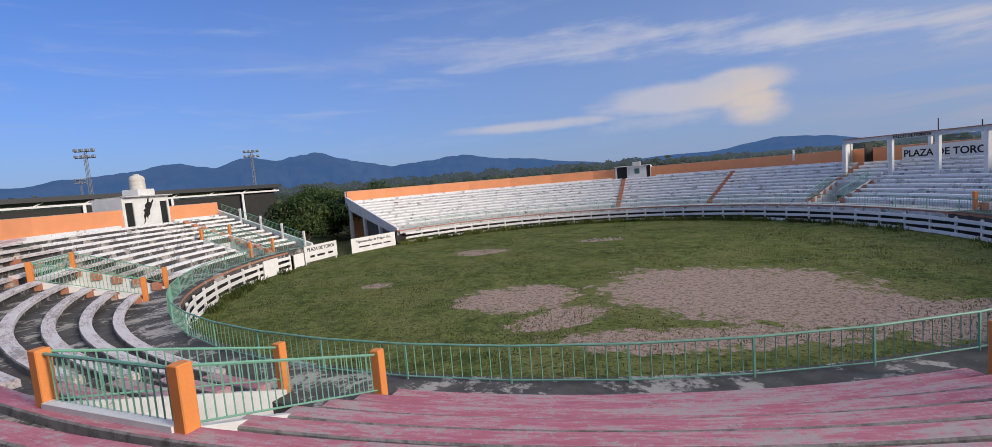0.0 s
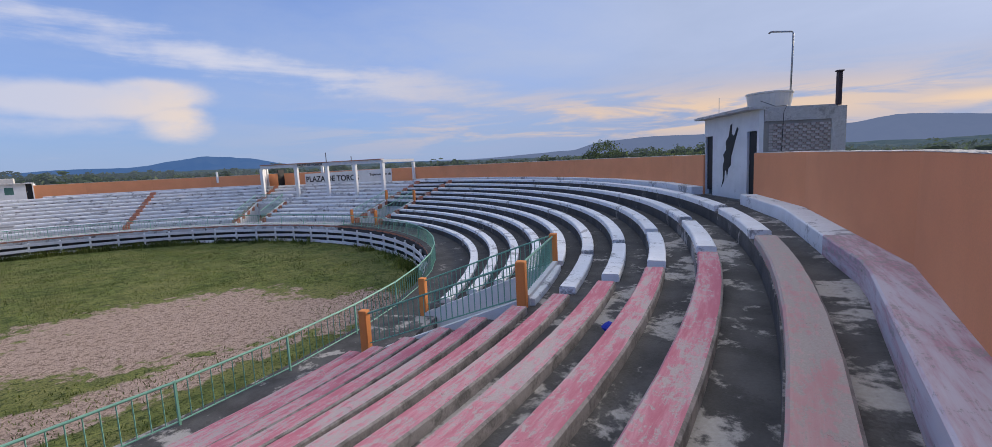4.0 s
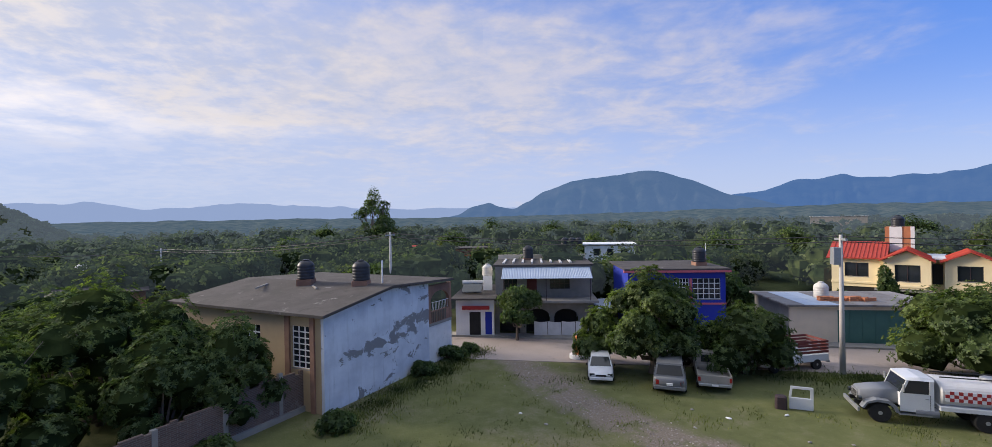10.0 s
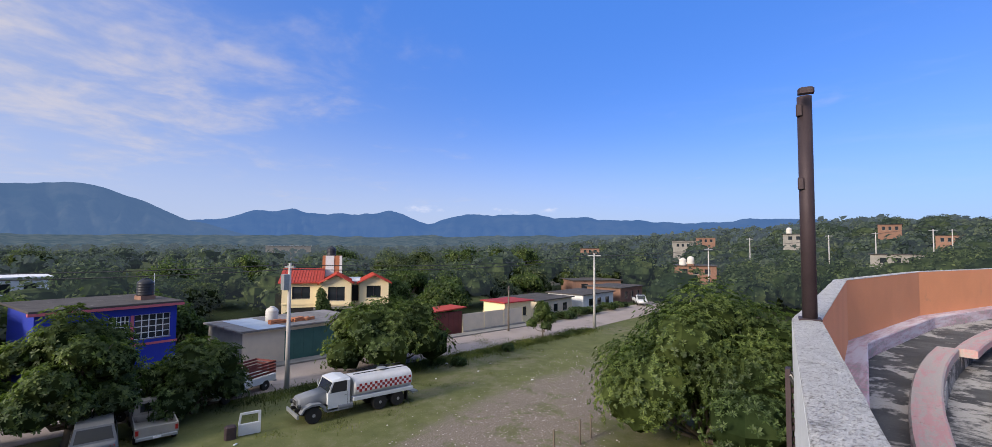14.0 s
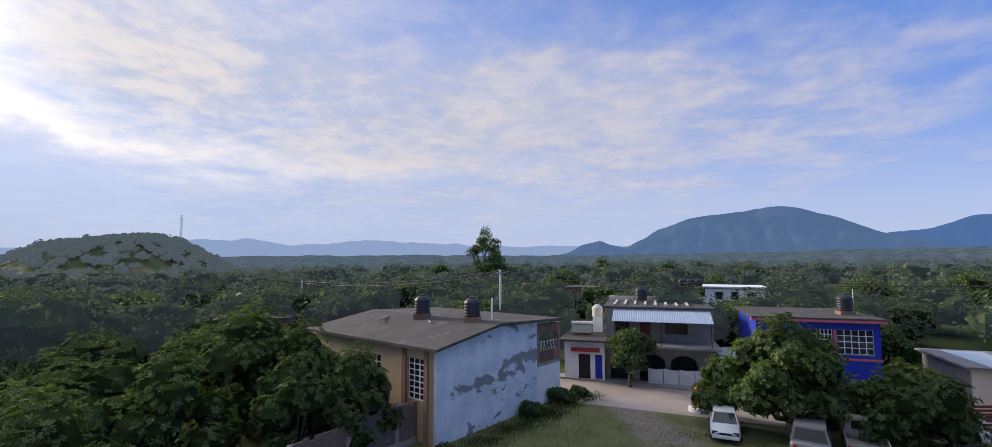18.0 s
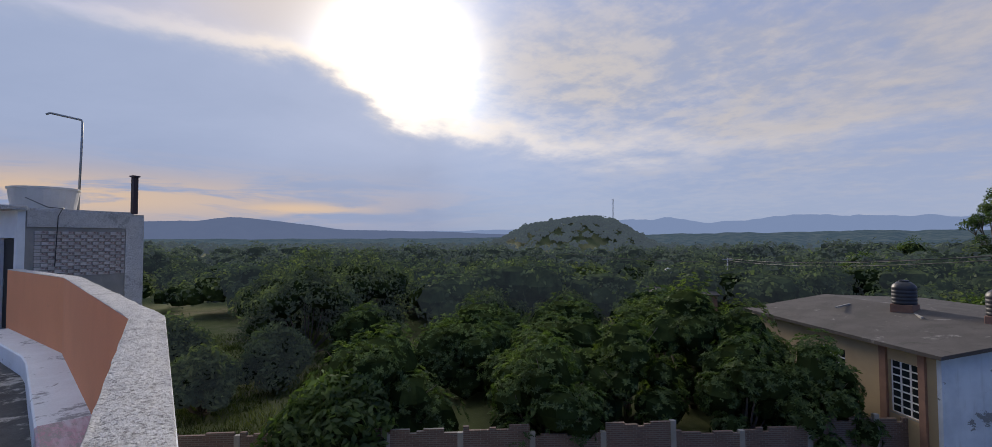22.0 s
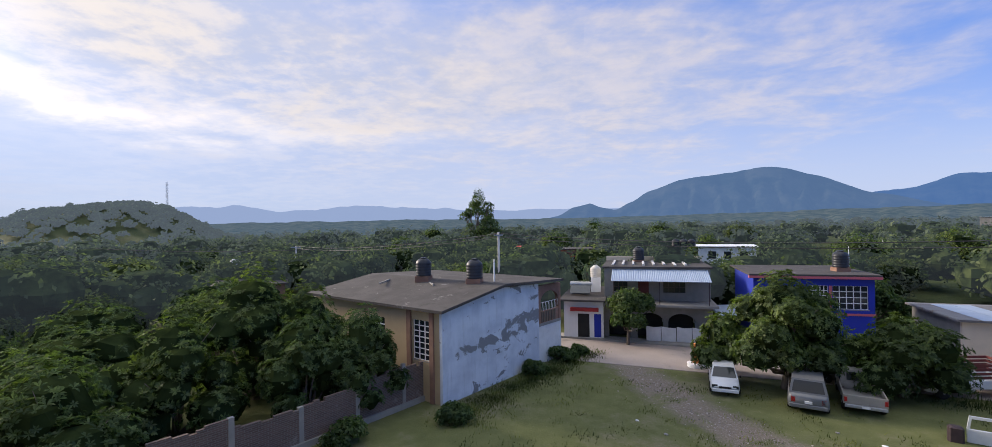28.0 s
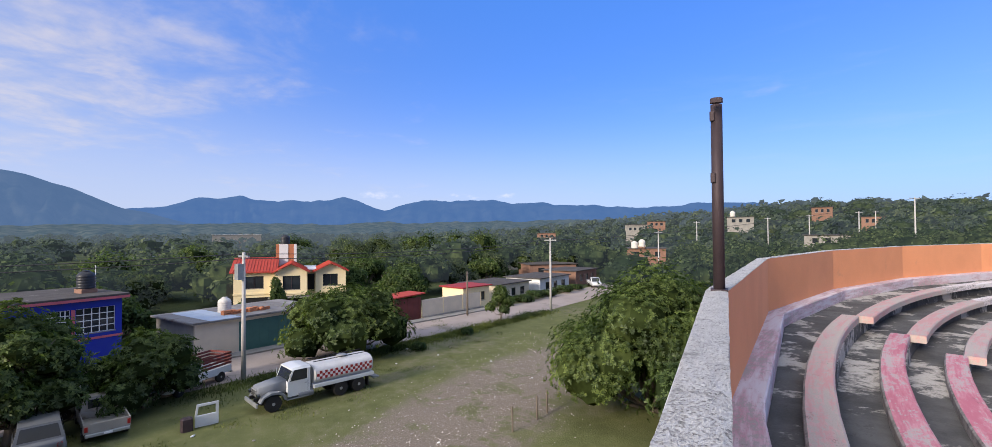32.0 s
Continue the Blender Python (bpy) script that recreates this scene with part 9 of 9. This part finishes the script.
def pickup(label, at, turn, paint, ground=GROUND, stakes=False):
    ob = holder("pickup_truck", label, "pickup", (*at, ground), turn, "parked vehicles")
    hw, L2 = 0.92, 2.5
    secs = [(-0.1, body_ring(hw, 0.35, 0.98)), (1.2, body_ring(hw, 0.35, 0.98)), (2.2, body_ring(hw - 0.02, 0.38, 0.92)), (2.5, body_ring(hw - 0.08, 0.45, 0.86))]
    body = part("body", loft(secs), paint, ob, smooth=True)
    cab = Shape()
    cab.add([(-0.1, -hw + 0.05, 0.97), (1.25, -hw + 0.05, 0.97), (1.25, hw - 0.05, 0.97), (-0.1, hw - 0.05, 0.97), (0.0, -hw + 0.2, 1.68), (0.75, -hw + 0.2, 1.68), (0.75, hw - 0.2, 1.68), (0.0, hw - 0.2, 1.68)],
            [(4, 5, 6, 7), (0, 1, 5, 4), (1, 2, 6, 5), (2, 3, 7, 6), (3, 0, 4, 7)])
    c = part("cabin", cab, paint, ob)
    part("rear_window", Shape().box((-0.11, -0.55, 1.12), (-0.02, 0.55, 1.55)), "glass", c)
    part("windscreen", Shape().slab([(1.24, 1.02), (0.79, 1.64), (0.80, 1.66), (1.27, 1.02)], -0.66, 0.66), "glass", c)
    for y in (-hw + 0.06, hw - 0.10):
        part("side_window", Shape().slab([(0.1, 1.05), (1.0, 1.05), (0.72, 1.55), (0.12, 1.55)], y, y + 0.05), "glass", c)
    bed = part("bed", Shape().box((-2.45, -hw, 0.55), (-0.12, hw, 0.62)), paint, ob)
    for y in (-hw, hw - 0.06):
        part("bed_side", Shape().box((-2.45, y, 0.62), (-0.12, y + 0.06, 1.0), cut=0.01), paint, bed)
    part("tailgate", Shape().box((-2.5, -hw, 0.55), (-2.44, hw, 1.0), cut=0.01), paint, bed)
    part("bumper", Shape().box((-2.66, -hw + 0.05, 0.42), (-2.52, hw - 0.05, 0.56), cut=0.02), "galv", ob, "dented steel bumper")
    part("plate", Shape().box((-2.675, -0.17, 0.44), (-2.662, 0.17, 0.55)), "white", ob, "pale number plate")
    for y in (-hw + 0.02, hw - 0.16):
        part("tail_light", Shape().box((-2.53, y, 0.66), (-2.502, y + 0.13, 0.9)), "red_light", bed, "red tail light")
        part("headlight", Shape().box((2.44, y, 0.62), (2.52, y + 0.14, 0.76)), "glass", body)
    if stakes:
        for y in (-hw, hw - 0.05):
            for z in (1.1, 1.32, 1.54, 1.76):
                part("stake_rail", Shape().box((-2.45, y, z), (-0.15, y + 0.05, z + 0.14)), "maroon", bed, "maroon stake-side board")
        for z in (1.1, 1.32, 1.54, 1.76):
            part("stake_rail", Shape().box((-2.5, -hw, z), (-2.45, hw, z + 0.14)), "maroon", bed, "maroon stake-side board")
    for x in (-1.6, 1.6):
        for y in (-hw + 0.1, hw - 0.1):
            wheel(ob, x, y, 0.36, 0.22)
    return ob


pickup("old cream pickup parked with its tail to the yard", (-12.3, -66.6), 250.0, "car_old")
pickup("white pickup with a maroon stake body behind the tanker", (-18.3, -68.6), 10.0, "car_white", stakes=True)
pickup("white pickup parked on the street far off", (-86.0, -57.5), 25.0, "car_white", GROUND + 0.06)
passenger_car("dark car in the shade behind the trees", (-13.5, -70.0), 165.0, "car_grey", 4.2)


def tanker():
    """Old conventional truck with a round-cornered water tank; x runs to the nose."""
    ob = holder("tanker_truck", "old white tanker truck with a red chequered band", "truck", (-19.6, -59.9, GROUND), 339.0, "parked vehicles")
    ob.matrix_basis = pose(-19.75, -59.95, GROUND, 0, 0, 339.0) @ Matrix.Scale(0.94, 4)
    for y in (-0.42, 0.30):
        part("chassis_rail", Shape().box((-4.1, y, 0.72), (3.2, y + 0.12, 0.92)), "black", ob)
    hood = part("hood", loft([(1.35, body_ring(0.72, 0.95, 1.72)), (2.3, body_ring(0.62, 0.95, 1.62)), (2.95, body_ring(0.54, 0.95, 1.52)), (3.05, body_ring(0.46, 1.0, 1.42))]), "truck_grey", ob, "dull grey primer hood", smooth=True)
    part("grille", Shape().box((3.04, -0.42, 1.0), (3.10, 0.42, 1.40), cut=0.02), "galv", hood)
    for i in range(6):
        part("grille_bar", Shape().box((3.10, -0.40, 1.03 + 0.06 * i), (3.12, 0.40, 1.055 + 0.06 * i)), "black", hood)
    for sg in (-1, 1):
        pts = [(1.45, 0.62), (1.55, 0.92), (1.85, 1.16), (2.4, 1.20), (2.85, 1.02), (3.05, 0.72), (2.95, 0.70), (2.8, 0.95), (2.4, 1.08), (1.95, 1.04), (1.7, 0.86), (1.6, 0.62)]
        y0, y1 = sorted((sg * 0.60, sg * 1.05))
        part("front_wing", Shape().slab(pts, y0, y1), "truck_grey", ob, "grey front wing")
        part("headlight", Shape().tube([(2.98, sg * 0.74, 1.12), (3.14, sg * 0.74, 1.12)], 0.12, 14), "glass", ob, "round headlight")
        part("running_board", Shape().box((0.1, sg * 0.82 - 0.18, 0.52), (1.45, sg * 0.82 + 0.18, 0.58)), "galv", ob)
        part("fuel_tank", Shape().tube([(-0.2, sg * 0.78, 0.68), (0.75, sg * 0.78, 0.68)], 0.24, 14), "truck_grey", ob)
    part("bumper", Shape().box((3.16, -1.08, 0.52), (3.28, 1.08, 0.74), cut=0.02), "galv", ob, "dented steel bumper")
    # cab with open window holes
    cab = Shape()
    for sg in (-1, 1):
        y0, y1 = sorted((sg * 0.90, sg * 0.96))
        cab.slab([(0.0, 0.70), (1.40, 0.70), (1.40, 1.62), (0.0, 1.62)], y0, y1)
        cab.slab([(0.0, 1.62), (0.18, 1.62), (0.18, 2.30), (0.0, 2.30)], y0, y1)
        cab.slab([(1.28, 1.62), (1.40, 1.62), (1.12, 2.30), (1.02, 2.30)], y0, y1)
    cab.box((0.0, -0.90, 0.72), (0.06, 0.90, 1.62))
    cab.box((1.34, -0.90, 0.95), (1.40, 0.90, 1.64))
    c = part("cab", cab, "car_white", ob, "faded white cab")
    part("cab_roof", loft([(-0.04, [(-0.92, 2.28), (-0.80, 2.40), (0.80, 2.40), (0.92, 2.28)]), (0.55, [(-0.97, 2.30), (-0.84, 2.46), (0.84, 2.46), (0.97, 2.30)]), (1.16, [(-0.95, 2.28), (-0.82, 2.38), (0.82, 2.38), (0.95, 2.28)])]), "car_white", c)
    part("windscreen", Shape().slab([(1.36, 1.64), (1.10, 2.28), (1.13, 2.28), (1.39, 1.64)], -0.86, 0.86), "glass", c)
    part("rear_window", Shape().box((0.0, -0.88, 1.63), (0.04, 0.88, 2.28)), "glass", c)
    for sg in (-1, 1):
        y0, y1 = sorted((sg * 0.915, sg * 0.935))
        part("side_window", Shape().slab([(0.20, 1.63), (1.26, 1.63), (1.00, 2.28), (0.20, 2.28)], y0, y1), "glass", c)
        part("door_seam", Shape().slab([(0.14, 0.76), (0.16, 0.76), (0.16, 1.60), (0.14, 1.60)], *sorted((sg * 0.962, sg * 0.965))), "black", c)
        part("door_handle", Shape().box((0.22, *sorted((sg * 0.962, sg * 0.99))[:1], 1.38), (0.36, sorted((sg * 0.962, sg * 0.99))[1], 1.42)), "galv", c)
        part("wing_mirror", Shape().box((1.30, *sorted((sg * 1.05, sg * 1.22))[:1], 1.75), (1.34, sorted((sg * 1.05, sg * 1.22))[1], 2.1)), "galv", c)
    # tank: an oval barrel
    n, ring = 28, []
    for i in range(n):
        a = 2 * math.pi * i / n
        ring.append((1.06 * math.copysign(abs(math.cos(a)) ** 0.75, math.cos(a)), 1.68 + 0.66 * math.copysign(abs(math.sin(a)) ** 0.75, math.sin(a))))
    small = [(y * 0.93, 1.68 + (z - 1.68) * 0.93) for y, z in ring]
    tk = part("tank", loft([(-4.45, small), (-4.38, ring), (-0.32, ring), (-0.25, small)]), "tank_pale", ob, "dull silver water tank", smooth=False)
    # chequered band in red and white along both sides, thrown on as small plates
    cols_, rows_ = 22, 3
    side_ = 3.9 / cols_
    square = Shape().box((0, -0.007, 0), (side_, 0.007, 0.17)).mesh("red_square", "red", fix=False)
    for sg in (-1, 1):
        y0, y1 = sorted((sg * 1.05, sg * 1.064))
        band = part("chequer_band", Shape().box((-4.30, y0, 1.42), (-0.40, y1, 1.93)), "white", tk, "white band with red squares")
        for i in range(cols_):
            for j in range(rows_):
                if (i + j) % 2 == 0:
                    part("red_square", square, "red", band).location = (-4.30 + i * side_, sg * 1.066, 1.42 + 0.17 * j)
    part("tank_frame", Shape().box((-4.5, -1.08, 0.92), (-0.2, 1.08, 1.14), cut=0.02), "car_white", ob, "white side rail")
    for sg in (-1, 1):
        part("walk_rail", Shape().tube([(-4.3, sg * 0.5, 2.46), (-0.4, sg * 0.5, 2.46)], 0.03, 6), "black", tk)
    part("manhole", Shape().spin([(0.34, 0), (0.34, 0.14), (0.26, 0.18)], (-2.6, 0, 2.32), 18), "galv", tk)
    part("rear_step", Shape().box((-4.95, -0.95, 0.62), (-4.5, 0.95, 0.72)), "galv", ob)
    for sg in (-1, 1):
        wheel(ob, 2.25, sg * 0.86, 0.50, 0.26)
        for x in (-3.35, -2.05):
            wheel(ob, x, sg * 0.80, 0.50, 0.50)
        part("mud_flap", Shape().box((-4.05, sg * 0.85 - 0.25, 0.25), (-4.02, sg * 0.85 + 0.25, 0.9)), "black", ob)
    return ob


tanker()

# loose white car door leaning on scrap
dr = holder("loose_car_door", "loose white truck door standing on the grass", "scrap door", (-14.7, -61.6, GROUND), 155)
part("panel", Shape().box((-0.55, -0.05, 0.02), (0.55, 0.05, 0.62), cut=0.02), "car_white", dr)
part("window_frame", Shape().slab([(-0.55, 0.62), (-0.45, 0.62), (-0.38, 1.08), (0.42, 1.08), (0.42, 0.62), (0.55, 0.62), (0.55, 1.20), (-0.46, 1.20)], -0.04, 0.04), "car_white", dr)
part("scrap", Shape().box((-1.2, -0.35, 0), (-0.65, 0.1, 0.7), cut=0.08), "iron", dr, "rusted engine scrap")
# stump with a painted trunk and litter
st = holder("painted_stump", "tree stump painted orange over a white ring", "stump", (-5.0, -72.0, GROUND), 0)
part("trunk", Shape().spin([(0.26, 0.3), (0.24, 0.9), (0.20, 1.6)], (0, 0, 0), 12), "post_orange", st)
part("ring", Shape().spin([(0.62, 0), (0.62, 0.28), (0.5, 0.3)], (0, 0, 0), 16), "white", st)
rs = random.Random(3)
for i in range(30):
    x, y = rs.uniform(-44, 6), rs.uniform(-64, -44)
    s = Shape().spin([(0.05, 0), (0.11, 0.03), (0.10, 0.07), (0.04, 0.10)], (0, 0, 0), 7)
    ob = thing("stone" if i % 3 else "litter", s, "concrete" if i % 3 else "white", "pale stone lying in the yard" if i % 3 else "scrap of white litter in the yard", "stone" if i % 3 else "litter", "stones and litter")
    ob.matrix_basis = pose(x, y, GROUND, 0, 0, rs.uniform(0, 360)) @ Matrix.Diagonal((rs.uniform(0.5, 1.5), rs.uniform(0.4, 1.0), rs.uniform(0.4, 0.9), 1))
# blue bag on the steps
bag = Shape().spin([(0.02, 0), (0.09, 0.01), (0.11, 0.05), (0.07, 0.09), (0.02, 0.12)], (0, 0, 0), 9)
standing("plastic_bag", bag, "blue", "crumpled blue plastic bag on a stand step", "bag", pose(*pt(33.9, -79.3, row_geometry(2)[2])))
# fence stakes in the yard under the wall
for x, y in ((-22.5, -45.8), (-23.6, -45.6), (-20.5, -46.4)):
    standing("fence_stake", Shape().tube([(0, 0, -0.2), (0.05, 0, 1.3)], 0.05, 6), "bark", "weathered wooden fence stake", "stake", pose(x, y, GROUND))
# stones in the middle of the arena
for i in range(7):
    standing("stone", Shape().spin([(0.08, 0), (0.16, 0.05), (0.12, 0.14), (0.04, 0.18)], (0, 0, 0), 7), "concrete", "pale stone on the arena grass", "stone", pose(1.0 + 0.45 * i, 9.0 + 0.3 * math.sin(i * 2), 0, 0, 0, 50 * i))
